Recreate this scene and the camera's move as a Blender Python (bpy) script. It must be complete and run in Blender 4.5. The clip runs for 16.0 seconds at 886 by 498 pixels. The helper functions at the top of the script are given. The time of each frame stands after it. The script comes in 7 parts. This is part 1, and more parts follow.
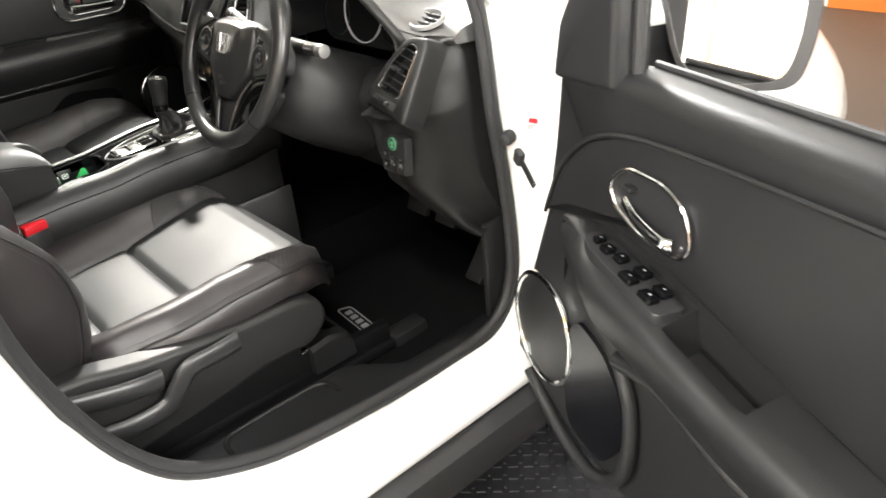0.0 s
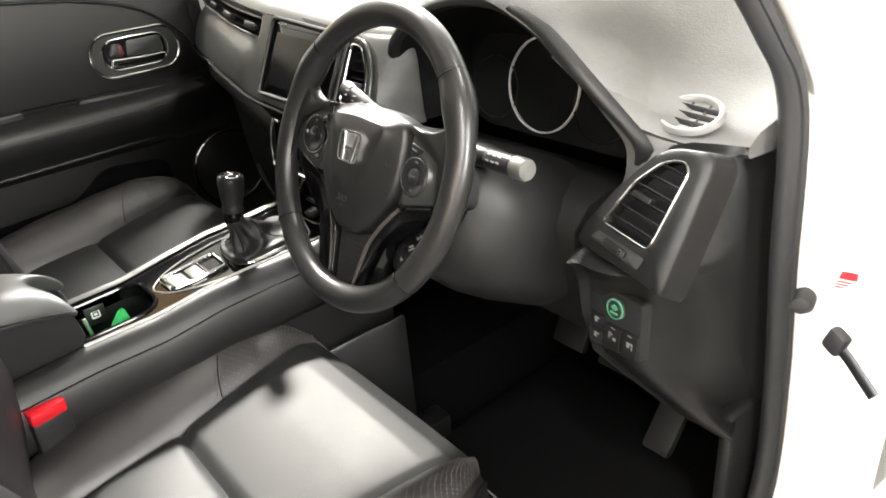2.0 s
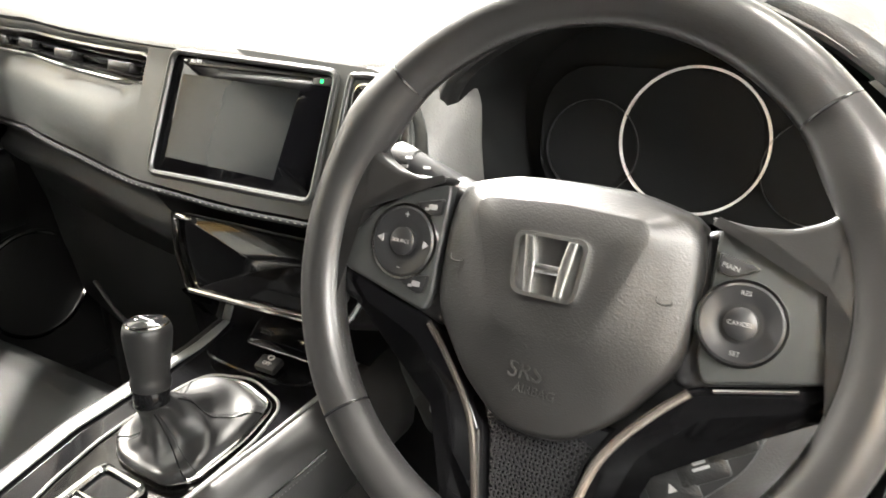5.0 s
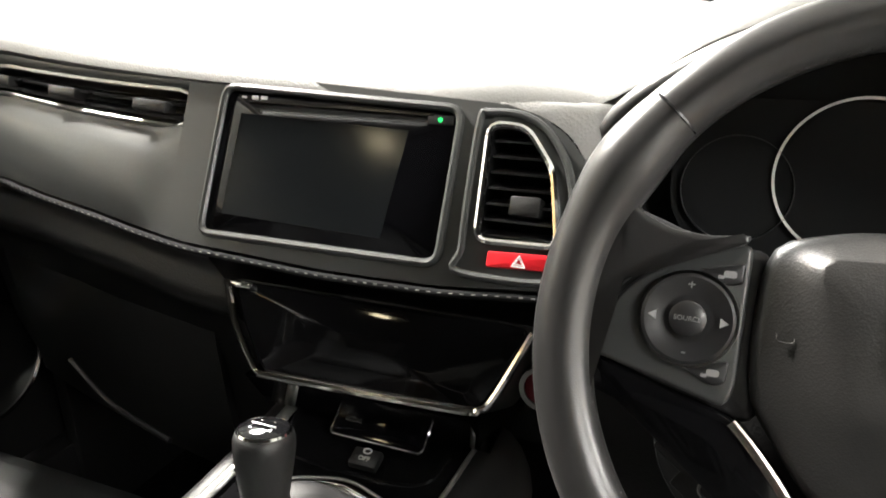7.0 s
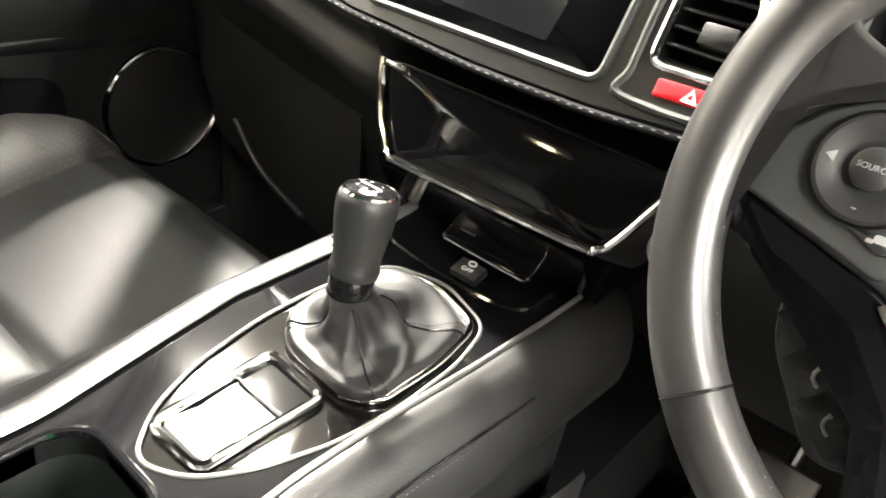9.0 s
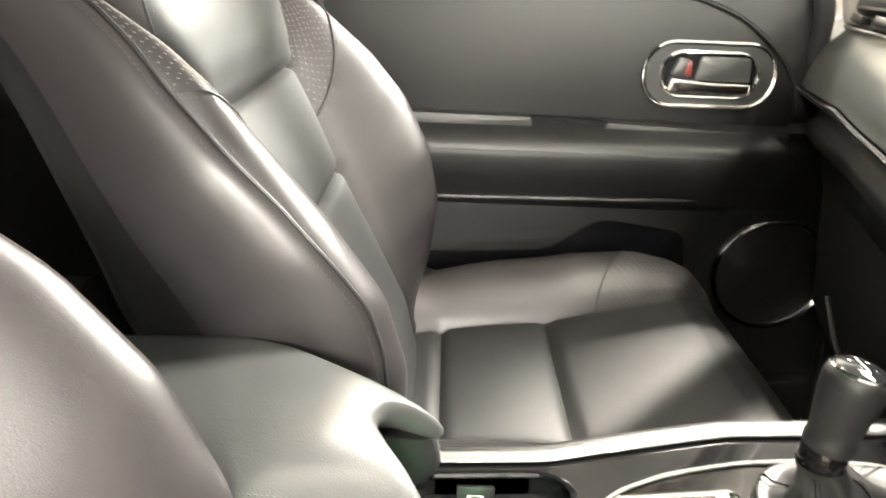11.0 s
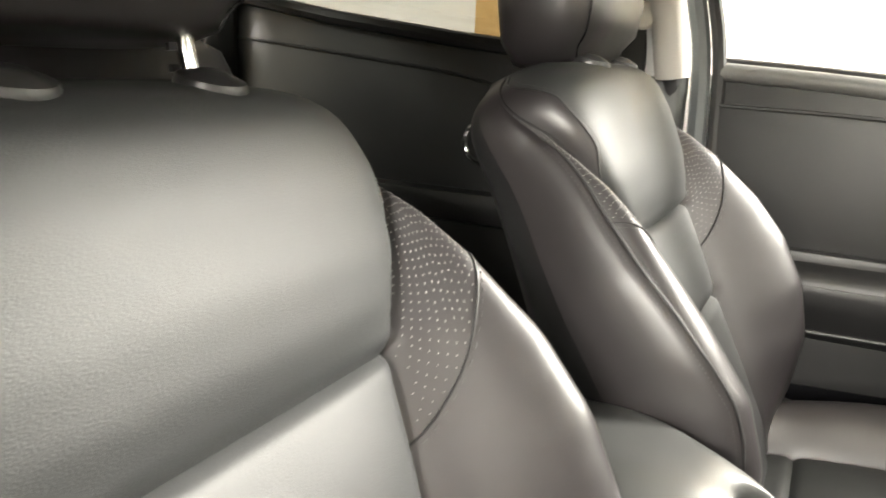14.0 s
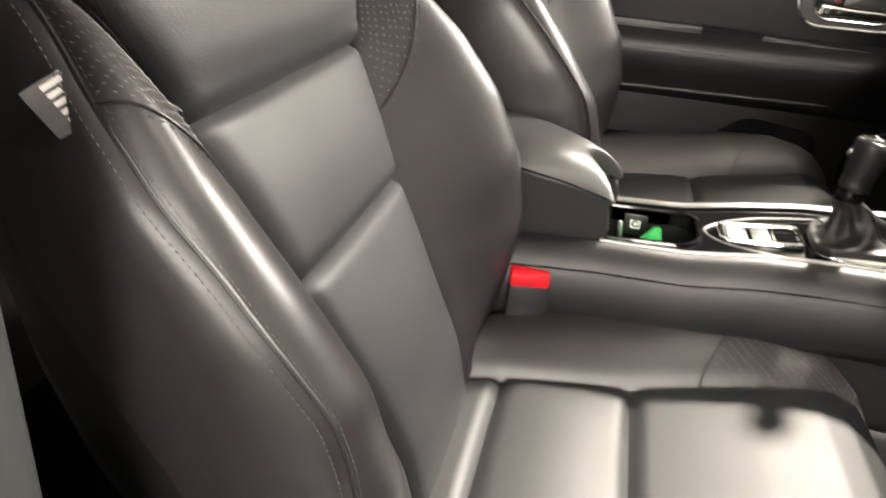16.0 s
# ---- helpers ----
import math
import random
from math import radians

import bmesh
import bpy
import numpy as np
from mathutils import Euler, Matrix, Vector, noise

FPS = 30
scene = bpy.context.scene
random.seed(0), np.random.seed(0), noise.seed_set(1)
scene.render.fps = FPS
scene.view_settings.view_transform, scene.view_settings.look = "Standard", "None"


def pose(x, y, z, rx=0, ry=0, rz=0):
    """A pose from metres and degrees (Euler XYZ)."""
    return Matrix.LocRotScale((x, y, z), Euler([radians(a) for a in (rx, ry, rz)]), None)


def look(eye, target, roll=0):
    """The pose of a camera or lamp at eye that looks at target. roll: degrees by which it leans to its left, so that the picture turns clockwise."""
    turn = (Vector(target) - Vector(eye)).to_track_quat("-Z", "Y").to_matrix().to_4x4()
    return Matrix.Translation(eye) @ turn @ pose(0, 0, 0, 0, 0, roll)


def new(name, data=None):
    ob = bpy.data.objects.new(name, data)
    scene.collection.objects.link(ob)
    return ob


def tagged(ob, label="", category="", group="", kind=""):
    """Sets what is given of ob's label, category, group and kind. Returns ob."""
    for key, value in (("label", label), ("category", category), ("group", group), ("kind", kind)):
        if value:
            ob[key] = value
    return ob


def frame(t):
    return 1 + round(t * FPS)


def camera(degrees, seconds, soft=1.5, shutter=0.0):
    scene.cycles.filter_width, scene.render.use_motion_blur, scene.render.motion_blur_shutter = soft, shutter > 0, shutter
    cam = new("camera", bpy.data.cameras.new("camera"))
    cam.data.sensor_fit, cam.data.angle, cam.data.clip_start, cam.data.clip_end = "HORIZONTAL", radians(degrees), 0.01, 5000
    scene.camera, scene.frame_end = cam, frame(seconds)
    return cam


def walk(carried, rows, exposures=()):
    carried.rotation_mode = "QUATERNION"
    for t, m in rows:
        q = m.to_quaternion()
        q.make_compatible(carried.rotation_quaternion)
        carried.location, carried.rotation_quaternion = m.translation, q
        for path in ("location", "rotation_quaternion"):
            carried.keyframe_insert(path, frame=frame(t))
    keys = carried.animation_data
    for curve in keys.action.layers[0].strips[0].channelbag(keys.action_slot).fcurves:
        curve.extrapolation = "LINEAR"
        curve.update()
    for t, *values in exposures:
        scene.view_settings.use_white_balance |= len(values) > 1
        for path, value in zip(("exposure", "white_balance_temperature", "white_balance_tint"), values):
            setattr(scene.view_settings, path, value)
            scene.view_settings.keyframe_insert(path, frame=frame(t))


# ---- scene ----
cam = camera(61.9, 16.0, soft=1.6, shutter=0.3)
PATH = [
    (0, (1.661, -0.603, 1.32), (0.32, 0.507, 0.334), -5.4),
    (0.5, (1.506, -0.535, 1.299), (0.113, 0.499, 0.304), -5.1),
    (1, (1.346, -0.497, 1.295), (-0.065, 0.539, 0.327), -4.9),
    (1.5, (1.21, -0.468, 1.287), (-0.212, 0.556, 0.324), -5.0),
    (2, (1.076, -0.424, 1.288), (-0.335, 0.657, 0.371), -5.5),
    (2.5, (0.968, -0.403, 1.278), (-0.419, 0.695, 0.345), -6.0),
    (3, (0.839, -0.391, 1.269), (-0.4, 0.84, 0.295), -5.4),
    (3.2, (0.793, -0.39, 1.262), (-0.383, 0.892, 0.275), -4.6),
    (5.3, (0.5, -0.349, 1.179), (-0.43, 1.264, 0.449), -1.9),
    (5.5, (0.472, -0.349, 1.179), (-0.413, 1.3, 0.473), -2.0),
    (6, (0.407, -0.36, 1.181), (-0.43, 1.339, 0.54), -2.6),
    (6.5, (0.35, -0.357, 1.187), (-0.443, 1.359, 0.535), -3.0),
    (7, (0.311, -0.35, 1.168), (-0.439, 1.373, 0.484), -1.1),
    (7.5, (0.305, -0.344, 1.141), (-0.434, 1.32, 0.314), 2.9),
    (8, (0.305, -0.351, 1.112), (-0.493, 1.259, 0.234), 6.3),
    (8.2, (0.308, -0.345, 1.104), (-0.527, 1.241, 0.216), 7.2),
    (10.3, (0.397, -0.311, 1.107), (-1.22, 0.251, 0.073), 3.3),
    (10.5, (0.415, -0.307, 1.113), (-1.304, 0.05, 0.156), 2.0),
    (11, (0.444, -0.291, 1.133), (-1.411, -0.28, 0.386), 2.2),
    (11.5, (0.452, -0.289, 1.152), (-1.448, -0.463, 0.555), 2.2),
    (12, (0.466, -0.282, 1.167), (-1.457, -0.546, 0.687), 1.6),
    (12.5, (0.499, -0.274, 1.182), (-1.418, -0.654, 0.753), 1.6),
    (13, (0.546, -0.273, 1.189), (-1.334, -0.815, 0.774), 1.8),
    (13.5, (0.594, -0.284, 1.182), (-1.222, -0.999, 0.748), 2.7),
    (14, (0.642, -0.299, 1.181), (-1.082, -1.192, 0.698), 2.2),
    (14.5, (0.699, -0.327, 1.173), (-0.977, -1.264, 0.612), 2.1),
    (15, (0.793, -0.344, 1.174), (-0.88, -1.205, 0.497), 2.6),
    (15.5, (0.862, -0.342, 1.152), (-0.861, -0.964, 0.349), 5.1),
    (16, (0.915, -0.326, 1.117), (-0.844, -0.675, 0.231), 4.9),
]
walk(cam, [(t, look(eye, target, roll)) for t, eye, target, roll in PATH],
     exposures=[(0.0, -0.15, 6400, 10), (1.5, -0.10, 6450, 10), (3.2, 0.95, 6350, 10), (5.3, 1.35, 6500, 10), (6.2, 0.80, 6450, 10), (7.0, 0.45, 6450, 10), (7.5, 1.55, 6550, 9), (8.2, 2.08, 6650, 9),
                (10.3, 1.35, 6700, 9), (11.0, 1.50, 6850, 9), (12.0, 1.45, 6950, 8), (13.0, 1.25, 6950, 8), (14.0, 1.10, 6850, 9), (15.0, 1.00, 6750, 13), (15.3, 0.60, 6850, 13), (16.0, 0.22, 6950, 13)])

# ---- world, unseen hall spots and added fill lamps ----
world = bpy.data.worlds.new("hall_air")
world.use_nodes = True
world.node_tree.nodes["Background"].inputs[0].default_value = (1.0, 0.98, 0.95, 1)
world.node_tree.nodes["Background"].inputs[1].default_value = 0.045
scene.world = world


def lamp(name, kind, power, m, size=0.5, color=(1, 1, 1), spot=60):
    data = bpy.data.lights.new(name, kind)
    data.energy, data.color = power, color
    if kind == "AREA":
        data.shape, data.size = "DISK", size
    else:
        data.shadow_soft_size = size
    if kind == "SPOT":
        data.spot_size, data.spot_blend = radians(spot), 0.5
    ob = new(name, data)
    ob.matrix_world = m
    return ob


WARM, COOL = (1.0, 0.95, 0.86), (1.0, 0.98, 0.93)
# strong unseen ceiling spots beyond the passenger side, over the windscreen and over the open door; the soft panels and
# wall washers are added fill
lamp("hall_spot_west", "SPOT", 3600, look((-2.6, 1.0, 3.95), (0.39, 0.06, 0.65)), 0.20, WARM, 15)
lamp("hall_spot_front", "SPOT", 160, look((1.3, 1.0, 3.8), (0.1, -0.1, 0.8)), 0.05, WARM, 55)
lamp("hall_spot_corner", "SPOT", 2500, look((-2.2, 2.75, 3.5), (0.0, -0.3, 0.95)), 0.5, COOL, 46)
lamp("hall_spot_door", "SPOT", 300, look((2.3, -1.6, 3.8), (0.5, 0.0, 0.9)), 0.12, WARM, 80)
# added soft fill for the door, bolsters and wheel; no such panels known
for lx, ly, power in ((4.6, 0.3, 210), (2.9, -1.7, 110), (0.9, -4.8, 850)):
    lamp("fill_panel_light", "AREA", power, look((lx, ly, 3.5 if lx < 1 else 2.9 if lx < 4 else 2.3), (lx * 0.7, ly * 0.7, 0) if lx < 4 else (0.0, -0.3, 0.9)), 1.2, COOL)
# added lamps that brighten the walls and the sheen they give
for ly in (-3.6, -0.8, 2.0):
    lamp("wall_fill_light", "AREA", 75, look((-3.4, ly, 4.0), (-5.0, ly, 2.4)), 0.8, COOL)
lamp("wall_fill_light", "AREA", 260, look((-1.5, 3.6, 4.0), (-1.5, 5.0, 1.8)), 0.8, COOL)
lamp("wall_fill_light", "AREA", 700, look((5.8, 0.0, 4.0), (7.9, 0.0, 1.8)), 0.8, COOL)
lamp("wall_fill_light", "AREA", 1100, look((3.8, -5.2, 4.0), (3.8, -7.0, 1.8)), 0.8, COOL)

# ---- materials ----
def material(name, color, rough=0.5, metal=0.0, coat=0.0, spread=0.15, grain=60.0, bump=0.15, fine=900.0, fine_bump=0.0, spec=0.5, emit=None, blotch=6.0, distance=0.002):
    """A surface with two scales of variation in colour, gloss and relief."""
    m = bpy.data.materials.new(name)
    m.use_nodes = True
    n, ln = m.node_tree.nodes, m.node_tree.links
    b = n["Principled BSDF"]
    b.inputs["Metallic"].default_value = metal
    b.inputs["Specular IOR Level"].default_value = spec
    b.inputs["Coat Weight"].default_value = coat
    b.inputs["Coat Roughness"].default_value = 0.04
    tex = n.new("ShaderNodeTexCoord")
    big, small = n.new("ShaderNodeTexNoise"), n.new("ShaderNodeTexNoise")
    big.inputs["Scale"].default_value, big.inputs["Detail"].default_value = blotch, 4
    small.inputs["Scale"].default_value, small.inputs["Detail"].default_value = grain, 6
    for t in (big, small):
        ln.new(tex.outputs["Object"], t.inputs["Vector"])
    mix = n.new("ShaderNodeMix")
    mix.data_type = "RGBA"
    add = n.new("ShaderNodeMath")
    add.operation = "ADD"
    ln.new(big.outputs["Fac"], add.inputs[0]), ln.new(small.outputs["Fac"], add.inputs[1])
    half = n.new("ShaderNodeMath")
    half.operation = "MULTIPLY"
    half.inputs[1].default_value = 0.5
    ln.new(add.outputs[0], half.inputs[0])
    ln.new(half.outputs[0], mix.inputs[0])
    lo, hi = [c * (1 - spread) for c in color], [min(1, c * (1 + spread)) for c in color]
    mix.inputs["A"].default_value, mix.inputs["B"].default_value = (*lo, 1), (*hi, 1)
    ln.new(mix.outputs["Result"], b.inputs["Base Color"])
    r = n.new("ShaderNodeMapRange")
    r.inputs["To Min"].default_value, r.inputs["To Max"].default_value = max(0.02, rough * (1 - 0.5 * spread)), min(1, rough * (1 + 0.5 * spread))
    ln.new(half.outputs[0], r.inputs["Value"])
    ln.new(r.outputs[0], b.inputs["Roughness"])
    if bump or fine_bump:
        bp = n.new("ShaderNodeBump")
        bp.inputs["Strength"].default_value, bp.inputs["Distance"].default_value = bump, distance
        ln.new(small.outputs["Fac"], bp.inputs["Height"])
        if fine_bump:
            vor = n.new("ShaderNodeTexVoronoi")
            vor.inputs["Scale"].default_value = fine
            ln.new(tex.outputs["Object"], vor.inputs["Vector"])
            b2 = n.new("ShaderNodeBump")
            b2.inputs["Strength"].default_value, b2.inputs["Distance"].default_value = fine_bump, 0.0006
            ln.new(vor.outputs["Distance"], b2.inputs["Height"]), ln.new(bp.outputs[0], b2.inputs["Normal"])
            bp = b2
        ln.new(bp.outputs[0], b.inputs["Normal"])
    if emit:
        b.inputs["Emission Color"].default_value = (*emit[:3], 1)
        b.inputs["Emission Strength"].default_value = emit[3]
    return m


LEATHER = material("grained_black_leather", (0.0150, 0.0130, 0.0138), 0.40, spread=0.22, grain=45, bump=0.08, fine=1250, fine_bump=0.12, spec=0.55, blotch=7)
LEATHER_SMOOTH = material("smooth_black_leather", (0.0135, 0.0145, 0.0150), 0.56, spec=0.55, spread=0.22, grain=30, bump=0.12, fine=760, fine_bump=0.20, blotch=7)
LEATHER_SIDE = material("black_vinyl_side", (0.0100, 0.0100, 0.0104), 0.46, spread=0.2, grain=45, bump=0.06, fine=800, fine_bump=0.18, spec=0.4)
PLASTIC = material("grained_dark_plastic", (0.0105, 0.0105, 0.0108), 0.46, spec=0.42, spread=0.2, grain=300, bump=0.1, fine=700, fine_bump=0.25)
PLASTIC_SMOOTH = material("smooth_dark_plastic", (0.016, 0.016, 0.017), 0.36, spread=0.15, grain=200, bump=0.03)
SOFT = material("soft_grey_dash_skin", (0.11, 0.11, 0.107), 0.45, spread=0.2, grain=120, bump=0.15, fine=420, fine_bump=0.4)
FASCIA = material("charcoal_satin_fascia", (0.036, 0.038, 0.0375), 0.34, spread=0.12, grain=150, bump=0.04)
SATIN_DASH = material("satin_grey_vent_rim", (0.16, 0.16, 0.155), 0.35, spread=0.1, grain=200, bump=0.02)
GUNMETAL = material("polished_gunmetal", (0.036, 0.035, 0.034), 0.07, metal=0.95, spread=0.1, grain=60, bump=0.01)
SATIN = material("satin_grey_metal_trim", (0.34, 0.34, 0.33), 0.30, metal=0.8, spread=0.08, grain=200, bump=0.02)
CHROME = material("chrome", (0.78, 0.78, 0.77), 0.09, metal=1.0, spread=0.04, grain=80, bump=0.01)
PIANO = material("piano_black_lacquer", (0.004, 0.004, 0.0045), 0.05, coat=0.0, spec=0.24, spread=0.1, grain=30, bump=0.0)
GLOSS_DARK = material("dark_screen_glass", (0.004, 0.004, 0.005), 0.06, coat=0.0, spec=0.18, spread=0.1, grain=30, bump=0.0)
LCD = material("unlit_lcd", (0.007, 0.008, 0.009), 0.14, spec=0.18, spread=0.1, grain=30, bump=0.0)
PAD_LEATHER = material("grained_airbag_skin", (0.0155, 0.0150, 0.0147), 0.36, spread=0.2, grain=60, bump=0.05, fine=950, fine_bump=0.2)
BRONZE = material("bronze_silver_trim", (0.34, 0.30, 0.27), 0.22, metal=0.9, spread=0.1, grain=200, bump=0.02)
BADGE = material("brushed_chrome_badge", (0.85, 0.85, 0.84), 0.26, metal=1.0, spread=0.04, grain=80, bump=0.01)
ARM_PAD = material("grey_padded_vinyl", (0.036, 0.037, 0.0365), 0.40, spread=0.15, grain=45, bump=0.05, fine=800, fine_bump=0.15)
RIM_LEATHER = material("smooth_rim_leather", (0.019, 0.0185, 0.0185), 0.30, spread=0.2, grain=60, bump=0.04, fine=1100, fine_bump=0.08)
# dull black; paints depth shade into shallow vents, cups and gaps
VOID = material("dull_black_and_recess_shade", (0.010, 0.0105, 0.011), 0.95, spread=0.1, bump=0.0, spec=0.1)
# black for seams; stands in for shade in vents, bowls and pockets
BLACK_AND_SHADE = material("black_trim_and_recess_shade", (0.004, 0.004, 0.005), 0.25, spread=0.1, grain=60, bump=0.0)
RUBBER = material("black_rubber_seal", (0.020, 0.020, 0.021), 0.55, spread=0.3, grain=90, bump=0.2)
CARPET = material("dark_cabin_carpet", (0.0045, 0.0045, 0.0049), 0.95, spread=0.5, grain=420, bump=0.9, distance=0.004, spec=0.10)
PAINT = material("white_car_paint", (0.80, 0.80, 0.78), 0.30, coat=0.8, spread=0.03, grain=8, bump=0.0)
HEADLINER = material("grey_headliner", (0.05, 0.05, 0.05), 0.95, spread=0.06, grain=300, bump=0.3)
PILLAR_TRIM = material("pale_pillar_trim", (0.45, 0.43, 0.40), 0.6, spread=0.06, grain=250, bump=0.1)
RED = material("red_button", (0.55, 0.012, 0.02), 0.3, spread=0.1, grain=60, bump=0.02)
DULL_RED = material("dull_red_tab", (0.16, 0.015, 0.015), 0.5, spread=0.1, grain=60, bump=0.02)
WHITE = material("white_print", (0.75, 0.75, 0.75), 0.5, spread=0.03, grain=60, bump=0.0)
PRINT = material("grey_white_print", (0.26, 0.26, 0.26), 0.5, spread=0.03, grain=60, bump=0.0)
DULL_PRINT = material("embossed_mark", (0.016, 0.0155, 0.0152), 0.6, spread=0.1, grain=60, bump=0.0)
GREEN = material("green_cloth", (0.015, 0.32, 0.07), 0.8, spread=0.15, grain=500, bump=0.3)
GREEN_LAMP = material("green_lamp", (0.0, 0.3, 0.05), 0.4, spread=0.05, bump=0.0, emit=(0.02, 0.9, 0.15, 1.5))
GREEN_DARK = material("green_button_mark", (0.10, 0.36, 0.20), 0.4, spread=0.05, bump=0.0)
STITCH = material("grey_thread", (0.046, 0.045, 0.045), 0.7, spread=0.2, grain=600, bump=0.2)
PUNCHED = material("punched_slit", (0.20, 0.19, 0.185), 0.6, spread=0.2, grain=600, bump=0.1)
CHANNEL = material("grey_window_channel", (0.085, 0.092, 0.095), 0.5, spread=0.1, grain=90, bump=0.05)
CREAM = material("cream_belt_fitting", (0.55, 0.52, 0.46), 0.5, spread=0.05, grain=100, bump=0.02)
WEBBING = material("black_belt_webbing", (0.02, 0.02, 0.02), 0.7, spread=0.3, grain=800, bump=0.4)
METAL_DARK = material("dark_seat_rail_steel", (0.08, 0.08, 0.085), 0.35, metal=0.9, spread=0.2, grain=90, bump=0.1)
LABEL_CLOTH = material("white_woven_label", (0.45, 0.43, 0.42), 0.8, spread=0.1, grain=500, bump=0.2)
MIRROR = material("mirror_glass", (0.9, 0.9, 0.9), 0.015, metal=1.0, spread=0.01, bump=0.0)
WALL_WHITE = material("white_hall_wall", (0.82, 0.81, 0.78), 0.85, spread=0.04, grain=12, bump=0.1, blotch=0.8)
ORANGE = material("orange_painted_wall", (0.72, 0.19, 0.03), 0.6, spread=0.12, grain=10, bump=0.1, blotch=0.9)
TIMBER = material("raw_timber_post", (0.54, 0.34, 0.13), 0.7, spread=0.25, grain=25, bump=0.3, blotch=3)
GROUND = material("brown_worn_concrete", (0.065, 0.041, 0.024), 0.65, spread=0.35, grain=14, bump=0.3, blotch=1.3)
MAT_RUBBER = material("black_checker_rubber", (0.022, 0.022, 0.024), 0.24, spread=0.3, grain=30, bump=0.2)
CEILING = material("grey_hall_ceiling", (0.45, 0.45, 0.45), 0.9, spread=0.05, grain=5, bump=0.0)


def glass(name, tint):
    """A thin pane: what lies behind, tinted, with a little gloss."""
    m = bpy.data.materials.new(name)
    m.use_nodes = True
    n, ln = m.node_tree.nodes, m.node_tree.links
    n.remove(n["Principled BSDF"])
    clear, gloss, mix = n.new("ShaderNodeBsdfTransparent"), n.new("ShaderNodeBsdfGlossy"), n.new("ShaderNodeMixShader")
    clear.inputs["Color"].default_value = (*tint, 1)
    gloss.inputs["Roughness"].default_value = 0.01
    mix.inputs[0].default_value = 0.05
    ln.new(clear.outputs[0], mix.inputs[1]), ln.new(gloss.outputs[0], mix.inputs[2])
    ln.new(mix.outputs[0], n["Material Output"].inputs["Surface"])
    return m


GLASS = glass("window_glass", (0.92, 0.96, 0.94))
TINTED_GLASS = glass("tinted_rear_glass", (0.13, 0.135, 0.13))


PERFORATED = material("perforated_leather", (0.022, 0.0205, 0.0205), 0.42, spread=0.2, grain=60, bump=0.12, fine=900, fine_bump=0.15)

# ---- mesh tools ----
def thing(name, label, category, group="", kind="", at=(0, 0, 0), turn=(0, 0, 0)):
    ob = new(name)
    ob.matrix_world = pose(*at, *turn)
    ob.empty_display_size = 0.05
    return tagged(ob, label, category, group, kind)


def finish(me, mat, angle=40):
    me.materials.append(mat)
    me.shade_smooth()
    me.set_sharp_from_angle(angle=radians(angle))


def part(name, bm, mat, parent, label="", angle=40):
    bmesh.ops.recalc_face_normals(bm, faces=bm.faces)
    me = bpy.data.meshes.new(name)
    bm.to_mesh(me)
    bm.free()
    finish(me, mat, angle)
    ob = new(name, me)
    ob.parent = parent
    return tagged(ob, label)


def solid(name, bm, mat, label, category, kind="", group="", angle=40):
    return tagged(part(name, bm, mat, None, "", angle), label, category, group, kind)


def box(sx, sy, sz, at=(0, 0, 0), turn=(0, 0, 0), bevel=0.0, seg=2):
    bm = bmesh.new()
    bmesh.ops.create_cube(bm, size=1.0)
    bmesh.ops.scale(bm, vec=(sx, sy, sz), verts=bm.verts)
    if bevel:
        bmesh.ops.bevel(bm, geom=list(bm.edges), offset=min(bevel, 0.49 * min(sx, sy, sz)), segments=seg, affect="EDGES", profile=0.5)
    bm.transform(pose(*at, *turn))
    return bm


def join(*bms):
    out = bmesh.new()
    for b in bms:
        me = bpy.data.meshes.new("tmp")
        b.to_mesh(me)
        out.from_mesh(me)
        bpy.data.meshes.remove(me)
        b.free()
    return out


def loft(rings, closed=True, caps=True, wrap=False, flat_caps=False):
    """A skin through rings of equally many points; closed: each ring is a loop; wrap: the last ring meets the first."""
    bm = bmesh.new()
    vs = [[bm.verts.new(p) for p in ring] for ring in rings]
    n = len(vs[0])
    rows = len(vs)
    for i in range(rows if wrap else rows - 1):
        a, b = vs[i], vs[(i + 1) % rows]
        for j in range(n if closed else n - 1):
            k = (j + 1) % n
            bm.faces.new((a[j], a[k], b[k], b[j]))
    if caps and closed and not wrap:
        for ring in (vs[0], vs[-1]):
            if flat_caps:
                bm.faces.new(ring)
                continue
            mid = bm.verts.new(sum((v.co for v in ring), Vector()) / n)
            for j in range(n):
                bm.faces.new((ring[j], ring[(j + 1) % n], mid))
    return bm


def smooth_line(pts, n=8, closed=False):
    """A Catmull-Rom line through points."""
    P = [Vector(p) for p in pts]
    out, m = [], len(P)
    for i in range(m if closed else m - 1):
        if closed:
            a, b, c, d = P[i - 1], P[i], P[(i + 1) % m], P[(i + 2) % m]
        else:
            b, c = P[i], P[i + 1]
            a, d = (P[i - 1] if i else 2 * b - c), (P[i + 2] if i + 2 < m else 2 * c - b)
        for k in range(n):
            t = k / n
            out.append(0.5 * (2 * b + (c - a) * t + (2 * a - 5 * b + 4 * c - d) * t * t + (3 * b - a - 3 * c + d) * t**3))
    if not closed:
        out.append(P[-1])
    return out


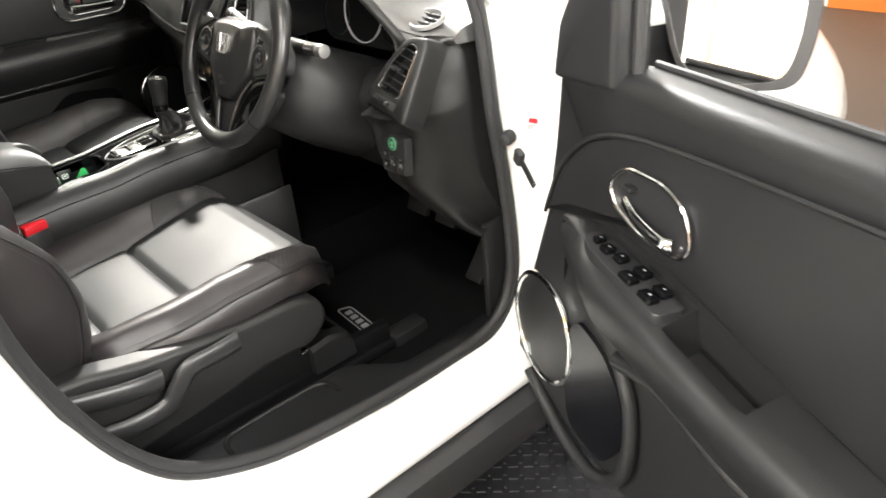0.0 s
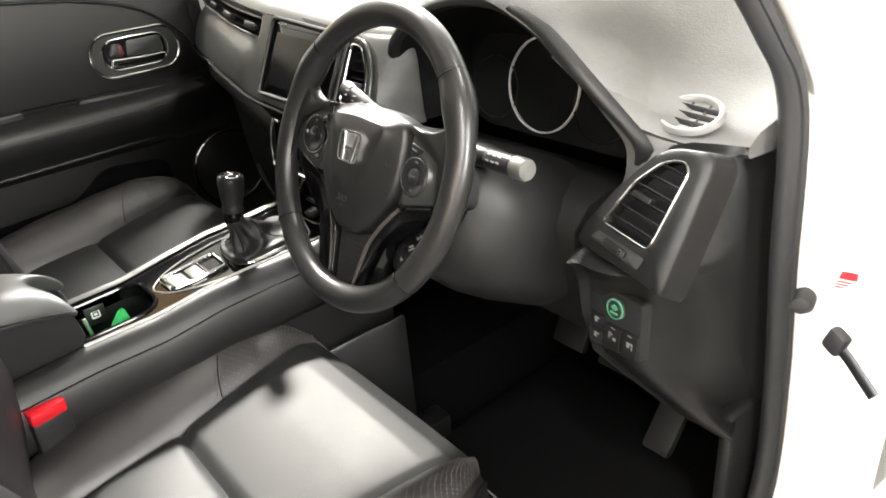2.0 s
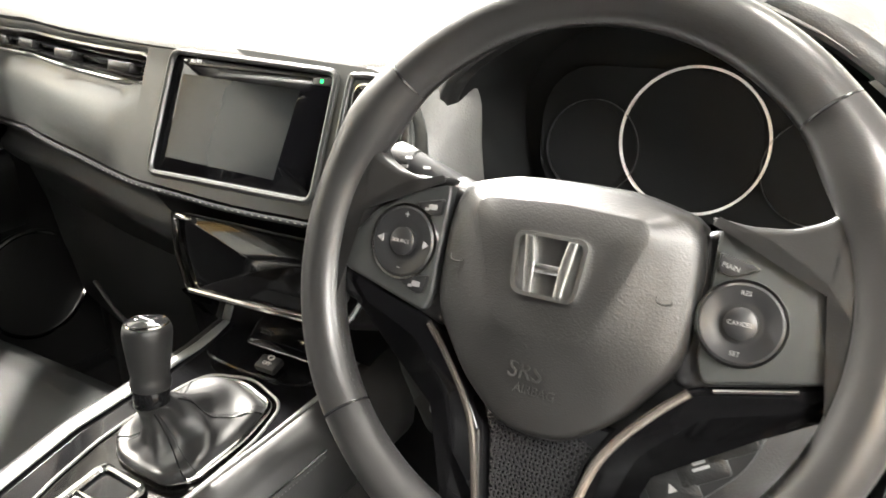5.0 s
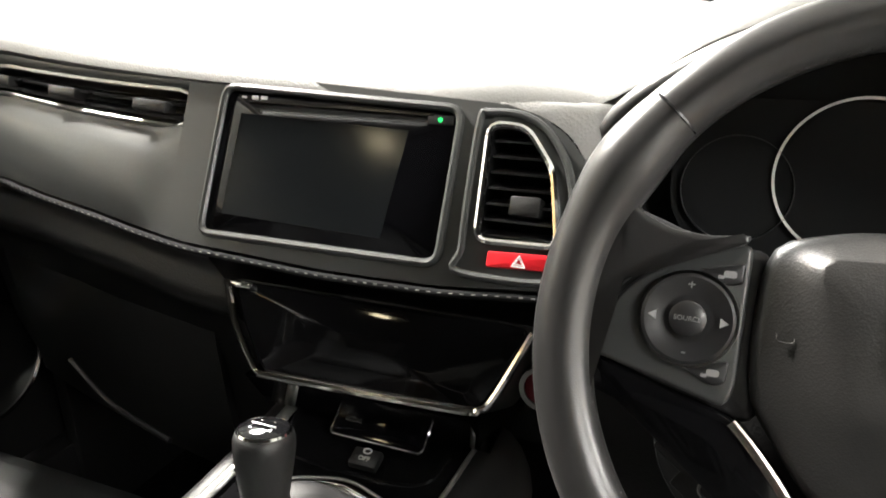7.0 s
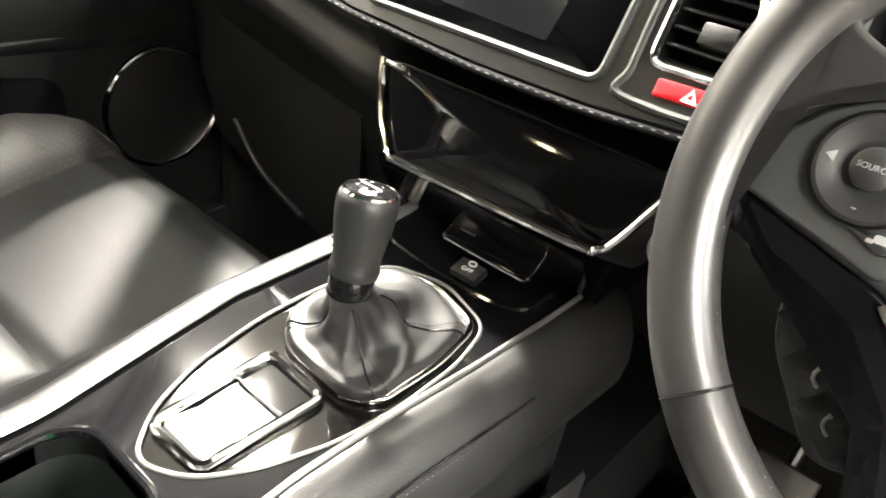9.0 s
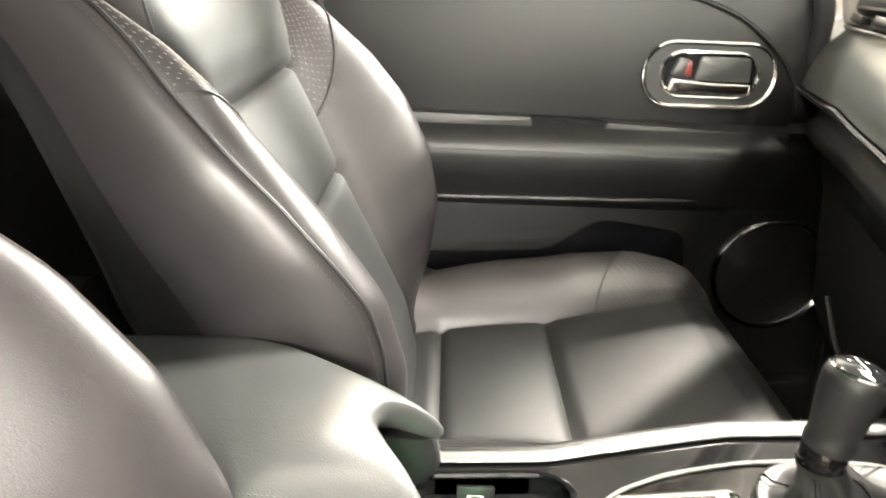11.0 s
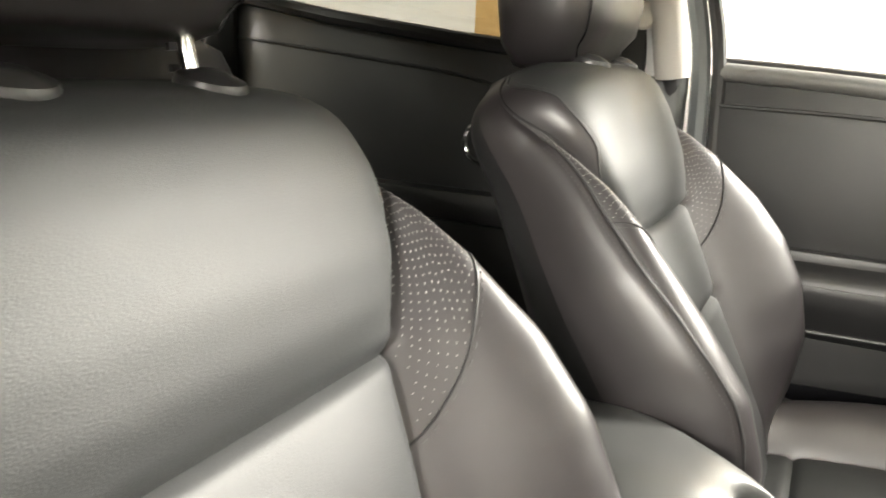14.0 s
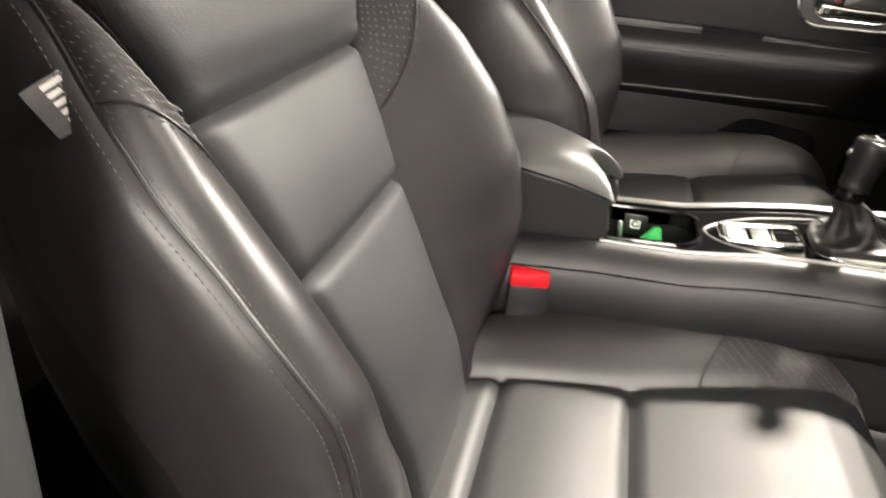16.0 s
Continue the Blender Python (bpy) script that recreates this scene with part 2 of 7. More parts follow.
def tube(pts, r, n=8, closed=False, flat=1.0, up=None, radii=None):
    """A tube of radius r along a line; flat: its other half-width as a share of r."""
    P = [Vector(p) for p in pts]
    m = len(P)
    rings, last = [], None
    for i, p in enumerate(P):
        t = (P[(i + 1) % m] - P[i - 1]) if closed else (P[min(i + 1, m - 1)] - P[max(i - 1, 0)])
        t.normalize()
        if last is None:
            last = Vector(up) if up else (Vector((0, 0, 1)) if abs(t.z) < 0.9 else Vector((1, 0, 0)))
        side = last if not up else Vector(up)
        a = (side - t * side.dot(t)).normalized()
        last = a
        b = t.cross(a)
        rr = radii[i] if radii else r
        rings.append([p + a * (rr * math.cos(2 * math.pi * k / n)) + b * (rr * flat * math.sin(2 * math.pi * k / n)) for k in range(n)])
    return loft(rings, True, True, closed)


def dashes(line, r, share=0.75):
    """Short stitches along every second stretch of a line."""
    verts, faces = [], []
    for a, b in zip(line[::2], line[1::2]):
        e = a.lerp(b, share)
        d = (e - a).normalized()
        u = d.cross(Vector((0.3, 0.2, 0.93))).normalized() * r
        v = d.cross(u).normalized() * r
        k = len(verts)
        verts += [a + u, a + v, a - u, a - v, e + u, e + v, e - u, e - v]
        faces += [(k + i, k + (i + 1) % 4, k + 4 + (i + 1) % 4, k + 4 + i) for i in range(4)] + [(k, k + 3, k + 2, k + 1), (k + 4, k + 5, k + 6, k + 7)]
    me = bpy.data.meshes.new("tmp")
    me.from_pydata(verts, [], faces)
    bm = bmesh.new()
    bm.from_mesh(me)
    bpy.data.meshes.remove(me)
    return bm


def rrect(w, h, r, n=5, cx=0.0, cy=0.0):
    """The loop of a rounded rectangle."""
    out = []
    for qx, qy, a0 in ((1, 1, 0), (-1, 1, 90), (-1, -1, 180), (1, -1, 270)):
        for k in range(n + 1):
            a = radians(a0 + 90 * k / n)
            out.append((cx + qx * (w / 2 - r) + r * math.cos(a), cy + qy * (h / 2 - r) + r * math.sin(a)))
    return out


def ellipse(rx, ry, n=32, cx=0.0, cy=0.0):
    return [(cx + rx * math.cos(2 * math.pi * k / n), cy + ry * math.sin(2 * math.pi * k / n)) for k in range(n)]


def round_poly(pts, r=0.01, n=4):
    """A polygon's loop with rounded corners."""
    out, m = [], len(pts)
    for i in range(m):
        a, b, c = (Vector((*pts[j % m], 0)) for j in (i - 1, i, i + 1))
        d = min(r, 0.45 * (a - b).length, 0.45 * (c - b).length)
        p, q = b + (a - b).normalized() * d, b + (c - b).normalized() * d
        for k in range(n + 1):
            t = k / n
            v = p * (1 - t) ** 2 + b * 2 * t * (1 - t) + q * t * t
            out.append((v.x, v.y))
    return out


def slab(loop, z0, z1, bevel=0.0, m=None, seg=2, crown=0.0):
    """A plate with the outline loop between two heights, its upper edge rounded."""
    n = len(loop)
    cx, cy = sum(p[0] for p in loop) / n, sum(p[1] for p in loop) / n
    def shrunk(d):
        out = []
        for i in range(n):
            a, b = Vector(loop[i - 1]), Vector(loop[(i + 1) % n])
            t = (b - a)
            t = t.normalized() if t.length > 1e-9 else Vector((1, 0))
            nv = Vector((t.y, -t.x))
            out.append((loop[i][0] - nv.x * d * sign, loop[i][1] - nv.y * d * sign))
        return out
    area = sum(loop[i - 1][0] * loop[i][1] - loop[i][0] * loop[i - 1][1] for i in range(n))
    sign = 1 if area > 0 else -1
    rings = [[(x, y, z0) for x, y in loop]]
    if bevel:
        for k in range(seg + 1):
            a = math.pi / 2 * k / seg
            rings.append([(x, y, z1 - bevel + bevel * math.sin(a)) for x, y in shrunk(bevel * (1 - math.cos(a)))])
    else:
        rings.append([(x, y, z1) for x, y in loop])
    if crown:
        top = rings[-1]
        for f in (0.75, 0.5, 0.25):
            rings.append([(cx + (x - cx) * f, cy + (y - cy) * f, z1 + crown * (1 - f * f)) for x, y, _ in top])
    bm = loft(rings)
    if m is not None:
        bm.transform(m)
    return bm


def band(outer, inner, z0, z1, m=None):
    """A flat ring between two loops of equally many points."""
    rings = [[(x, y, z0) for x, y in outer], [(x, y, z1) for x, y in outer], [(x, y, z1) for x, y in inner], [(x, y, z0) for x, y in inner]]
    bm = loft(rings, True, False, True)
    if m is not None:
        bm.transform(m)
    return bm


def holed(outer, holes, z0, z1, m=None):
    """A plate with openings that go through it."""
    bm = bmesh.new()
    edges = []
    loops = []
    for lp in (outer, *holes):
        vs = [bm.verts.new((x, y, z1)) for x, y in lp]
        loops.append(vs)
        edges += [bm.edges.new((vs[i - 1], vs[i])) for i in range(len(vs))]
    bmesh.ops.triangle_fill(bm, edges=edges, use_beauty=True)
    for vs in loops:
        low = [bm.verts.new((v.co.x, v.co.y, z0)) for v in vs]
        for i in range(len(vs)):
            bm.faces.new((vs[i - 1], vs[i], low[i], low[i - 1]))
    if m is not None:
        bm.transform(m)
    return bm


def lathe(profile, n=24, m=None):
    """A turned body from (radius, height) pairs."""
    bm = loft([[(r * math.cos(2 * math.pi * k / n), r * math.sin(2 * math.pi * k / n), z) for k in range(n)] for r, z in profile])
    if m is not None:
        bm.transform(m)
    return bm


def step(a, b, x):
    t = max(0.0, min(1.0, (x - a) / (b - a)))
    return t * t * (3 - 2 * t)


def lerp(table, x):
    """A smooth value from (x, value) pairs."""
    if x <= table[0][0]:
        return table[0][1]
    for (x0, v0), (x1, v1) in zip(table, table[1:]):
        if x <= x1:
            return v0 + (v1 - v0) * step(x0, x1, x) if len(table) < 3 else v0 + (v1 - v0) * (x - x0) / (x1 - x0)
    return table[-1][1]


def writing(name, body, size, m, mat, parent, label="", depth=0.0003):
    cu = bpy.data.curves.new("tmp_text", "FONT")
    cu.body, cu.size, cu.align_x, cu.align_y, cu.extrude = body, size, "CENTER", "CENTER", depth
    tmp = bpy.data.objects.new("tmp_text", cu)
    scene.collection.objects.link(tmp)
    bpy.context.view_layer.update()
    me = bpy.data.meshes.new_from_object(tmp.evaluated_get(bpy.context.evaluated_depsgraph_get()))
    bpy.data.objects.remove(tmp)
    bpy.data.curves.remove(cu)
    me.transform(m)
    me.materials.clear()
    me.materials.append(mat)
    ob = new(name, me)
    ob.parent = parent
    return tagged(ob, label)


def facing(at, normal, up=(0, 0, 1)):
    """The pose of a flat thing at a place whose face looks along normal."""
    z = Vector(normal).normalized()
    x = Vector(up).cross(z).normalized()
    y = z.cross(x)
    m = Matrix((x, y, z)).transposed().to_4x4()
    m.translation = at
    return m

# ---- show hall ----
bm = box(16, 16, 0.1, (0, 0, -0.05))
solid("floor", bm, GROUND, "worn brown concrete hall floor", "floor", "structure")
for name, sx, sy, x, y in (("wall_west", 0.2, 16, -5.1, 0), ("wall_east", 0.2, 16, 8.1, 0), ("wall_south", 16, 0.2, 0, -7.1)):
    solid(name, box(sx, sy, 4.4, (x, y, 2.2)), WALL_WHITE, "plain white painted hall wall", "wall", "structure")
wall_n = solid("wall_north", box(16, 0.2, 4.4, (0, 5.1, 2.2)), WALL_WHITE, "white hall wall with an orange lower panel", "wall", "structure")
part("orange_panel", box(8.52, 0.03, 0.72, (3.69, 4.985, 0.36), bevel=0.004), ORANGE, wall_n, "orange painted board")
solid("ceiling", box(16, 16, 0.2, (0, 0, 4.5)), CEILING, "plain grey hall ceiling", "ceiling", "structure")
rug = solid("rubber_mat", box(3.4, 5.0, 0.012, (0.5, -0.2, 0.006), bevel=0.003), MAT_RUBBER, "black rubber mat with raised tread bars", "mat", "structure")
bm = bmesh.new()
for i in range(26):
    for j in range(34):
        x, y = 0.72 + 0.026 * i, -0.42 + 0.026 * j
        t = box(0.020, 0.006, 0.003, (x, y, 0.0133), (0, 0, 45 if (i + j) % 2 else -45))
        me = bpy.data.meshes.new("t")
        t.to_mesh(me), t.free()
        bm.from_mesh(me)
        bpy.data.meshes.remove(me)
tagged(part("tread_bars", bm, MAT_RUBBER, rug, "raised diamond tread"), kind="stuff")
for x, y, w in ((-4.6, -2.6, 0.30), (-4.6, 0.28, 0.38), (-4.6, -5.2, 0.30), (-2.0, -6.7, 0.35), (1.2, -6.7, 0.35), (3.45, -6.8, 0.15), (3.98, -6.8, 0.19), (4.52, -6.75, 0.30)):
    ob = thing("timber_post", "raw yellow-brown timber post against the white wall", "post", "timber posts")
    part("post", box(w, w, 4.3, (x, y, 2.15), bevel=0.012), TIMBER, ob)

# ---- car body ----
car = thing("car", "white car body shell with open driver's door", "car")


def side_shell(sg):
    """Sill, cladding and the pillars of one side; sg is 1 on the driver's side."""
    rings = []
    for y in [-0.62 + 1.06 * k / 30 for k in range(31)]:
        up = 0.12 * step(-0.40, -0.58, y) + (0.10 * step(0.30, 0.42, y) if sg > 0 else 0.0)
        prof = ((0.735, 0.33), (0.738, 0.385), (0.745, 0.393), (0.765, 0.392), (0.80, 0.388), (0.835, 0.382), (0.862, 0.368), (0.868, 0.345), (0.85, 0.325), (0.72, 0.30))
        rings.append([(sg * x, y, z + (up if x < 0.8 else up * 0.6)) for x, z in prof])
    part("sill", loft(rings), PAINT, car, "white painted door sill", 60)
    rings = [[(sg * x, y, z) for x, z in ((0.72, 0.315), (0.86, 0.33), (0.888, 0.31), (0.893, 0.26), (0.87, 0.20), (0.72, 0.19))] for y in [-1.5 + 2.7 * k / 20 for k in range(21)]]
    part("sill_cladding", loft(rings), RUBBER, car, "black plastic sill cladding")


side_shell(1), side_shell(-1)
part("floor_pan", box(1.42, 2.4, 0.04, (0, -0.25, 0.255)), CARPET, car, "dark carpeted floor")
part("tunnel", loft([[(0.0 + x, y, z) for x, z in ((-0.13, 0.26), (-0.11, 0.42), (0.11, 0.42), (0.13, 0.26))] for y in (-1.2, 0.75)]), CARPET, car)
part("firewall", loft([[(x, 0.86, 1.02), (x, 0.80, 0.60), (x, 0.62, 0.28), (x, 0.66, 0.26), (x, 0.90, 0.60), (x, 0.90, 1.02)] for x in (-0.74, 0.74)]), CARPET, car, "dark footwell wall")
# floor mat with a bright tag
fm_ = thing("floor_mat", "dark carpet driver's floor mat with a silver tag", "floor mat")
part("mat", box(0.46, 0.56, 0.045, (0.42, 0.27, 0.305), (3, 0, 0), 0.006), CARPET, fm_)
mt = pose(0.400, 0.158, 0.3238, 3, 0, -5) @ Matrix.Diagonal((1.35, 1.1, 1, 1))
tag = part("mat_tag", band(round_poly([(-0.055, -0.016), (0.05, -0.016), (0.06, 0.016), (-0.045, 0.016)], 0.01), round_poly([(-0.051, -0.0135), (0.048, -0.0135), (0.057, 0.0135), (-0.042, 0.0135)], 0.008), 0.0, 0.002, mt), PRINT, fm_, "silver outlined tag")
part("tag_bars", join(*[box(0.011, 0.015, 0.002, (-0.03 + 0.018 * k, 0, 0.001)) for k in range(4)]), PRINT, tag).matrix_world = mt

OPEN_SIDE = [(-0.565, 1.30), (-0.560, 1.05), (-0.545, 0.83), (-0.515, 0.70), (-0.470, 0.590), (-0.40, 0.500), (-0.28, 0.440), (-0.15, 0.415), (0.02, 0.400), (0.17, 0.395), (0.26, 0.405), (0.315, 0.45), (0.340, 0.54), (0.330, 0.70), (0.305, 0.86), (0.285, 1.05)]
A_LINE = [(0.285, 1.05), (0.25, 1.13), (0.19, 1.22), (0.09, 1.32), (-0.04, 1.41), (-0.16, 1.455)]
ROOF_LINE = [(-0.16, 1.455), (-0.32, 1.475), (-0.48, 1.47), (-0.56, 1.42), (-0.565, 1.30)]
for sg in (1, -1):
    tuck = 0.0 if sg > 0 else 0.055          # the closed door hides its seal ahead of the seat
    loop = smooth_line([(sg * (0.742 - 0.12 * step(1.0, 1.5, z) + tuck * step(0.12, 0.25, y) * step(1.05, 0.95, z)), y, z) for y, z in (*OPEN_SIDE, *A_LINE[1:], *ROOF_LINE[1:-1])], 5, True)
    part("door_seal", tube(loop, 0.013, 10, True, 1.2), RUBBER, car, "black rubber door seal", 70)
    if sg > 0:
        part("seal_lip", tube([p + Vector((0.012, 0, -0.004)) for p in loop], 0.006, 6, True), RUBBER, car)
    # painted frame round the opening
    out = []
    for y, z in OPEN_SIDE:
        d = Vector((y + 0.12, z - 0.85)).normalized()
        out.append((y, z, d))
    rings = []
    for y, z, d in out:
        xx = 0.742 - 0.12 * step(1.0, 1.5, z) + tuck * step(0.12, 0.25, y) * step(1.05, 0.95, z)
        rings.append([(sg * (xx + dx), y + d.x * o, z + d.y * o) for dx, o in ((-0.004, 0.006), (0.012, 0.010), (0.030, 0.030), (0.055, 0.055), (0.085, 0.075), (0.105, 0.10), (0.090, 0.14), (-0.004, 0.12))])
    part("door_frame", loft(rings), PAINT, car, "white painted door frame", 60)
    # pillars above the belt
    a = smooth_line([(sg * (0.775 - 0.12 * step(1.0, 1.5, z)), y + 0.045, z + 0.02) for y, z in A_LINE], 6)
    part("pillar_a", tube(a, 0.045, 12, flat=0.8), PAINT, car, "white front pillar", 70)
    a = smooth_line([(sg * (0.735 - 0.12 * step(1.0, 1.5, z)), y + 0.05, z + 0.015) for y, z in A_LINE], 6)
    part("pillar_trim", tube(a, 0.030, 12, flat=0.8), PILLAR_TRIM, car, "pale inner pillar trim", 70)
    low = (-0.560, 1.176) if sg < 0 else (-0.598, 1.072)
    a = smooth_line([(sg * 0.690, *low), (sg * 0.652, -0.578 if sg < 0 else -0.612, 1.32), (sg * 0.600, -0.612 if sg < 0 else -0.640, 1.47)], 6)
    part("pillar_b", tube(a, 0.030, 12, flat=0.7, up=(0, 1, 0)), PILLAR_TRIM, car, "pale centre pillar trim", 70)
    part("pillar_b_lower", loft([[(sg * x, y, z) for x, y in rrect(0.05, 0.19, 0.015, 4, 0.727, -0.635)] for z in (0.40, 0.7, 1.0, 1.176)]), FASCIA, car, "grey lower pillar trim")
    part("pillar_b_rear", loft([[(sg * (x + dx), y, z) for x, y in rrect(0.05, 0.16, 0.02, 4, 0.0, -0.675 - dy)] for z, dx, dy in ((1.17, 0.735, 0.0), (1.32, 0.690, 0.01), (1.46, 0.640, 0.02))]), PLASTIC, car, "dark trim behind the centre pillar")
    part("pillar_b_outer", box(0.085, 0.10, 0.80, (sg * 0.822, -0.69, 0.76), bevel=0.012), PAINT, car, "white painted centre pillar")
    part("outer_quarter", loft([[(sg * x, y, z) for x, y, z in ((0.84, -1.75, zz), (0.865, -1.2, zz), (0.868, -0.74, zz), (0.80, -0.72, zz), (0.79, -1.2, zz), (0.78, -1.75, zz))] for zz in (0.33, 0.6, 0.8, 1.0, 1.08)]), PAINT, car, "white rear side panel")
    wing_rings = [[(sg * x, y, z) for x, z in ((xo, 0.33), (xo + 0.01, top * 0.6 + 0.13), (xo, top - 0.07), (xo - 0.03, top - 0.02), (xo - 0.07, top), (xo - 0.16, top + 0.005), (xo - 0.16, 0.33))] for y, xo, top in ((0.50, 0.855, 0.99), (0.80, 0.872, 0.965), (1.05, 0.874, 0.93), (1.25, 0.876, 0.88), (1.40, 0.880, 0.81), (1.52, 0.884, 0.72), (1.62, 0.868, 0.63), (1.70, 0.81, 0.55), (1.76, 0.72, 0.45))]
    part("front_wing", loft(wing_rings), PAINT, car, "white front wing", 60)
part("roof", loft([[(x, y, z + 0.03 * (1 - (x / 0.62) ** 2)) for x in [-0.62 + 1.24 * k / 16 for k in range(17)]] + [] for y, z in ((-0.10, 1.462), (-0.25, 1.492), (-0.45, 1.515), (-0.9, 1.53), (-1.5, 1.50))], False, False), PAINT, car, "white roof").modifiers.new("thick", "SOLIDIFY").thickness = 0.03
part("headliner", loft([[(x, y, z + 0.03 * (1 - (x / 0.62) ** 2)) for x in [-0.62 + 1.24 * k / 16 for k in range(17)]] for y, z in ((-0.12, 1.425), (-0.28, 1.45), (-0.45, 1.465), (-0.9, 1.48), (-1.5, 1.45))], False, False), HEADLINER, car, "grey cloth headliner").modifiers.new("thick", "SOLIDIFY").thickness = 0.01
ml = thing("map_lamp", "small lit warm map lamp in the grey headliner", "lamp")
part("lamp_frame", slab(rrect(0.105, 0.070, 0.02, cx=-0.31, cy=-0.365), 1.448, 1.470, 0.006), CREAM, ml, "pale plastic lamp frame")
part("lamp_lens", slab(ellipse(0.022, 0.019, 24, -0.31, -0.365), 1.4465, 1.4485, 0), material("lit_lamp_lens", (0.8, 0.7, 0.5), 0.4, spread=0.02, bump=0.0, emit=(1.0, 0.86, 0.55, 40)), ml, "glowing warm lens")
for sg in (1, -1):
    part("roof_rail", tube([(sg * 0.63, -0.10, 1.435), (sg * 0.645, -0.5, 1.485), (sg * 0.64, -1.0, 1.49), (sg * 0.62, -1.5, 1.46)], 0.045, 10), PAINT, car, "white roof side rail")
part("bonnet", loft([[(x, y, z + 0.05 * (1 - (x / 0.78) ** 2)) for x in [-0.72 + 1.44 * k / 16 for k in range(17)]] for y, z in ((0.84, 0.98), (1.1, 0.94), (1.40, 0.84), (1.62, 0.68), (1.75, 0.42))], False, False), PAINT, car, "white bonnet").modifiers.new("thick", "SOLIDIFY").thickness = 0.02
ws = part("windscreen", loft([[(x, y + 0.05 * (x / 0.7) ** 2 * -1, z) for x in [-w + 2 * w * k / 12 for k in range(13)]] for y, z, w in ((0.84, 1.03, 0.72), (0.55, 1.19, 0.68), (0.22, 1.35, 0.64), (-0.08, 1.465, 0.60))], False, False), GLASS, car, "clear windscreen")
ws.visible_shadow = False
SCREEN_BASE = [(-0.14, 1.222), (-0.03, 1.190), (0.07, 1.168), (0.22, 1.148), (0.343, 1.128), (0.426, 1.114), (0.51, 1.097), (0.62, 1.07)]
part("screen_base_band", tube(smooth_line([(x, 0.544 + (1.19 - z) / 0.552 - 0.05 * (x / 0.7) ** 2, z) for x, z in SCREEN_BASE], 5), 0.007, 8, flat=0.5), RUBBER, car, "black band along the windscreen's foot")
part("tailgate", box(1.40, 0.05, 0.75, (0, -1.75, 0.70), bevel=0.02), PAINT, car)
part("rear_window", loft([[(-0.74, -1.745, 1.04), (0.74, -1.745, 1.04)], [(-0.635, -1.505, 1.49), (0.635, -1.505, 1.49)]], False, False), TINTED_GLASS, car)
part("wiper_cowl", box(1.45, 0.16, 0.03, (0, 0.88, 1.0), (12, 0, 0), 0.01), RUBBER, car)

# ---- front seats ----
BACK_TILT = 26.0


def split_parts(rings, pick, names, parent, caps=True):
    """Builds a skin through closed rings and hands its faces, by pick(i, j), to one mesh a part."""
    bm = loft(rings, True, caps)
    bmesh.ops.recalc_face_normals(bm, faces=bm.faces)
    n, rows = len(rings[0]), len(rings)
    bm.faces.ensure_lookup_table()
    owner = {}
    for i in range(rows - 1):
        for j in range(n):
            owner[i * n + j] = pick(i, j)
    for key, (name, mat, label) in names.items():
        b = bm.copy()
        b.faces.ensure_lookup_table()
        drop = [f for k, f in enumerate(b.faces) if owner.get(k, "rest" if k < (rows - 1) * n + n else "rest2") != key]
        bmesh.ops.delete(b, geom=drop, context="FACES")
        if b.faces:
            me = bpy.data.meshes.new(name)
            b.to_mesh(me)
            finish(me, mat, 60)
            ob = new(name, me)
            ob.parent = parent
            tagged(ob, label)
        b.free()
    bm.free()


# by height along the back: half-width of the insert and of the whole, how far the padding stands out in the middle, at the bolsters' crest and at their outer edge
TOP_S = 0.62
INSERT = [(0.0, 0.098), (0.12, 0.108), (0.247, 0.127), (0.313, 0.142), (0.385, 0.158), (0.43, 0.178), (0.459, 0.193), (0.50, 0.208), (0.528, 0.217), (0.552, 0.220), (0.572, 0.217), (0.59, 0.205), (0.603, 0.186), (0.612, 0.162), (0.62, 0.128)]
WIDTH = [(0.0, 0.215), (0.06, 0.238), (0.16, 0.258), (0.27, 0.266), (0.36, 0.262), (0.42, 0.248), (0.47, 0.234), (0.50, 0.226), (0.532, 0.2195), (0.552, 0.2205), (0.572, 0.2175), (0.59, 0.2055), (0.603, 0.1865), (0.612, 0.1625), (0.62, 0.1285)]
MIDDLE = [(0.0, -0.012), (0.06, 0.0), (0.385, 0.0), (0.40, 0.010), (0.42, 0.020), (0.46, 0.028), (0.52, 0.033), (0.56, 0.032), (0.578, 0.027), (0.592, 0.016), (0.602, 0.003), (0.610, -0.012), (0.616, -0.026), (0.62, -0.040)]
SIDE_Y = [(0.0, -0.012), (0.06, 0.0), (0.385, -0.002), (0.459, -0.003), (0.50, -0.014), (0.528, -0.026), (0.552, -0.046), (0.575, -0.062), (0.60, -0.072), (0.62, -0.078)]
CREST = [(0.0, -0.02), (0.06, 0.036), (0.125, 0.080), (0.20, 0.101), (0.28, 0.101), (0.35, 0.085), (0.43, 0.053), (0.48, 0.026), (0.51, 0.002), (0.535, -0.022), (0.552, -0.046), (0.575, -0.062), (0.60, -0.072), (0.62, -0.078)]
CREST_R = [(0.0, -0.03), (0.06, 0.022), (0.125, 0.058), (0.20, 0.074), (0.28, 0.065), (0.35, 0.050), (0.41, 0.034), (0.45, 0.018), (0.494, -0.008), (0.52, -0.024), (0.535, -0.034), (0.552, -0.046), (0.575, -0.062), (0.60, -0.072), (0.62, -0.078)]
EDGE = [(0.0, -0.06), (0.06, -0.005), (0.12, 0.038), (0.17, 0.058), (0.21, 0.065), (0.26, 0.057), (0.31, 0.045), (0.37, 0.026), (0.42, 0.010), (0.46, 0.000), (0.50, -0.016), (0.528, -0.034), (0.552, -0.050), (0.575, -0.064), (0.60, -0.073), (0.62, -0.079)]
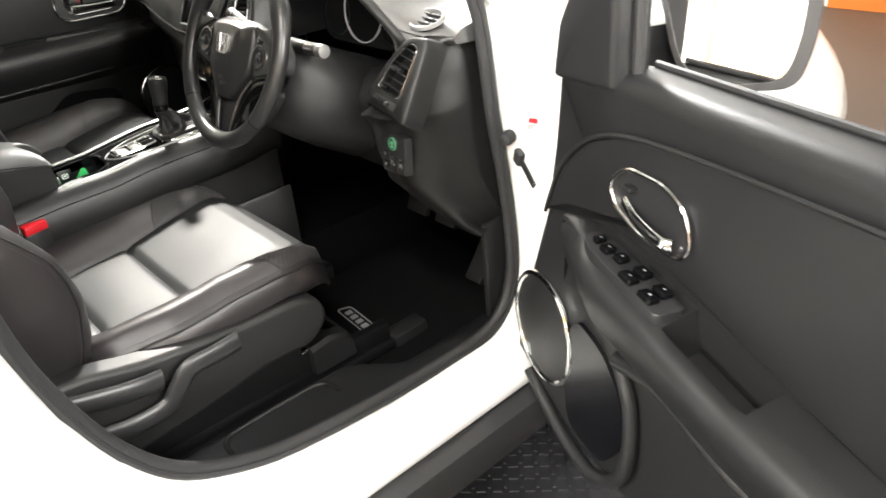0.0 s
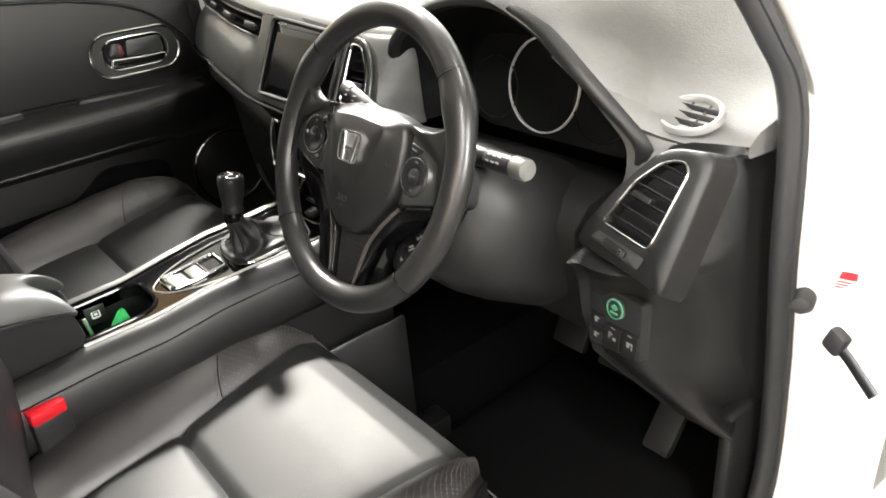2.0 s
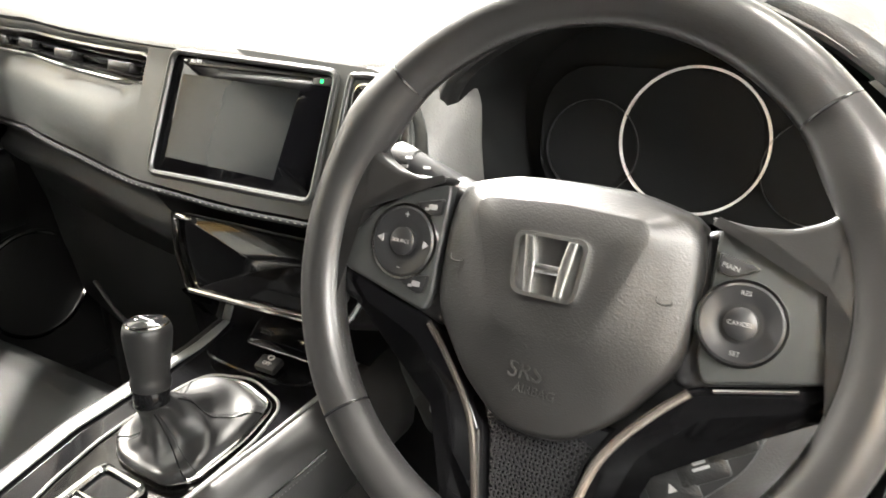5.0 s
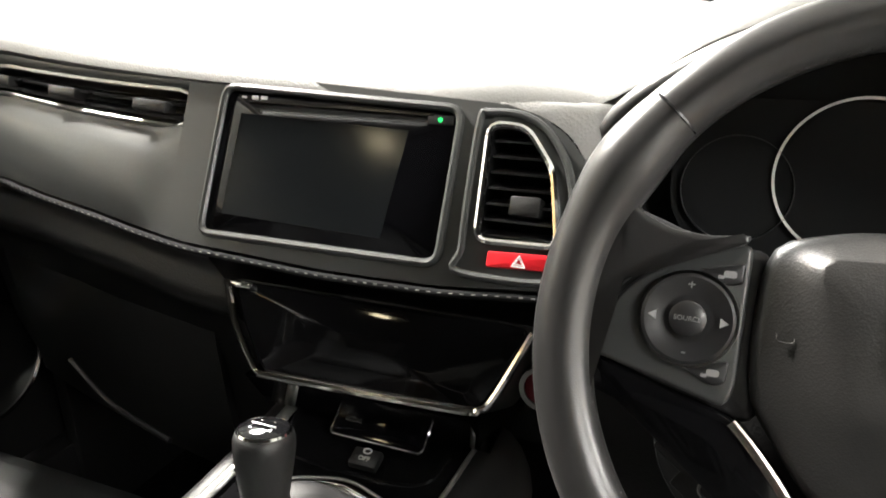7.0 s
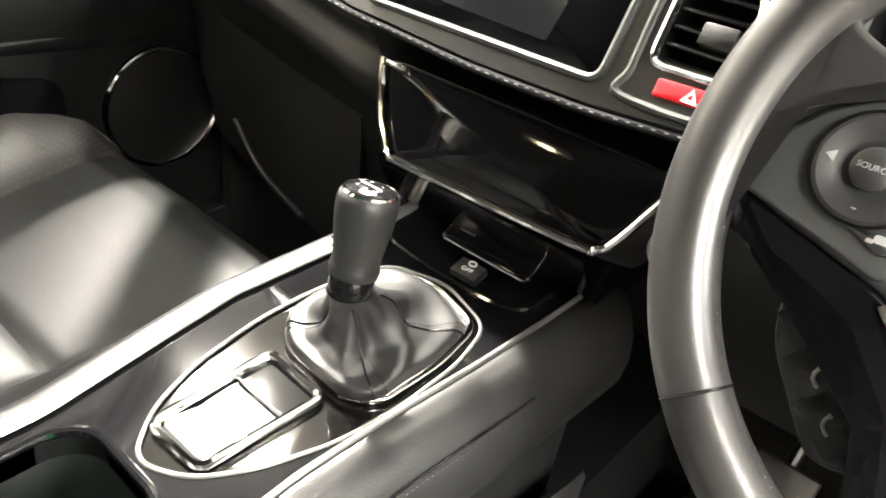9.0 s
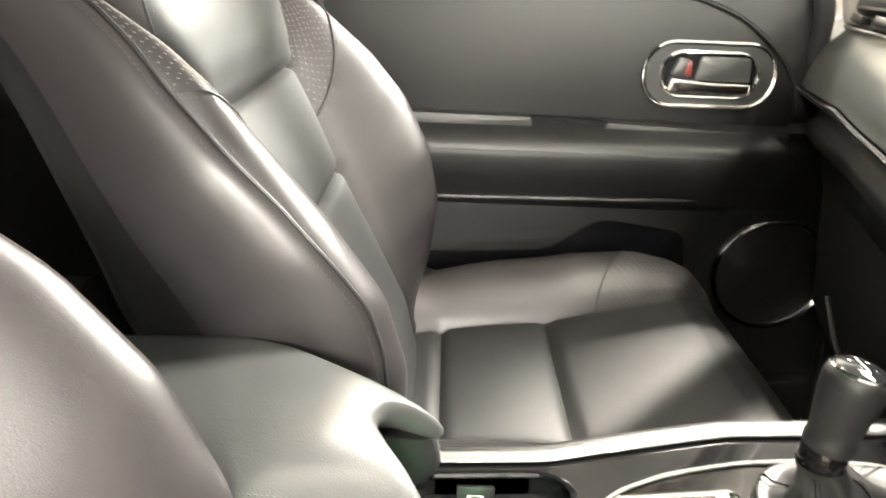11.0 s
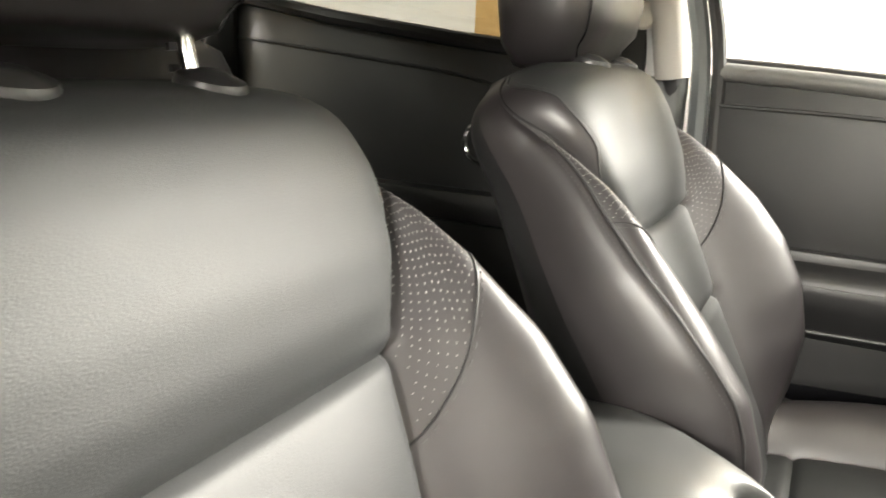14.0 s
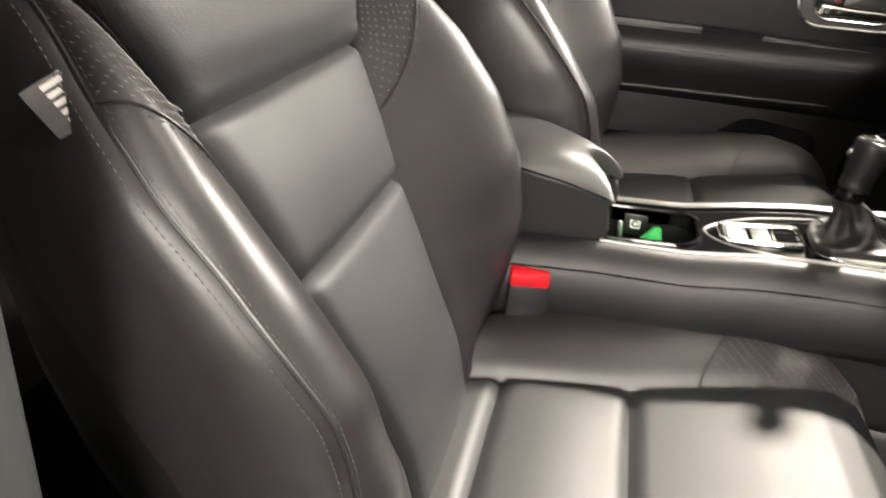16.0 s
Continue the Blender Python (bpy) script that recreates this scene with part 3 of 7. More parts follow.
REAR = [(0.0, -0.13), (0.2, -0.135), (0.45, -0.128), (0.54, -0.124), (0.58, -0.120), (0.60, -0.114), (0.612, -0.105), (0.62, -0.094)]


def fair(table, x):
    """As lerp, but rounded over the neighbours."""
    return (lerp(table, x - 0.010) + 2 * lerp(table, x - 0.004) + 2 * lerp(table, x + 0.004) + lerp(table, x + 0.010)) / 6


def groove(d, w=0.007):
    return math.exp(-((d / w) ** 2))


def gusset_c(s):
    """Where the seam of the head panel's side gusset runs, as a share of the half-width."""
    return 0.985 - 0.18 * step(0.455, 0.505, s) * step(0.606, 0.560, s)


def back_point(c, s):
    """A point of the backrest's front: c from -2 (outer edge) over -1 (insert seam) to 2; s along the height."""
    sg, a = (1 if c >= 0 else -1), abs(c)
    ci, mid, low = fair(INSERT, s), fair(MIDDLE, s), fair(SIDE_Y, s)
    w = fair(WIDTH, s)
    ci = min(ci, w - 0.0006)
    if a <= 1:
        g = gusset_c(s)
        a = a / 0.8 * g if a <= 0.8 else g + (a - 0.8) / 0.2 * (1 - g)
        head = step(0.385, 0.43, s)
        a = (1 - head) * a + head * math.sin(a * math.pi / 2)
        x = ci * a
        field = (s - 0.247) / 0.138 if s > 0.247 else s / 0.247
        flat = mid + 0.011 * (1 - a**4) * (0.45 + 0.55 * math.sin(math.pi * max(0.0, min(1.0, field))))
        block = low + (mid - low) * max(0.0, 1 - a**3.6) ** 0.30 + 0.004 * (1 - a * a)
        y = flat if s < 0.385 else flat + (block - flat) * step(0.385, 0.41, s)
        y -= 0.010 * groove(s - 0.385, 0.0050) + 0.009 * groove(s - 0.247, 0.0055)
        y -= 0.007 * groove((1 - a) * ci, 0.006) * (1 - step(0.40, 0.46, s))
    else:
        t = a - 1
        x = ci + (w - ci) * (1 - (1 - t) ** 1.25)
        crest, edge = max(low, fair(CREST_R if sg > 0 else CREST, s)), fair(EDGE, s)
        if t < 0.74:
            y = low + (crest - low) * math.sin(math.pi / 2 * t / 0.74) ** 1.4
        else:
            y = crest + (edge - crest) * (1 - math.cos(math.pi / 2 * (t - 0.74) / 0.26))
        y -= 0.007 * groove(x - ci, 0.006) * (1 - step(0.50, 0.54, s))
    return Vector((sg * x, y, s))


SEAM_L = [(0.0, 0.309), (0.2, 0.334), (0.35, 0.367), (0.5, 0.400), (0.76, 0.434), (1.0, 0.444)]
SEAM_R = [(0.0, 0.309), (0.3, 0.350), (0.6, 0.386), (0.8, 0.408), (1.0, 0.420)]


def seam_s(t, sg):
    """Height of the curved seam below the perforated shoulder patch, from the insert (0) to the outer edge (1)."""
    return sum(lerp(SEAM_R if sg > 0 else SEAM_L, t + d) for d in (-0.08, 0.0, 0.08)) / 3


ROWS = [0.247 * k / 34 for k in range(34)] + [0.247 + 0.066 * k / 10 for k in range(10)] + [0.313 + 0.072 * k / 12 for k in range(12)] + [0.385 + 0.195 * k / 36 for k in range(36)] + [0.58 + 0.04 * math.sin(math.pi / 2 * k / 16) for k in range(17)]
SEAM_ROW, MID_ROW, UP_ROW, GUS_ROW, TIP_ROW = 44, 34, 56, 70, 83
COLS = [-2 + k / 18 for k in range(18)] + [-1 + 0.2 * k / 7 for k in range(7)] + [-0.8 + 1.6 * k / 28 for k in range(28)] + [0.8 + 0.2 * k / 7 for k in range(7)] + [1 + k / 18 for k in range(19)]


def warped(s, t, sg):
    """Lets the rows of the bolster follow its curved seam."""
    q = seam_s(t, sg)
    return s * q / 0.313 if s <= 0.313 else q + (s - 0.313) * (TOP_S - q) / (TOP_S - 0.313)


def seat_back(seat, tilt):
    frame_m = pose(0, -0.409, 0.62, tilt, 0, 0)
    hold = new("backrest")
    rings, n_front = [], len(COLS)
    for s in ROWS:
        front = [back_point(c, warped(s, abs(c) - 1, c) if abs(c) > 1 else s) for c in COLS]
        ring = list(front)
        for sg in (1, -1):
            e = front[-1] if sg > 0 else front[0]
            w, ss, rear = abs(e.x), e.z, fair(REAR, e.z)
            side = [Vector((sg * (w + o * step(0.59, 0.48, s)), e.y + (rear - e.y) * f, ss + (s - ss) * f**3)) for o, f in ((0.005, 0.03), (0.009, 0.09), (0.011, 0.2), (0.011, 0.4), (0.009, 0.6), (0.004, 0.8), (-0.008, 0.93), (-0.03, 1.0))]
            if sg > 0:
                ring += side + [Vector((w * f, rear - 0.012 * (1 - abs(f)), s)) for f in (0.5, 0.17, -0.17, -0.5)]
            else:
                ring += list(reversed(side))
        rings.append([frame_m @ p for p in ring])

    def pick(i, j):
        if j >= n_front - 1:
            return "panel_r" if j < n_front + 4 else "panel_l" if j >= len(rings[0]) - 6 else "side"
        c = (COLS[j] + COLS[j + 1]) / 2
        tag = "l" if c < 0 else "r"
        if abs(c) < 1:
            return "gusset_" + tag if i >= GUS_ROW and abs(c) > 0.8 else "upper" if i >= UP_ROW else "mid" if i >= MID_ROW else "low"
        return "patch_" + tag if i >= SEAM_ROW else "bolster_" + tag

    split_parts(rings, pick, {
        "upper": ("backrest_upper_panel", LEATHER_SMOOTH, ""), "mid": ("backrest_middle_panel", LEATHER_SMOOTH, ""), "low": ("backrest_lower_panel", LEATHER_SMOOTH, ""),
        "bolster_l": ("backrest_bolster", LEATHER, ""), "bolster_r": ("backrest_bolster", LEATHER, ""),
        "patch_l": ("shoulder_patch", LEATHER, "perforated leather patch"), "patch_r": ("shoulder_patch", LEATHER, "perforated leather patch"),
        "panel_l": ("side_panel", LEATHER, ""), "panel_r": ("side_panel", LEATHER, ""),
        "gusset_l": ("headpanel_gusset", LEATHER, ""), "gusset_r": ("headpanel_gusset", LEATHER, ""),
        "side": ("backrest_shell", LEATHER_SIDE, "dark vinyl side and back")}, hold)

    def on(c, s, up=0.0006):
        return frame_m @ (back_point(c, s) + Vector((0, up, 0)))

    for sg in (-1, 1):
        part("edge_piping", tube([on(sg * 2, 0.02 + 0.51 * k / 50) for k in range(51)], 0.0018, 6), LEATHER_SIDE, hold, "raised black piping")
        part("patch_piping", tube([on(sg * (1 + k / 16), seam_s(k / 16, sg)) for k in range(17)], 0.0012, 6), LEATHER_SIDE, hold)
        one, gus = (n_front - 19 if sg > 0 else 18), (53 if sg > 0 else 25)
        part("headpanel_piping", tube([rings[r][one] for r in range(UP_ROW, len(ROWS) - 4)], 0.0017, 6), LEATHER_SIDE, hold, "dark seam round the head panel")
        part("gusset_piping", tube([rings[r][gus] for r in range(GUS_ROW, len(ROWS) - 5)], 0.0013, 6), LEATHER_SIDE, hold, "dark curved seam")
        line = [rings[r][gus + (-1 if sg > 0 else 1)].lerp(rings[r][gus], 0.35) for r in range(GUS_ROW + 3, len(ROWS) - 9)]
        part("gusset_stitching", dashes(smooth_line(line, 4), 0.0004), STITCH, hold, "row of grey stitches")
        holes = []
        for r in range(46):
            # rows alongside the seam, dots spaced evenly over the curved skin
            row = [on(sg * (1.02 + 0.95 * k / 90), seam_s(0.02 + 0.95 * k / 90, sg) + 0.0062 + r * 0.0047, 0.0002) for k in range(91)]
            at = [(frame_m.inverted() @ p).dot(Vector((0.86 * sg, -0.5, 0.12))) / 0.0062 + 0.5 * (r % 2) for p in row]
            for k in range(90):
                high = seam_s(0.02 + 0.95 * k / 90, sg) + 0.0062 + r * 0.0047
                if math.floor(at[k]) != math.floor(at[k + 1]) and high < 0.528 and fair(WIDTH, high) - fair(INSERT, high) > 0.006:
                    d = (row[k + 1] - row[k]).normalized() * 0.0010
                    holes += [row[k] - d, row[k] + d]
        tagged(part("perforation_field", dashes(holes, 0.00038, 1.0), PUNCHED, hold, "rows of fine pale punched dots"), kind="stuff")
        for name, c0, s0, s1 in (("edge_stitching", 1.965, 0.03, 0.525),):
            n = 200
            line = [on(sg * c0, s0 + (s1 - s0) * k / n, 0.0005) for k in range(n + 1)]
            part(name, dashes(line, 0.0006), STITCH, hold, "row of grey stitches")
        line = [frame_m @ (back_point(sg * 2, 0.03 + 0.49 * k / 200) + Vector((sg * 0.0072, -0.0055, 0))) for k in range(201)]
        part("side_stitching", dashes(line, 0.0006), STITCH, hold, "row of grey stitches")
        seam = [on(sg * (1 + k / 40), seam_s(k / 40, sg) - 0.006, 0.0005) for k in range(41)]
        part("patch_stitching", dashes(seam, 0.0005), STITCH, hold, "row of grey stitches")
    hold.parent = seat
    return frame_m


HEAD = [(-0.012, 0.095, 0.080, 0.0), (-0.006, 0.112, 0.105, 0.003), (0.006, 0.120, 0.115, 0.004), (0.022, 0.135, 0.138, 0.010), (0.06, 0.140, 0.150, 0.016), (0.11, 0.138, 0.146, 0.018), (0.150, 0.126, 0.120, 0.012), (0.178, 0.100, 0.080, 0.004), (0.192, 0.06, 0.03, -0.002)]


def head_rest(seat, fm, lift):
    hold = new("headrest")
    hm = fm @ pose(0, -0.052, 0.605, -19, 0, 0)
    rings = []
    for z, w, d, y in HEAD:
        ring = []
        for k in range(40):
            a = 2 * math.pi * k / 40
            c, s = math.cos(a), math.sin(a)
            ring.append(hm @ Vector((w * math.copysign(abs(c) ** 0.55, c), y + 0.5 * d * math.copysign(abs(s) ** 0.7, s), 0.024 + lift + z)))
        rings.append(ring)
    part("head_cushion", loft(rings), LEATHER, hold, "padded black leather", 60)
    for k0 in (5, 15):
        part("head_seam", tube(smooth_line([r[k0] for r in rings[1:8]], 4), 0.0012, 5), BLACK_AND_SHADE, hold, "stitched side seam")
    for sg in (-1, 1):
        part("post", tube([hm @ Vector((sg * 0.0685, 0.044, -0.03)), hm @ Vector((sg * 0.0685, 0.030, 0.06 + lift))], 0.0062, 14), CHROME, hold, "polished steel post")
        part("post_collar", lathe([(0.0235, -0.006), (0.0245, 0.003), (0.0225, 0.008), (0.012, 0.0115), (0.009, 0.013)], 24, hm @ pose(sg * 0.0685, 0.054, 0.012, -20, 0, 0)), PLASTIC_SMOOTH, hold, "black plastic guide collar")
        bm = join(*[box(0.006, 0.003, 0.005, (sg * 0.0685 + 0.0060, 0.0295, 0.028 + 0.014 * k)) for k in range(3)])
        bm.transform(hm)
        part("post_notches", bm, METAL_DARK, hold)
    hold.parent = seat


CUSH_IN = [(-0.44, 0.118), (-0.385, 0.132), (-0.24, 0.148), (-0.10, 0.168), (-0.02, 0.185), (0.03, 0.190)]
CUSH_W = [(-0.44, 0.200), (-0.40, 0.228), (-0.30, 0.250), (-0.10, 0.256), (-0.03, 0.248), (0.0, 0.236), (0.022, 0.218), (0.032, 0.200)]
CUSH_B = [(-0.44, 0.035), (-0.34, 0.042), (-0.20, 0.046), (-0.10, 0.036), (-0.03, 0.014), (0.01, 0.0)]
CUSH_Z = [(-0.44, 0.606), (-0.385, 0.612), (-0.24, 0.622), (-0.12, 0.640), (-0.05, 0.648), (-0.02, 0.645), (0.008, 0.630), (0.025, 0.600), (0.032, 0.565)]
CUSH_LOW = [(-0.44, 0.625), (-0.30, 0.612), (-0.10, 0.597), (-0.02, 0.575), (0.032, 0.545)]


nose_cut = 0.030         # how much the cushion narrows at its front corners
outer_rise = 0.0         # how much the outer bolster stands above the inner one


def cush_w(y):
    return fair(CUSH_W, y) - nose_cut * step(-0.09, 0.03, y)


def cush_top(x, y):
    ci, w, b = lerp(CUSH_IN, y), cush_w(y), lerp(CUSH_B, y)
    ci = min(ci, w - 0.012)
    if x < 0:
        b += outer_rise * (1 - step(-0.02, 0.03, y))
    ax = abs(x)
    z = lerp(CUSH_Z, y)
    if ax > ci:
        t = (ax - ci) / max(0.01, w - ci)
        z += b * math.sin(min(1, t * 1.25) * math.pi / 2) + 0.008 * math.sin(math.pi * min(1, t)) - 0.03 * max(0, t - 0.75) ** 2 * 16 * 0.5
    else:
        u = (y + 0.24) / 0.25 if y > -0.24 else (y + 0.385) / 0.145 if y > -0.385 else 0.5
        z += 0.010 * (1 - (ax / ci) ** 4) * (0.4 + 0.6 * math.sin(math.pi * max(0, min(1, u))))
        z -= 0.008 * groove(y + 0.24 - 0.004 * (x / 0.15) ** 2) + 0.007 * groove(y + 0.385)
    z -= 0.007 * groove(ax - ci, 0.006) * (1 - step(-0.03, 0.02, y))
    return z


def patch_y(t):
    """Where the cushion's patch begins, from the insert (0) to the outer edge (1)."""
    return -0.165 + 0.065 * max(0.0, min(1.0, t)) ** 1.3


CROWS = [-0.44 + 0.275 * i / 44 for i in range(44)] + [-0.165 + 0.197 * i / 50 for i in range(51)]


def cush_at(c, y):
    """A point of the cushion's top, c as on the backrest."""
    sg, a = (1 if c >= 0 else -1), abs(c)
    if a > 1:
        q = patch_y(a - 1)
        y = -0.44 + (y + 0.44) * (q + 0.44) / 0.275 if y <= -0.165 else q + (y + 0.165) * (0.032 - q) / 0.197
    w = cush_w(y)
    ci = min(fair(CUSH_IN, y), w - 0.012)
    x = ci * a if a <= 1 else ci + (w - ci) * (a - 1)
    return Vector((sg * x, y, cush_top(sg * x, y)))


def seat_cushion(seat):
    hold = new("seat_cushion")
    rings, n_front = [], len(COLS)
    for y in CROWS:
        front = [cush_at(c, y) for c in COLS]
        e = front[-1]
        low = lerp(CUSH_LOW, e.y)
        rr = [(e.x + 0.007, e.z - 0.006), (e.x + 0.012, e.z - 0.014), (e.x + 0.016, e.z - 0.03), (e.x + 0.016, e.z - 0.05), (e.x + 0.010, low + 0.012), (e.x - 0.004, low)]
        ring = front + [Vector((x, e.y, max(z, low))) for x, z in rr]
        ring += [Vector((e.x * f, y, 0.535)) for f in (0.75, 0.2, -0.2, -0.75)]
        ring += [Vector((-x, e.y, max(z, low))) for x, z in reversed(rr)]
        rings.append(ring)

    def pick(i, j):
        if j >= n_front - 1:
            return "side"
        c, y = (COLS[j] + COLS[j + 1]) / 2, (CROWS[i] + CROWS[i + 1]) / 2
        if abs(c) < 1:
            return "front" if y > -0.24 else "mid" if y > -0.385 else "rear"
        tag = "l" if c < 0 else "r"
        return "patch_" + tag if i >= 44 else "bolster_" + tag

    split_parts(rings, pick, {
        "front": ("cushion_front_panel", LEATHER_SMOOTH, ""), "mid": ("cushion_middle_panel", LEATHER_SMOOTH, ""), "rear": ("cushion_rear_panel", LEATHER_SMOOTH, ""),
        "bolster_l": ("cushion_bolster", LEATHER, ""), "bolster_r": ("cushion_bolster", LEATHER, ""),
        "patch_l": ("cushion_patch", PERFORATED, "perforated leather patch"), "patch_r": ("cushion_patch", PERFORATED, "perforated leather patch"),
        "side": ("cushion_side", LEATHER, ""), "rest": ("cushion_rear_end", LEATHER, ""), "rest2": ("cushion_nose", LEATHER, "")}, hold)
    up = Vector((0, 0, 0.0006))
    for sg in (-1, 1):
        line = [cush_at(sg * (1 + k / 16), -0.165) + up for k in range(17)]
        part("patch_piping", tube(line, 0.0013, 6), LEATHER_SIDE, hold)
        part("patch_stitching", dashes([cush_at(sg * (1 + k / 40), -0.171) + up for k in range(41)], 0.0007), STITCH, hold, "row of grey stitches")
        line = [cush_at(sg * 2, y) + Vector((sg * 0.009, 0, -0.008)) for y in CROWS[2:90:2]]
        part("edge_piping", tube(line, 0.0026, 6), LEATHER_SIDE, hold)
        holes = []
        for r in range(27):
            for k in range(13):
                t = (k + 0.5 * (r % 2) + 0.4) / 13.5
                p = cush_at(sg * (1 + t), -0.157 + 0.0062 * r) + up * 0.2
                holes += [p, p + Vector((0.0011, 0, 0))]
        tagged(part("perforation_field", dashes(holes, 0.0005, 1.0), PUNCHED, hold, "rows of fine punched dots"), kind="stuff")
    hold.parent = seat


def seat_base(seat, lever_side):
    """Plastic side covers with levers, and the floor rails."""
    hold = new("seat_base")
    sg = lever_side
    cover = round_poly([(-0.53, 0.52), (-0.53, 0.66), (-0.46, 0.655), (-0.38, 0.632), (-0.30, 0.622), (-0.20, 0.610), (-0.09, 0.606), (-0.045, 0.585), (-0.04, 0.535), (-0.08, 0.500), (-0.18, 0.505), (-0.26, 0.49), (-0.40, 0.475), (-0.50, 0.47)], 0.025, 5)
    turn = Matrix(((0, 0, 1, 0), (1, 0, 0, 0), (0, 1, 0, 0), (0, 0, 0, 1)))
    part("side_cover", slab(cover, 0.245, 0.285, 0.012, Matrix.Scale(sg, 4, (1, 0, 0)) @ turn, 4), PLASTIC, hold, "grained black plastic side cover")
    part("side_cover", slab(cover, 0.235, 0.262, 0.010, Matrix.Scale(-sg, 4, (1, 0, 0)) @ turn, 4), PLASTIC, hold, "grained black plastic side cover")
    lev = smooth_line([(sg * 0.290, -0.50, 0.622), (sg * 0.296, -0.45, 0.612), (sg * 0.300, -0.40, 0.603), (sg * 0.298, -0.36, 0.597)], 6)
    part("recline_lever", tube(lev, 0.019, 12, flat=0.45, up=(0, 0, 1)), PLASTIC_SMOOTH, hold, "moulded black recline lever")
    lev = smooth_line([(sg * 0.288, -0.48, 0.545), (sg * 0.298, -0.42, 0.540), (sg * 0.300, -0.365, 0.545), (sg * 0.302, -0.340, 0.570), (sg * 0.303, -0.315, 0.595), (sg * 0.304, -0.27, 0.598), (sg * 0.302, -0.225, 0.600)], 8)
    part("height_lever", tube(lev, 0.018, 12, flat=0.45, up=(0, 0, 1)), PLASTIC_SMOOTH, hold, "moulded black height lever")
    for s2 in (-1, 1):
        part("seat_rail", join(box(0.045, 0.66, 0.022, (s2 * 0.19, -0.14, 0.335), bevel=0.004), box(0.025, 0.60, 0.05, (s2 * 0.19, -0.15, 0.365), bevel=0.004)), METAL_DARK, hold, "dark steel slide rail")
        part("rail_foot", box(0.05, 0.10, 0.07, (s2 * 0.19, 0.20, 0.315), bevel=0.01), PLASTIC_SMOOTH, hold, "black plastic rail end cap")
        part("upper_rail", box(0.014, 0.40, 0.05, (s2 * 0.196, -0.235, 0.405), bevel=0.003), METAL_DARK, hold, "dark steel upper slide rail")
        part("rail_edge", tube([(s2 * 0.204, -0.43, 0.431), (s2 * 0.204, -0.05, 0.431)], 0.0028, 8), CHROME, hold, "bright rolled rail edge")
        part("rail_cap", loft([[(s2 * 0.20 + x, y, z) for x, z in ((-0.022, 0.375), (-0.022, top - 0.008), (-0.014, top), (0.014, top), (0.022, top - 0.008), (0.022, 0.375))] for y, top in ((-0.055, 0.440), (-0.01, 0.447), (0.03, 0.435), (0.045, 0.41))]), PLASTIC_SMOOTH, hold, "black plastic rail cover")
        part("riser", box(0.02, 0.34, 0.13, (s2 * 0.20, -0.24, 0.45), bevel=0.006), METAL_DARK, hold)
    part("seat_pan", box(0.42, 0.40, 0.03, (0, -0.20, 0.50), bevel=0.01), METAL_DARK, hold)
    part("adjuster_bar", tube(smooth_line([(-0.19, 0.02, 0.37), (-0.17, 0.07, 0.37), (0.17, 0.07, 0.37), (0.19, 0.02, 0.37)], 5), 0.007, 8), METAL_DARK, hold, "bent steel slide handle")
    hold.parent = seat


def front_seat(name, label, lift, lever_side, tilt):
    seat = thing(name, label, "car seat", "front seats")
    fm = seat_back(seat, tilt)
    head_rest(seat, fm, lift)
    seat_cushion(seat)
    seat_base(seat, lever_side)
    return seat


driver_seat = front_seat("bucket_seat", "black leather bucket seat with perforated shoulders, headrest raised", 0.035, 1, BACK_TILT)
LABM = facing((0.2560, -0.5960, 1.0000), (0.56, 0.64, 0.52), (0.03, -0.70, 0.72))
lab = part("side_label", slab(rrect(0.024, 0.029, 0.0015), -0.0006, 0.0008, 0, LABM), BLACK_AND_SHADE, driver_seat, "sewn-in black label with pale print")
for k in range(5):
    part("label_bar", slab(rrect(0.012 - 0.004 * (k % 2), 0.0030, 0.0005, cx=0.004 - 0.002 * (k % 2), cy=0.0105 - 0.0050 * k), 0.0005, 0.0011, 0, LABM), LABEL_CLOTH, lab)
driver_seat.matrix_world = pose(0.340, 0, 0)
outer_rise, nose_cut = 0.012, 0.0
passenger_seat = front_seat("bucket_seat", "black leather bucket seat with headrest down, set further forward", 0.004, -1, 27.0)
passenger_seat.matrix_world = pose(-0.342, 0.10, 0.033)

def radial(loop, n=72, m=1.0):
    """A loop cut by rays from its middle, so that two loops can be joined point by point."""
    out = []
    for k in range(n):
        a = 2 * math.pi * k / n
        d, best = Vector((math.cos(a), math.sin(a))), None
        for (x0, y0), (x1, y1) in zip(loop, loop[1:] + loop[:1]):
            e = Vector((x1 - x0, y1 - y0))
            det = d.x * -e.y + d.y * e.x
            if abs(det) < 1e-9:
                continue
            r, f = (x0 * -e.y + y0 * e.x) / det, (d.x * y0 - d.y * x0) / det
            if r > 0 and -1e-6 <= f <= 1 + 1e-6:
                best = r if best is None else max(best, r)
        out.append((d.x * best * m, d.y * best * m))
    return out


def mirrored(half):
    """A closed loop from its right half, listed from the top down."""
    return [tuple(p) for p in half] + [(-x, y) for x, y in reversed(half) if x > 1e-6]


# ---- dashboard ----
dash = thing("dashboard", "charcoal dashboard with soft padded top and satin fascia", "dashboard")
FY, FZ, FS = 0.133, 0.983, 0.47          # the fascia's leaning plane: y = FY + FS * (z - FZ)
FN = Vector((0, -1, FS)).normalized()


def on_fascia(x, z, up=0.0):
    return Vector((x, FY + FS * (z - FZ), z)) + FN * up


FM = facing(on_fascia(0, FZ), FN)         # local x along the car's width, y up the plane, z out of it


def fl(x, z):
    """A place of the fascia (car x, height z) as local x, y."""
    return (x, (z - FZ) * math.sqrt(1 + FS * FS))


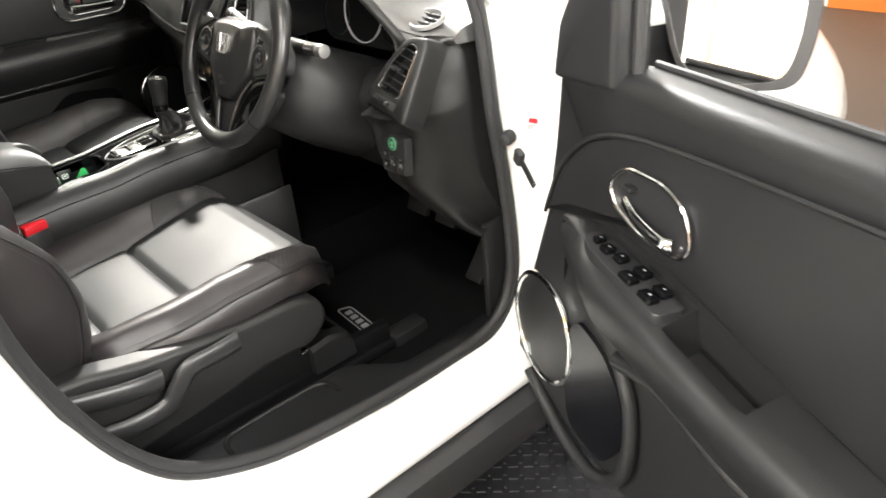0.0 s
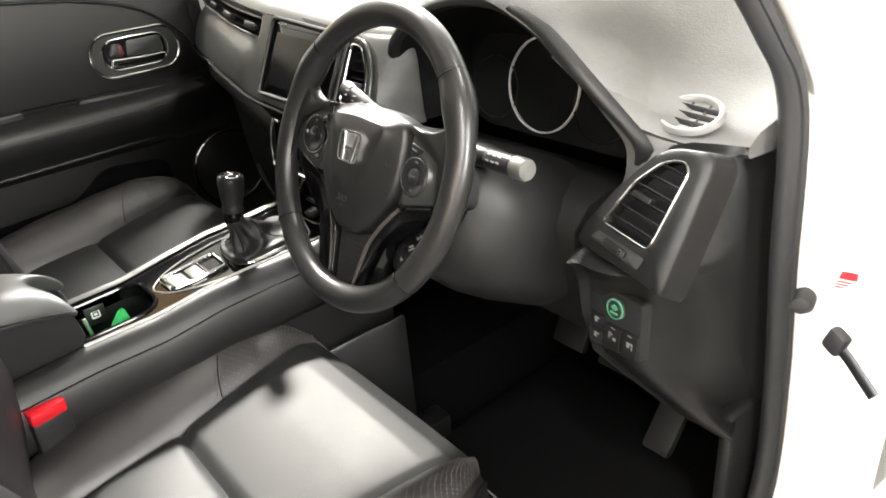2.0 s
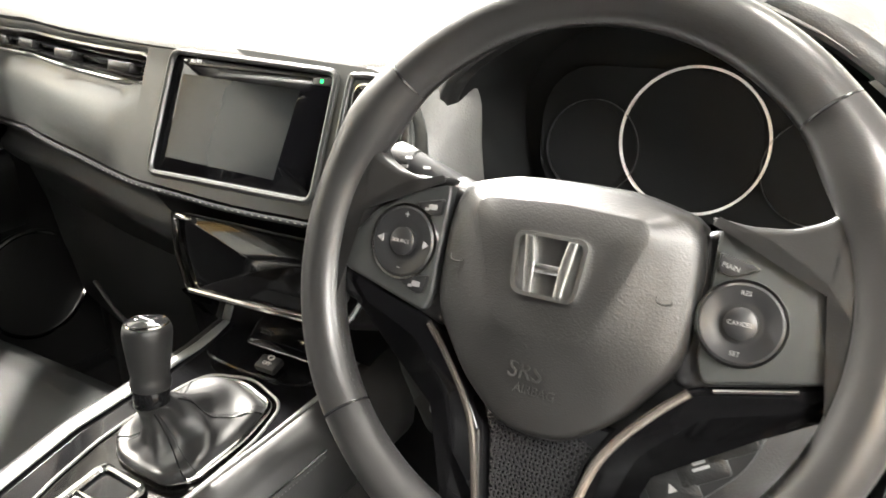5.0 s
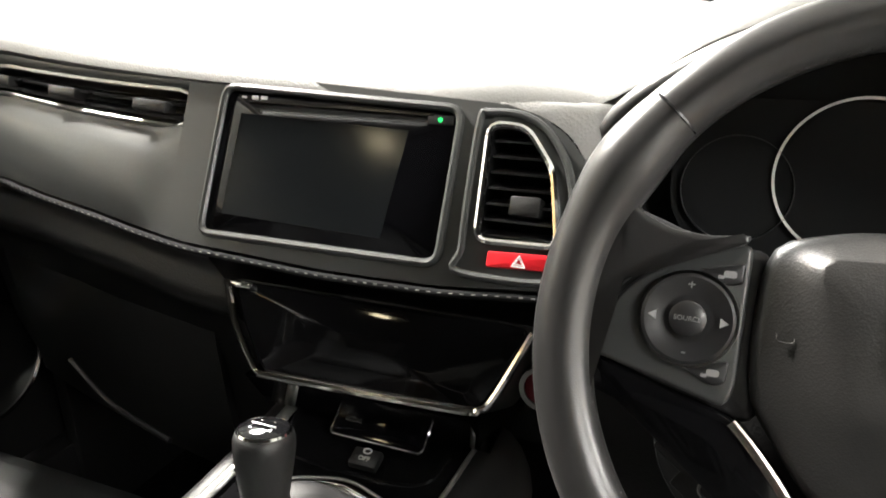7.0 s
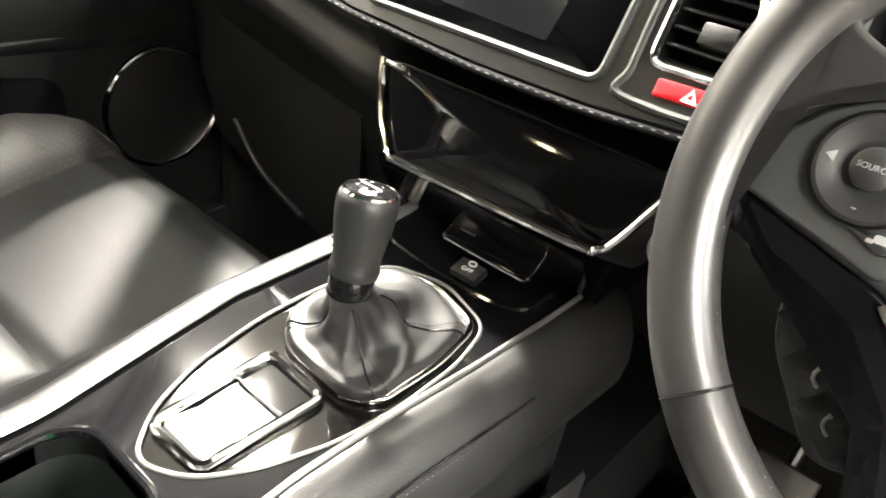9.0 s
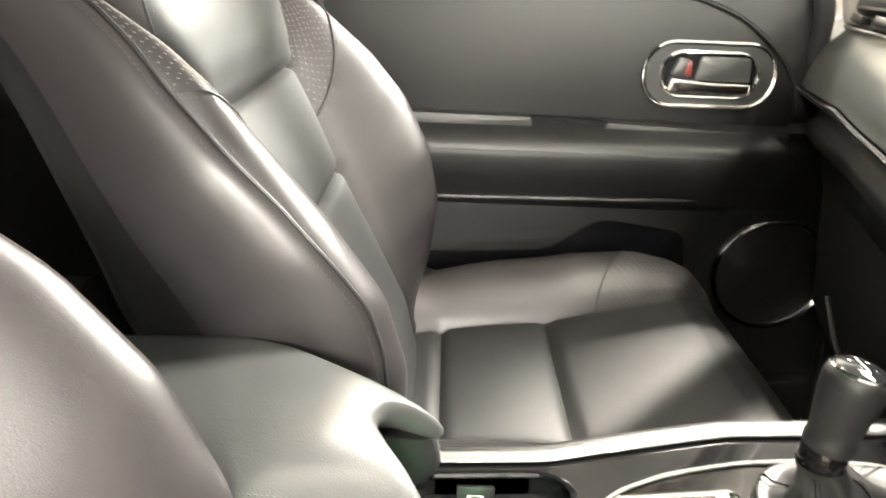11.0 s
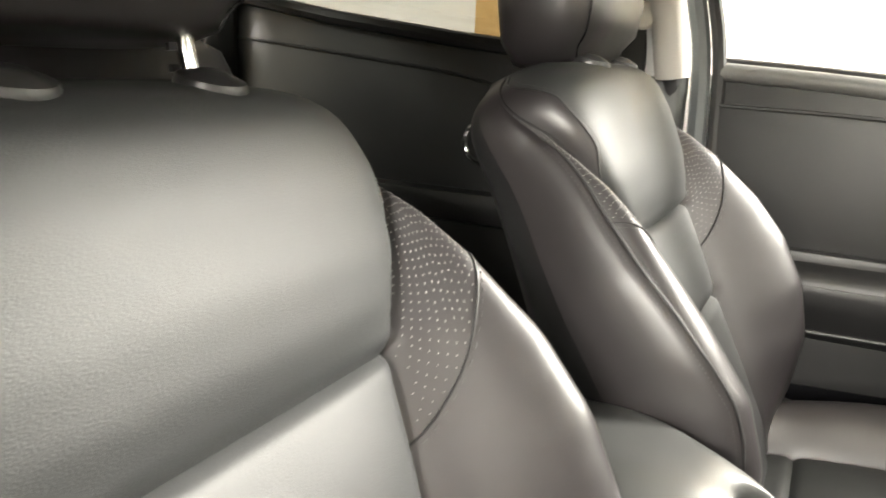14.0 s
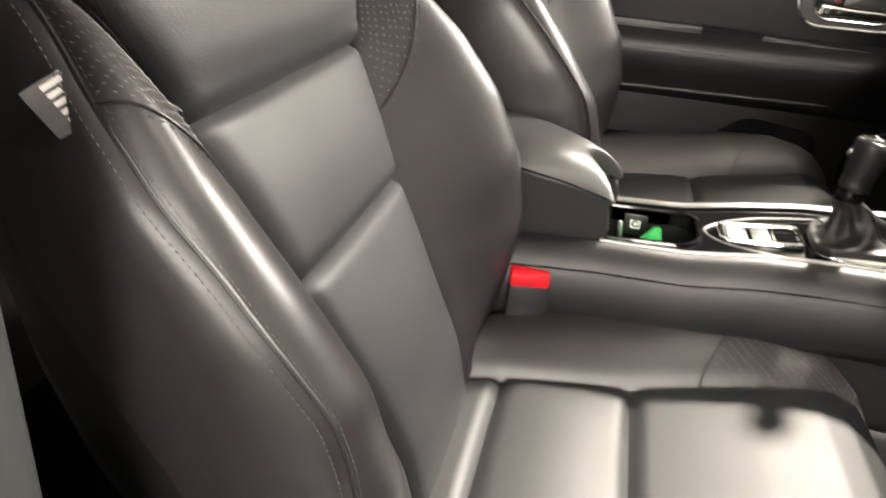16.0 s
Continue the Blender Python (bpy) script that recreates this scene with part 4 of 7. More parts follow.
def bow(x):
    """How far the passenger's side of the dashboard sweeps away ahead."""
    return 0.125 * max(0.0, (-x - 0.14) / 0.55) ** 1.8


def low_z(x):
    return lerp([(-0.72, 0.962), (-0.55, 0.974), (-0.42, 0.980), (-0.26, 0.970), (-0.144, 0.957), (0.0, 0.951), (0.10, 0.952), (0.18, 0.958)], x)


TOP_Z = [(-0.78, 1.112), (-0.46, 1.118), (-0.12, 1.099), (0.136, 1.086), (0.18, 1.084), (0.215, 1.094), (0.25, 1.126), (0.30, 1.151), (0.36, 1.165), (0.43, 1.161), (0.51, 1.126), (0.556, 1.083), (0.60, 1.044), (0.66, 1.020), (0.78, 1.014)]
LIP_Y = [(-0.78, 0.175), (0.10, 0.180), (0.20, 0.205), (0.30, 0.190), (0.43, 0.170), (0.56, 0.174), (0.61, 0.196), (0.66, 0.226), (0.72, 0.245), (0.78, 0.255)]


def even(table, x, w=0.018):
    return sum(lerp(table, x + w * k) for k in (-1.5, -1, -0.5, 0, 0.5, 1, 1.5)) / 7


def pad_ring(x):
    z, y = even(TOP_Z, x), even(LIP_Y, x) + bow(x)
    return [(x, 0.86, 0.98), (x, 0.86, 1.03), (x, 0.72, max(1.085, min(z - 0.01, 1.09))), (x, 0.58, z + 0.012 if z > 1.07 else 1.085), (x, 0.46, z + 0.014), (x, y + 0.12, z + 0.016), (x, y + 0.05, z + 0.012), (x, y + 0.02, z + 0.006),
            (x, y + 0.005, z - 0.003), (x, y, z - 0.012), (x, y + 0.006, z - 0.018), (x, y + 0.03, z - 0.020), (x, 0.46, z - 0.03), (x, 0.70, 0.97)]


part("dash_top_pad", loft([pad_ring(-0.735 + 1.455 * i / 120) for i in range(121)]), SOFT, dash, "soft grained top pad", 50)

# centre and passenger fascia, with the openings for the display and the air vents
outline = [fl(*p) for p in ((-0.165, 0.9595), (-0.144, 0.957), (0.0, 0.951), (0.10, 0.952), (0.180, 0.958), (0.208, 0.970), (0.215, 1.0), (0.211, 1.018), (0.206, 1.034), (0.196, 1.050), (0.182, 1.063), (0.162, 1.073), (0.136, 1.080), (0.0, 1.088), (-0.12, 1.094), (-0.165, 1.097))]
unit_hole = round_poly([fl(-0.126, 0.966), fl(0.099, 0.966), fl(0.101, 1.075), fl(-0.123, 1.084)], 0.012)
cvent_hole = round_poly([fl(0.127, 0.986), fl(0.189, 0.987), fl(0.178, 1.038), fl(0.154, 1.065), fl(0.125, 1.066)], 0.010)
haz_hole = round_poly([fl(0.138, 0.969), fl(0.188, 0.971), fl(0.190, 0.982), fl(0.138, 0.980)], 0.002)
part("fascia", holed(outline, [unit_hole, cvent_hole], -0.012, 0.0, FM), FASCIA, dash, "satin charcoal fascia panel")


def wing(x, z, n):
    """A place of the swept passenger side: n out of the fascia's plane."""
    p = on_fascia(x, z, n)
    p.y += bow(x)
    return p


VLO = [(-0.72, 1.052), (-0.46, 1.061), (-0.16, 1.048)]
VHI = [(-0.72, 1.080), (-0.46, 1.088), (-0.16, 1.079)]
VTOP = [(-0.72, 1.100), (-0.46, 1.111), (-0.16, 1.0965)]
xs = [-0.70 + 0.535 * i / 44 for i in range(45)]
rings = []
for x in xs:
    z0, z1 = low_z(x), lerp(VLO, x)
    fade = step(-0.166, -0.215, x)
    rings.append([wing(x, z0, -0.03)] + [wing(x, z0 + (z1 - z0) * f, n * fade) for f, n in ((0.0, 0.0), (0.15, 0.003), (0.35, 0.005), (0.55, 0.0045), (0.66, 0.0034), (0.76, 0.0008), (0.85, -0.0036), (0.93, -0.0062), (0.97, -0.0068), (1.0, -0.0068))] + [wing(x, z1 + 0.001, -0.05)])
part("fascia_wing", loft(rings), FASCIA, dash, "swept satin charcoal panel", 60)
rings = []
for x in xs:
    z0, z1 = lerp(VHI, x), lerp(VTOP, x)
    rings.append([wing(x, z0, -0.05), wing(x, z0, -0.004), wing(x, z0 + 0.003, 0.0), wing(x, (z0 + z1) / 2, 0.001), wing(x, z1, 0.0), wing(x, z1, -0.03)])
part("fascia_brow", loft(rings), FASCIA, dash, "", 60)


def rim(loop, r, name, mat, parent, up=0.0, label="", flat=1.0, m=FM):
    return part(name, tube([m @ Vector((x, y, up)) for x, y in loop], r, 8, True, flat, up=m.to_3x3() @ Vector((0, 0, 1))), mat, parent, label)


rim(unit_hole, 0.0035, "display_bezel", FASCIA, dash, 0.001, "rounded satin grey surround")
rim(cvent_hole, 0.0030, "vent_bezel", CHROME, dash, 0.001, "thin chrome surround")
lip = [wing(x, lerp(VLO, x), -0.004) for x in xs[:-1]] + [wing(-0.163, 1.052, -0.003), wing(-0.160, 1.064, -0.003), wing(-0.163, 1.076, -0.003)] + [wing(x, lerp(VHI, x), -0.003) for x in reversed(xs[:-1])]
part("vent_bezel", tube(lip, 0.0024, 6), SATIN, dash, "thin grey vent lip")
rim([(p.x, p.y) for p in smooth_line([(*fl(*p), 0) for p in ((0.118, 0.963), (0.117, 0.98), (0.116, 1.02), (0.117, 1.068), (0.124, 1.0735), (0.150, 1.0725), (0.170, 1.063), (0.187, 1.043), (0.195, 1.02), (0.200, 0.99), (0.201, 0.966))], 5, True)], 0.003, "vent_surround", FASCIA, dash, 0.002)


def vent_box(name, loop, depth, slats, lo, hi, x0, x1, tab=None, m=FM, knob=True):
    hold = new(name)
    part("vent_duct", loft([[m @ Vector((x, y, 0.0)) for x, y in loop], [m @ Vector((x, y, -depth)) for x, y in loop]], True, False), PLASTIC_SMOOTH, hold)
    part("vent_back", slab(loop, -depth - 0.004, -depth, 0, m), VOID, hold)
    for k in range(slats):
        y = lo + (hi - lo) * (k + 0.5) / slats
        bm = box(x1 - x0, 0.0022, 0.020, ((x0 + x1) / 2, y, -0.016), (18, 0, 0), 0.0008)
        bm.transform(m)
        part("slat", bm, PLASTIC_SMOOTH, hold)
    if tab:
        bm = box(tab[2], tab[3], 0.016, (tab[0], tab[1], -0.008), bevel=0.002)
        bm.transform(m)
        part("vent_tab", bm, PLASTIC, hold, "sliding vent tab")
    hold.parent = dash
    return hold


vent_box("centre_air_vent", cvent_hole, 0.05, 7, fl(0, 0.988)[1], fl(0, 1.064)[1], 0.128, 0.186, (0.160, fl(0, 1.012)[1], 0.024, 0.015))
pv = new("passenger_air_vent")
part("vent_back", loft([[wing(x, lerp(VLO, x) - 0.004, -0.045), wing(x, lerp(VHI, x) + 0.004, -0.045), wing(x, lerp(VHI, x) + 0.004, -0.049), wing(x, lerp(VLO, x) - 0.004, -0.049)] for x in xs]), BLACK_AND_SHADE, pv)
for k in range(2):
    for seg in range(4):
        x0 = -0.69 + 0.131 * seg
        rings = []
        for i in range(7):
            x = x0 + 0.122 * i / 6
            z = lerp(VLO, x) + (lerp(VHI, x) - lerp(VLO, x)) * (0.30 + 0.36 * k)
            rings.append([wing(x, z - 0.003, -0.004), wing(x, z - 0.001, -0.003), wing(x, z + 0.006, -0.028), wing(x, z + 0.004, -0.028)])
        part("slat", loft(rings), PLASTIC_SMOOTH, pv)
for seg in range(4):
    x = -0.60 + 0.131 * seg
    z = (lerp(VLO, x) + lerp(VHI, x)) / 2 - 0.001
    bm = box(0.040, 0.011, 0.016, (0, 0, 0), (8, 0, -3), 0.002)
    bm.transform(facing(wing(x, z, -0.003), FN + Vector((-0.35 * max(0, -x - 0.2), 0, 0))))
    part("vent_tab", bm, PLASTIC_SMOOTH, pv, "sliding vent tab")
pv.parent = dash

# stitched lower seam of the fascia
seam_line = smooth_line([wing(x, low_z(x) - 0.005, 0.001) for x in [-0.70 + 0.885 * k / 22 for k in range(23)]], 9)
# black strip put in for the shadow gap below the fascia
part("fascia_edge", tube(seam_line, 0.0030, 8), VOID, dash, "dull black edge standing in for the shadow gap along the fascia's foot")
bm = dashes([p + FN * 0.004 for p in seam_line], 0.0006, 0.7)
part("stitching", bm, STITCH, dash, "row of grey stitches")

# display unit
display = thing("display_unit", "black touch-screen audio display with disc slot, switched off", "car display")
part("display_glass", slab(unit_hole, -0.010, -0.0012, 0.001, FM), GLOSS_DARK, display, "glossy black glass front")
part("screen", slab([fl(-0.107, 0.983), fl(0.047, 0.979), fl(0.058, 1.058), fl(-0.104, 1.063)], -0.002, -0.0006, 0, FM), LCD, display, "unlit dark grey screen")
bm = box(0.175, 0.0022, 0.002, (-0.01, fl(0, 1.0715)[1], -0.0004), (0, 0, -1.2))
bm.transform(FM)
part("disc_slot", bm, BLACK_AND_SHADE, display)
for k, x in enumerate((-0.1035, -0.092, -0.083)):
    bm = box(0.006 if k else 0.004, 0.003 if k else 0.001, 0.001, (x, fl(0, 1.076)[1], -0.0004), (0, 0, -1.2))
    bm.transform(FM)
    part("printed_mark", bm, WHITE, display)
bm = box(0.022, 0.007, 0.002, (0.084, fl(0, 1.0665)[1], -0.0004), (0, 0, -1.2), 0.0006)
bm.transform(FM)
part("eject_button", bm, PLASTIC_SMOOTH, display)
bm = slab(ellipse(0.0018, 0.0018, 12), 0, 0.0008, 0, FM @ Matrix.Translation((0.084, fl(0, 1.0665)[1], 0.0006)))
part("power_lamp", bm, GREEN_LAMP, display)

hazard = part("hazard_button", slab(haz_hole, -0.004, 0.0035, 0.0012, FM), RED, dash, "red hazard warning button")
tri = [(0, 0.0052), (-0.0056, -0.0042), (0.0056, -0.0042)]
for f in (1.0, 0.58):
    o = [(x * f + 0.163, y * f + fl(0, 0.975)[1]) for x, y in tri]
    i = [(x * f * 0.74 + 0.163, y * f * 0.74 + fl(0, 0.975)[1]) for x, y in tri]
    part("triangle_mark", band(o, i, 0.0034, 0.0042, FM), WHITE, hazard)

# lower passenger side: padded knee roll, glove box
def low_ring(x):
    zb = low_z(x) - 0.006
    y = FY + FS * (zb - FZ) + bow(x)
    return [(x, y + 0.12, zb + 0.02), (x, y + 0.002, zb), (x, y + 0.002, zb - 0.005), (x, y + 0.030, zb - 0.014), (x, y + 0.040, zb - 0.028), (x, y + 0.036, zb - 0.040), (x, y + 0.024, zb - 0.050), (x, y + 0.022, zb - 0.064), (x, y + 0.034, zb - 0.078),
            (x, y + 0.055, zb - 0.09), (x, y + 0.075, 0.79), (x, y + 0.085, 0.70), (x, y + 0.11, 0.62), (x, y + 0.16, 0.58), (x, 0.48, 0.62)]


part("lower_dash", loft([low_ring(-0.70 + 0.585 * i / 40) for i in range(41)]), PLASTIC, dash, "dark lower panel with knee roll", 55)
def glove(x, z, n):
    zb = low_z(x) - 0.006
    y = FY + FS * (zb - FZ) + bow(x)
    return (x, y + 0.075 + 0.10 * (0.79 - z) - n, z)


rings = [[glove(x, 0.845 - 0.004, -0.02), glove(x, 0.840, 0.004), glove(x, 0.83, 0.008), glove(x, 0.74, 0.010), glove(x, 0.64, 0.006), glove(x, 0.635, -0.02)] for x in [-0.62 + 0.44 * k / 12 for k in range(13)]]
part("glove_box_lid", loft(rings), PLASTIC, dash, "closed dark glove box lid", 60)
line = smooth_line([glove(-0.50, 0.70, 0.012), glove(-0.42, 0.66, 0.012), glove(-0.30, 0.65, 0.012)], 6)
part("lid_crease", tube(line, 0.004, 6), PLASTIC_SMOOTH, dash)

# driver's side: hood over the meters, meter face, right air vent, lower panel
HOOD = [(0.222, 0.955), (0.210, 1.0), (0.213, 1.048), (0.238, 1.084), (0.290, 1.115), (0.339, 1.131), (0.393, 1.138), (0.443, 1.134), (0.492, 1.115), (0.547, 1.076), (0.596, 1.030), (0.614, 1.006), (0.612, 0.985), (0.598, 0.940), (0.575, 0.918)]
hood_line = smooth_line([(x, 0, z) for x, z in HOOD], 8)
hood_c = Vector((0.43, 0, 1.0))
rings = []
for p in hood_line:
    d = (p - hood_c).normalized()
    lip = 0.172 + 0.035 * step(1.09, 0.95, p.z)
    rings.append([Vector((p.x, yy, p.z)) + d * o for yy, o in ((lip + 0.014, 0.017), (lip + 0.004, 0.015), (lip, 0.009), (lip + 0.001, 0.002), (lip + 0.012, -0.002), (0.30, -0.001), (0.36, -0.006), (0.30, -0.008), (0.24, -0.006))])
part("meter_hood", loft([r[:7] for r in rings], False), PLASTIC, dash, "dark padded meter hood", 60)
part("hood_liner", loft([r[6:] + r[4:5] for r in rings], False), VOID, dash, "black inside of the hood", 60)
part("meter_surround", slab([(x, z) for x, _, z in hood_line], -0.360, -0.326, 0, Matrix(((1, 0, 0, 0), (0, 0, -1, 0), (0, 1, 0, 0), (0, 0, 0, 1)))), VOID, dash)
meters = thing("meter_cluster", "unlit black instrument cluster with three round dials", "instruments")
mm = facing((0.4305, 0.300, 1.0085), (0, -1, 0.18))
part("meter_face", slab(rrect(0.33, 0.13, 0.05, cx=-0.02), -0.004, 0.0, 0, mm), VOID, meters, "black unlit meter face")
for cx, cy, r, mat in ((-0.041, 0.005, 0.0650, WHITE), (-0.132, -0.01, 0.045, PLASTIC_SMOOTH), (0.062, -0.01, 0.045, PLASTIC_SMOOTH)):
    part("dial_ring", band(ellipse(r, r, 64, cx, cy), ellipse(r - (0.0022 if mat is WHITE else 0.0008), r - (0.0022 if mat is WHITE else 0.0008), 64, cx, cy), 0.0, 0.004, mm), mat, meters, "thin white dial ring" if mat is WHITE else "")
    part("dial_face", slab(ellipse(r - 0.006, r - 0.006, 48, cx, cy), 0.0, 0.0012, 0, mm), VOID, meters)
for dx, dy in ((0.0705, 0.028), (0.0745, 0.0345)):
    part("tell_tale", slab(ellipse(0.0035, 0.0022, 14, dx, dy), 0.0, 0.003, 0, mm), GREEN_LAMP, meters, "lit green tell-tale")
part("sensor_dome", lathe([(0.004, 0), (0.0035, 0.002), (0.001, 0.003)], 12, mm @ Matrix.Translation((0.065, 0.048, 0))), SATIN, meters)

part("lower_column_panel", loft([[(x, 0.215, 0.935), (x, 0.18, 0.928), (x, 0.155, 0.905), (x, 0.155, 0.87), (x, 0.185, 0.80), (x, 0.20, 0.74), (x, 0.26, 0.70), (x, 0.32, 0.75), (x, 0.30, 0.92)] for x in [0.20 + 0.37 * i / 8 for i in range(9)]]), PLASTIC, dash, "dark panel under the column", 50)

# skin between the fascia's end and the meters
FOLD_OUT = smooth_line([on_fascia(x, z, -0.001) for x, z in ((0.128, 1.080), (0.160, 1.074), (0.183, 1.063), (0.197, 1.049), (0.206, 1.033), (0.211, 1.016), (0.214, 0.998), (0.209, 0.972), (0.206, 0.956))], 5)
FOLD_IN = smooth_line([(0.184, 0.200, 1.080), (0.207, 0.201, 1.079), (0.220, 0.203, 1.068), (0.225, 0.205, 1.052), (0.225, 0.206, 1.034), (0.224, 0.207, 1.016), (0.225, 0.207, 0.998), (0.227, 0.207, 0.972), (0.230, 0.207, 0.956)], 5)
rings = []
for q, p in zip(FOLD_OUT, FOLD_IN):
    mid = q.lerp(p, 0.45) + Vector((0.003, -0.006, 0.003))
    rings.append([q + Vector((0, 0.012, 0)), q, mid, p + Vector((0, -0.004, 0)), p + Vector((0.003, 0.002, 0)), p + Vector((0.002, 0.008, 0))])
part("binnacle_side", loft(rings, False), SOFT, dash, "soft skin folding down beside the air vent", 60)

# right end of the dashboard: air vent pod, switch panel, end pad
def end_ring(z, x0, y0, y1, x1=0.708):
    """One level of the rounded end pod, from its front corner to the door."""
    return [(p.x, p.y, z) for p in smooth_line([(x0, y0 + 0.02, 0), (x0 + 0.02, y0, 0), (x0 + 0.065, y0 + 0.004, 0), (x1 - 0.022, y0 + 0.045, 0), (x1 - 0.004, y0 + 0.10, 0), (x1, y1, 0), (x1, 0.46, 0), (x0, 0.46, 0)], 5, True)]


part("end_pod", loft([end_ring(z, a, c, d) for z, a, c, d in (
    (0.615, 0.660, 0.270, 0.36), (0.65, 0.640, 0.240, 0.35), (0.70, 0.605, 0.205, 0.33), (0.74, 0.580, 0.178, 0.32), (0.80, 0.572, 0.166, 0.32), (0.845, 0.572, 0.160, 0.32), (0.868, 0.574, 0.150, 0.32), (0.880, 0.576, 0.136, 0.32), (0.886, 0.577, 0.142, 0.32),
    (0.893, 0.580, 0.160, 0.32), (0.94, 0.600, 0.177, 0.33), (0.96, 0.612, 0.186, 0.33), (0.99, 0.632, 0.204, 0.34), (1.006, 0.645, 0.217, 0.35), (1.012, 0.660, 0.230, 0.36))]), PLASTIC, dash, "dark rounded end of the dashboard", 60)
# skin that folds down from the top pad between the meters and the pod
EDGE_IN = smooth_line([(0.520, 0.172, 1.094), (0.552, 0.180, 1.066), (0.580, 0.193, 1.030), (0.596, 0.204, 1.002), (0.597, 0.208, 0.975), (0.588, 0.210, 0.945), (0.568, 0.209, 0.918), (0.540, 0.208, 0.905)], 6)
EDGE_OUT = smooth_line([(0.540, 0.200, 1.110), (0.580, 0.208, 1.078), (0.622, 0.222, 1.040), (0.668, 0.235, 1.012), (0.660, 0.205, 0.975), (0.640, 0.192, 0.945), (0.615, 0.182, 0.912), (0.580, 0.185, 0.880)], 6)
rings = []
for p, q in zip(EDGE_IN, EDGE_OUT):
    mid = p.lerp(q, 0.4) + Vector((0, -0.007, 0.003))
    d = (q - p).normalized()
    rings.append([p + Vector((0, 0.016, 0)) + d * 0.002, p + Vector((0, 0.010, 0)) - d * 0.001, p + Vector((0, 0.003, 0)), p + Vector((0, -0.002, 0)) + d * 0.005, mid, q, q + Vector((0, 0.05, 0))])
part("binnacle_side", loft(rings, False), SOFT, dash, "soft skin folding down beside the meters", 60)
RVM = facing((0.660, 0.168, 0.962), Vector((-0.06, -1, 0.50)))
rv_loop = round_poly([(-0.045, -0.0345), (0.0200, -0.0455), (0.0240, -0.030), (0.0365, 0.040), (0.0300, 0.0490), (0.0180, 0.0490), (0.003, 0.0425), (-0.020, 0.0175)], 0.007)
rv_out = round_poly([(-0.073, -0.067), (-0.072, -0.050), (-0.044, 0.003), (-0.006, 0.054), (0.013, 0.062), (0.052, 0.066), (0.060, 0.052), (0.056, -0.030), (0.052, -0.088), (0.026, -0.080)], 0.010)
part("vent_frame", loft([[RVM @ Vector((x * f, y * f, z)) for x, y in radial(rv_out, 90)] for f, z in ((1.035, -0.036), (1.02, -0.016), (1.0, -0.003), (0.985, 0.0035), (0.955, 0.0060))] + [[RVM @ Vector((x, y, 0.0062)) for x, y in radial(rv_loop, 90, 1.10)], [RVM @ Vector((x, y, 0.0040)) for x, y in radial(rv_loop, 90)], [RVM @ Vector((x, y, -0.014)) for x, y in radial(rv_loop, 90)]], True, False), PLASTIC, dash, "dark moulded vent frame", 60)
rim(rv_loop, 0.0017, "vent_bezel", CHROME, dash, 0.006, "thin chrome surround", m=RVM)
rv = new("right_air_vent")
# thin black plate stands in for the dark of a deep duct
part("vent_back", slab(rv_loop, -0.020, -0.013, 0, RVM), VOID, rv)
for k in range(6):
    y = -0.0290 + 0.0135 * k
    x0, x1 = lerp([(-0.034, -0.043), (0.0175, -0.020), (0.0425, 0.002), (0.05, 0.018)], y), lerp([(-0.045, 0.020), (0.04, 0.0355)], y)
    bm = box(x1 - x0, 0.0018, 0.007, ((x1 + x0) / 2, y, 0.0000), (-24, 0, -9), 0.0006)
    bm.transform(RVM)
    part("slat", bm, PLASTIC_SMOOTH, rv)
bm = box(0.026, 0.0075, 0.012, (-0.006, 0.0035, 0.004), (0, 0, -9), 0.002)
bm.transform(RVM)
part("vent_tab", bm, PLASTIC_SMOOTH, rv, "chrome-tipped vent tab")
part("wheel_recess", slab(round_poly([(-0.054, -0.0545), (-0.046, -0.0445), (0.020, -0.0550), (0.016, -0.0690)], 0.004), 0.0, 0.0068, 0.0008, RVM), FASCIA, rv)
bm = box(0.034, 0.0095, 0.008, (-0.018, -0.0565, 0.0065), (0, 0, -10), 0.003)
bm.transform(RVM)
part("vent_wheel", bm, PLASTIC_SMOOTH, rv, "ribbed vent thumb wheel")
bm = box(0.005, 0.0075, 0.003, (-0.0075, -0.0585, 0.0108), (0, 0, -10), 0.001)
bm.transform(RVM)
part("wheel_mark", bm, CHROME, rv)
rv.parent = dash

# demister vent on top
dvm = facing((0.652, 0.244, 1.036), (0.05, -0.35, 1), (0, 1, 0))
part("demister_frame", lathe([(1.30, -0.004), (1.26, 0.0015), (1.16, 0.0030), (1.06, 0.0020), (1.0, -0.002), (1.0, -0.008)], 48, dvm @ Matrix.Diagonal((0.0285, 0.0250, 1, 1))), SATIN_DASH, dash, "oval satin demister rim", 60)
part("demister_back", slab(ellipse(0.0288, 0.0252, 40), -0.010, -0.006, 0, dvm), BLACK_AND_SHADE, dash)
for k in range(3):
    y = -0.0125 + 0.0125 * k
    half = 0.0285 * math.sqrt(max(0.0, 1 - (y / 0.025) ** 2))
    bm = box(2 * half, 0.0020, 0.006, (0, y, -0.002), (-30, 0, 0), 0.0006)
    bm.transform(dvm)
    part("slat", bm, PLASTIC, dash)
for x in (-0.0105, 0.0105):
    bm = box(0.0016, 0.044, 0.004, (x, 0, -0.004))
    bm.transform(dvm)
    part("vent_rib", bm, PLASTIC_SMOOTH, dash)

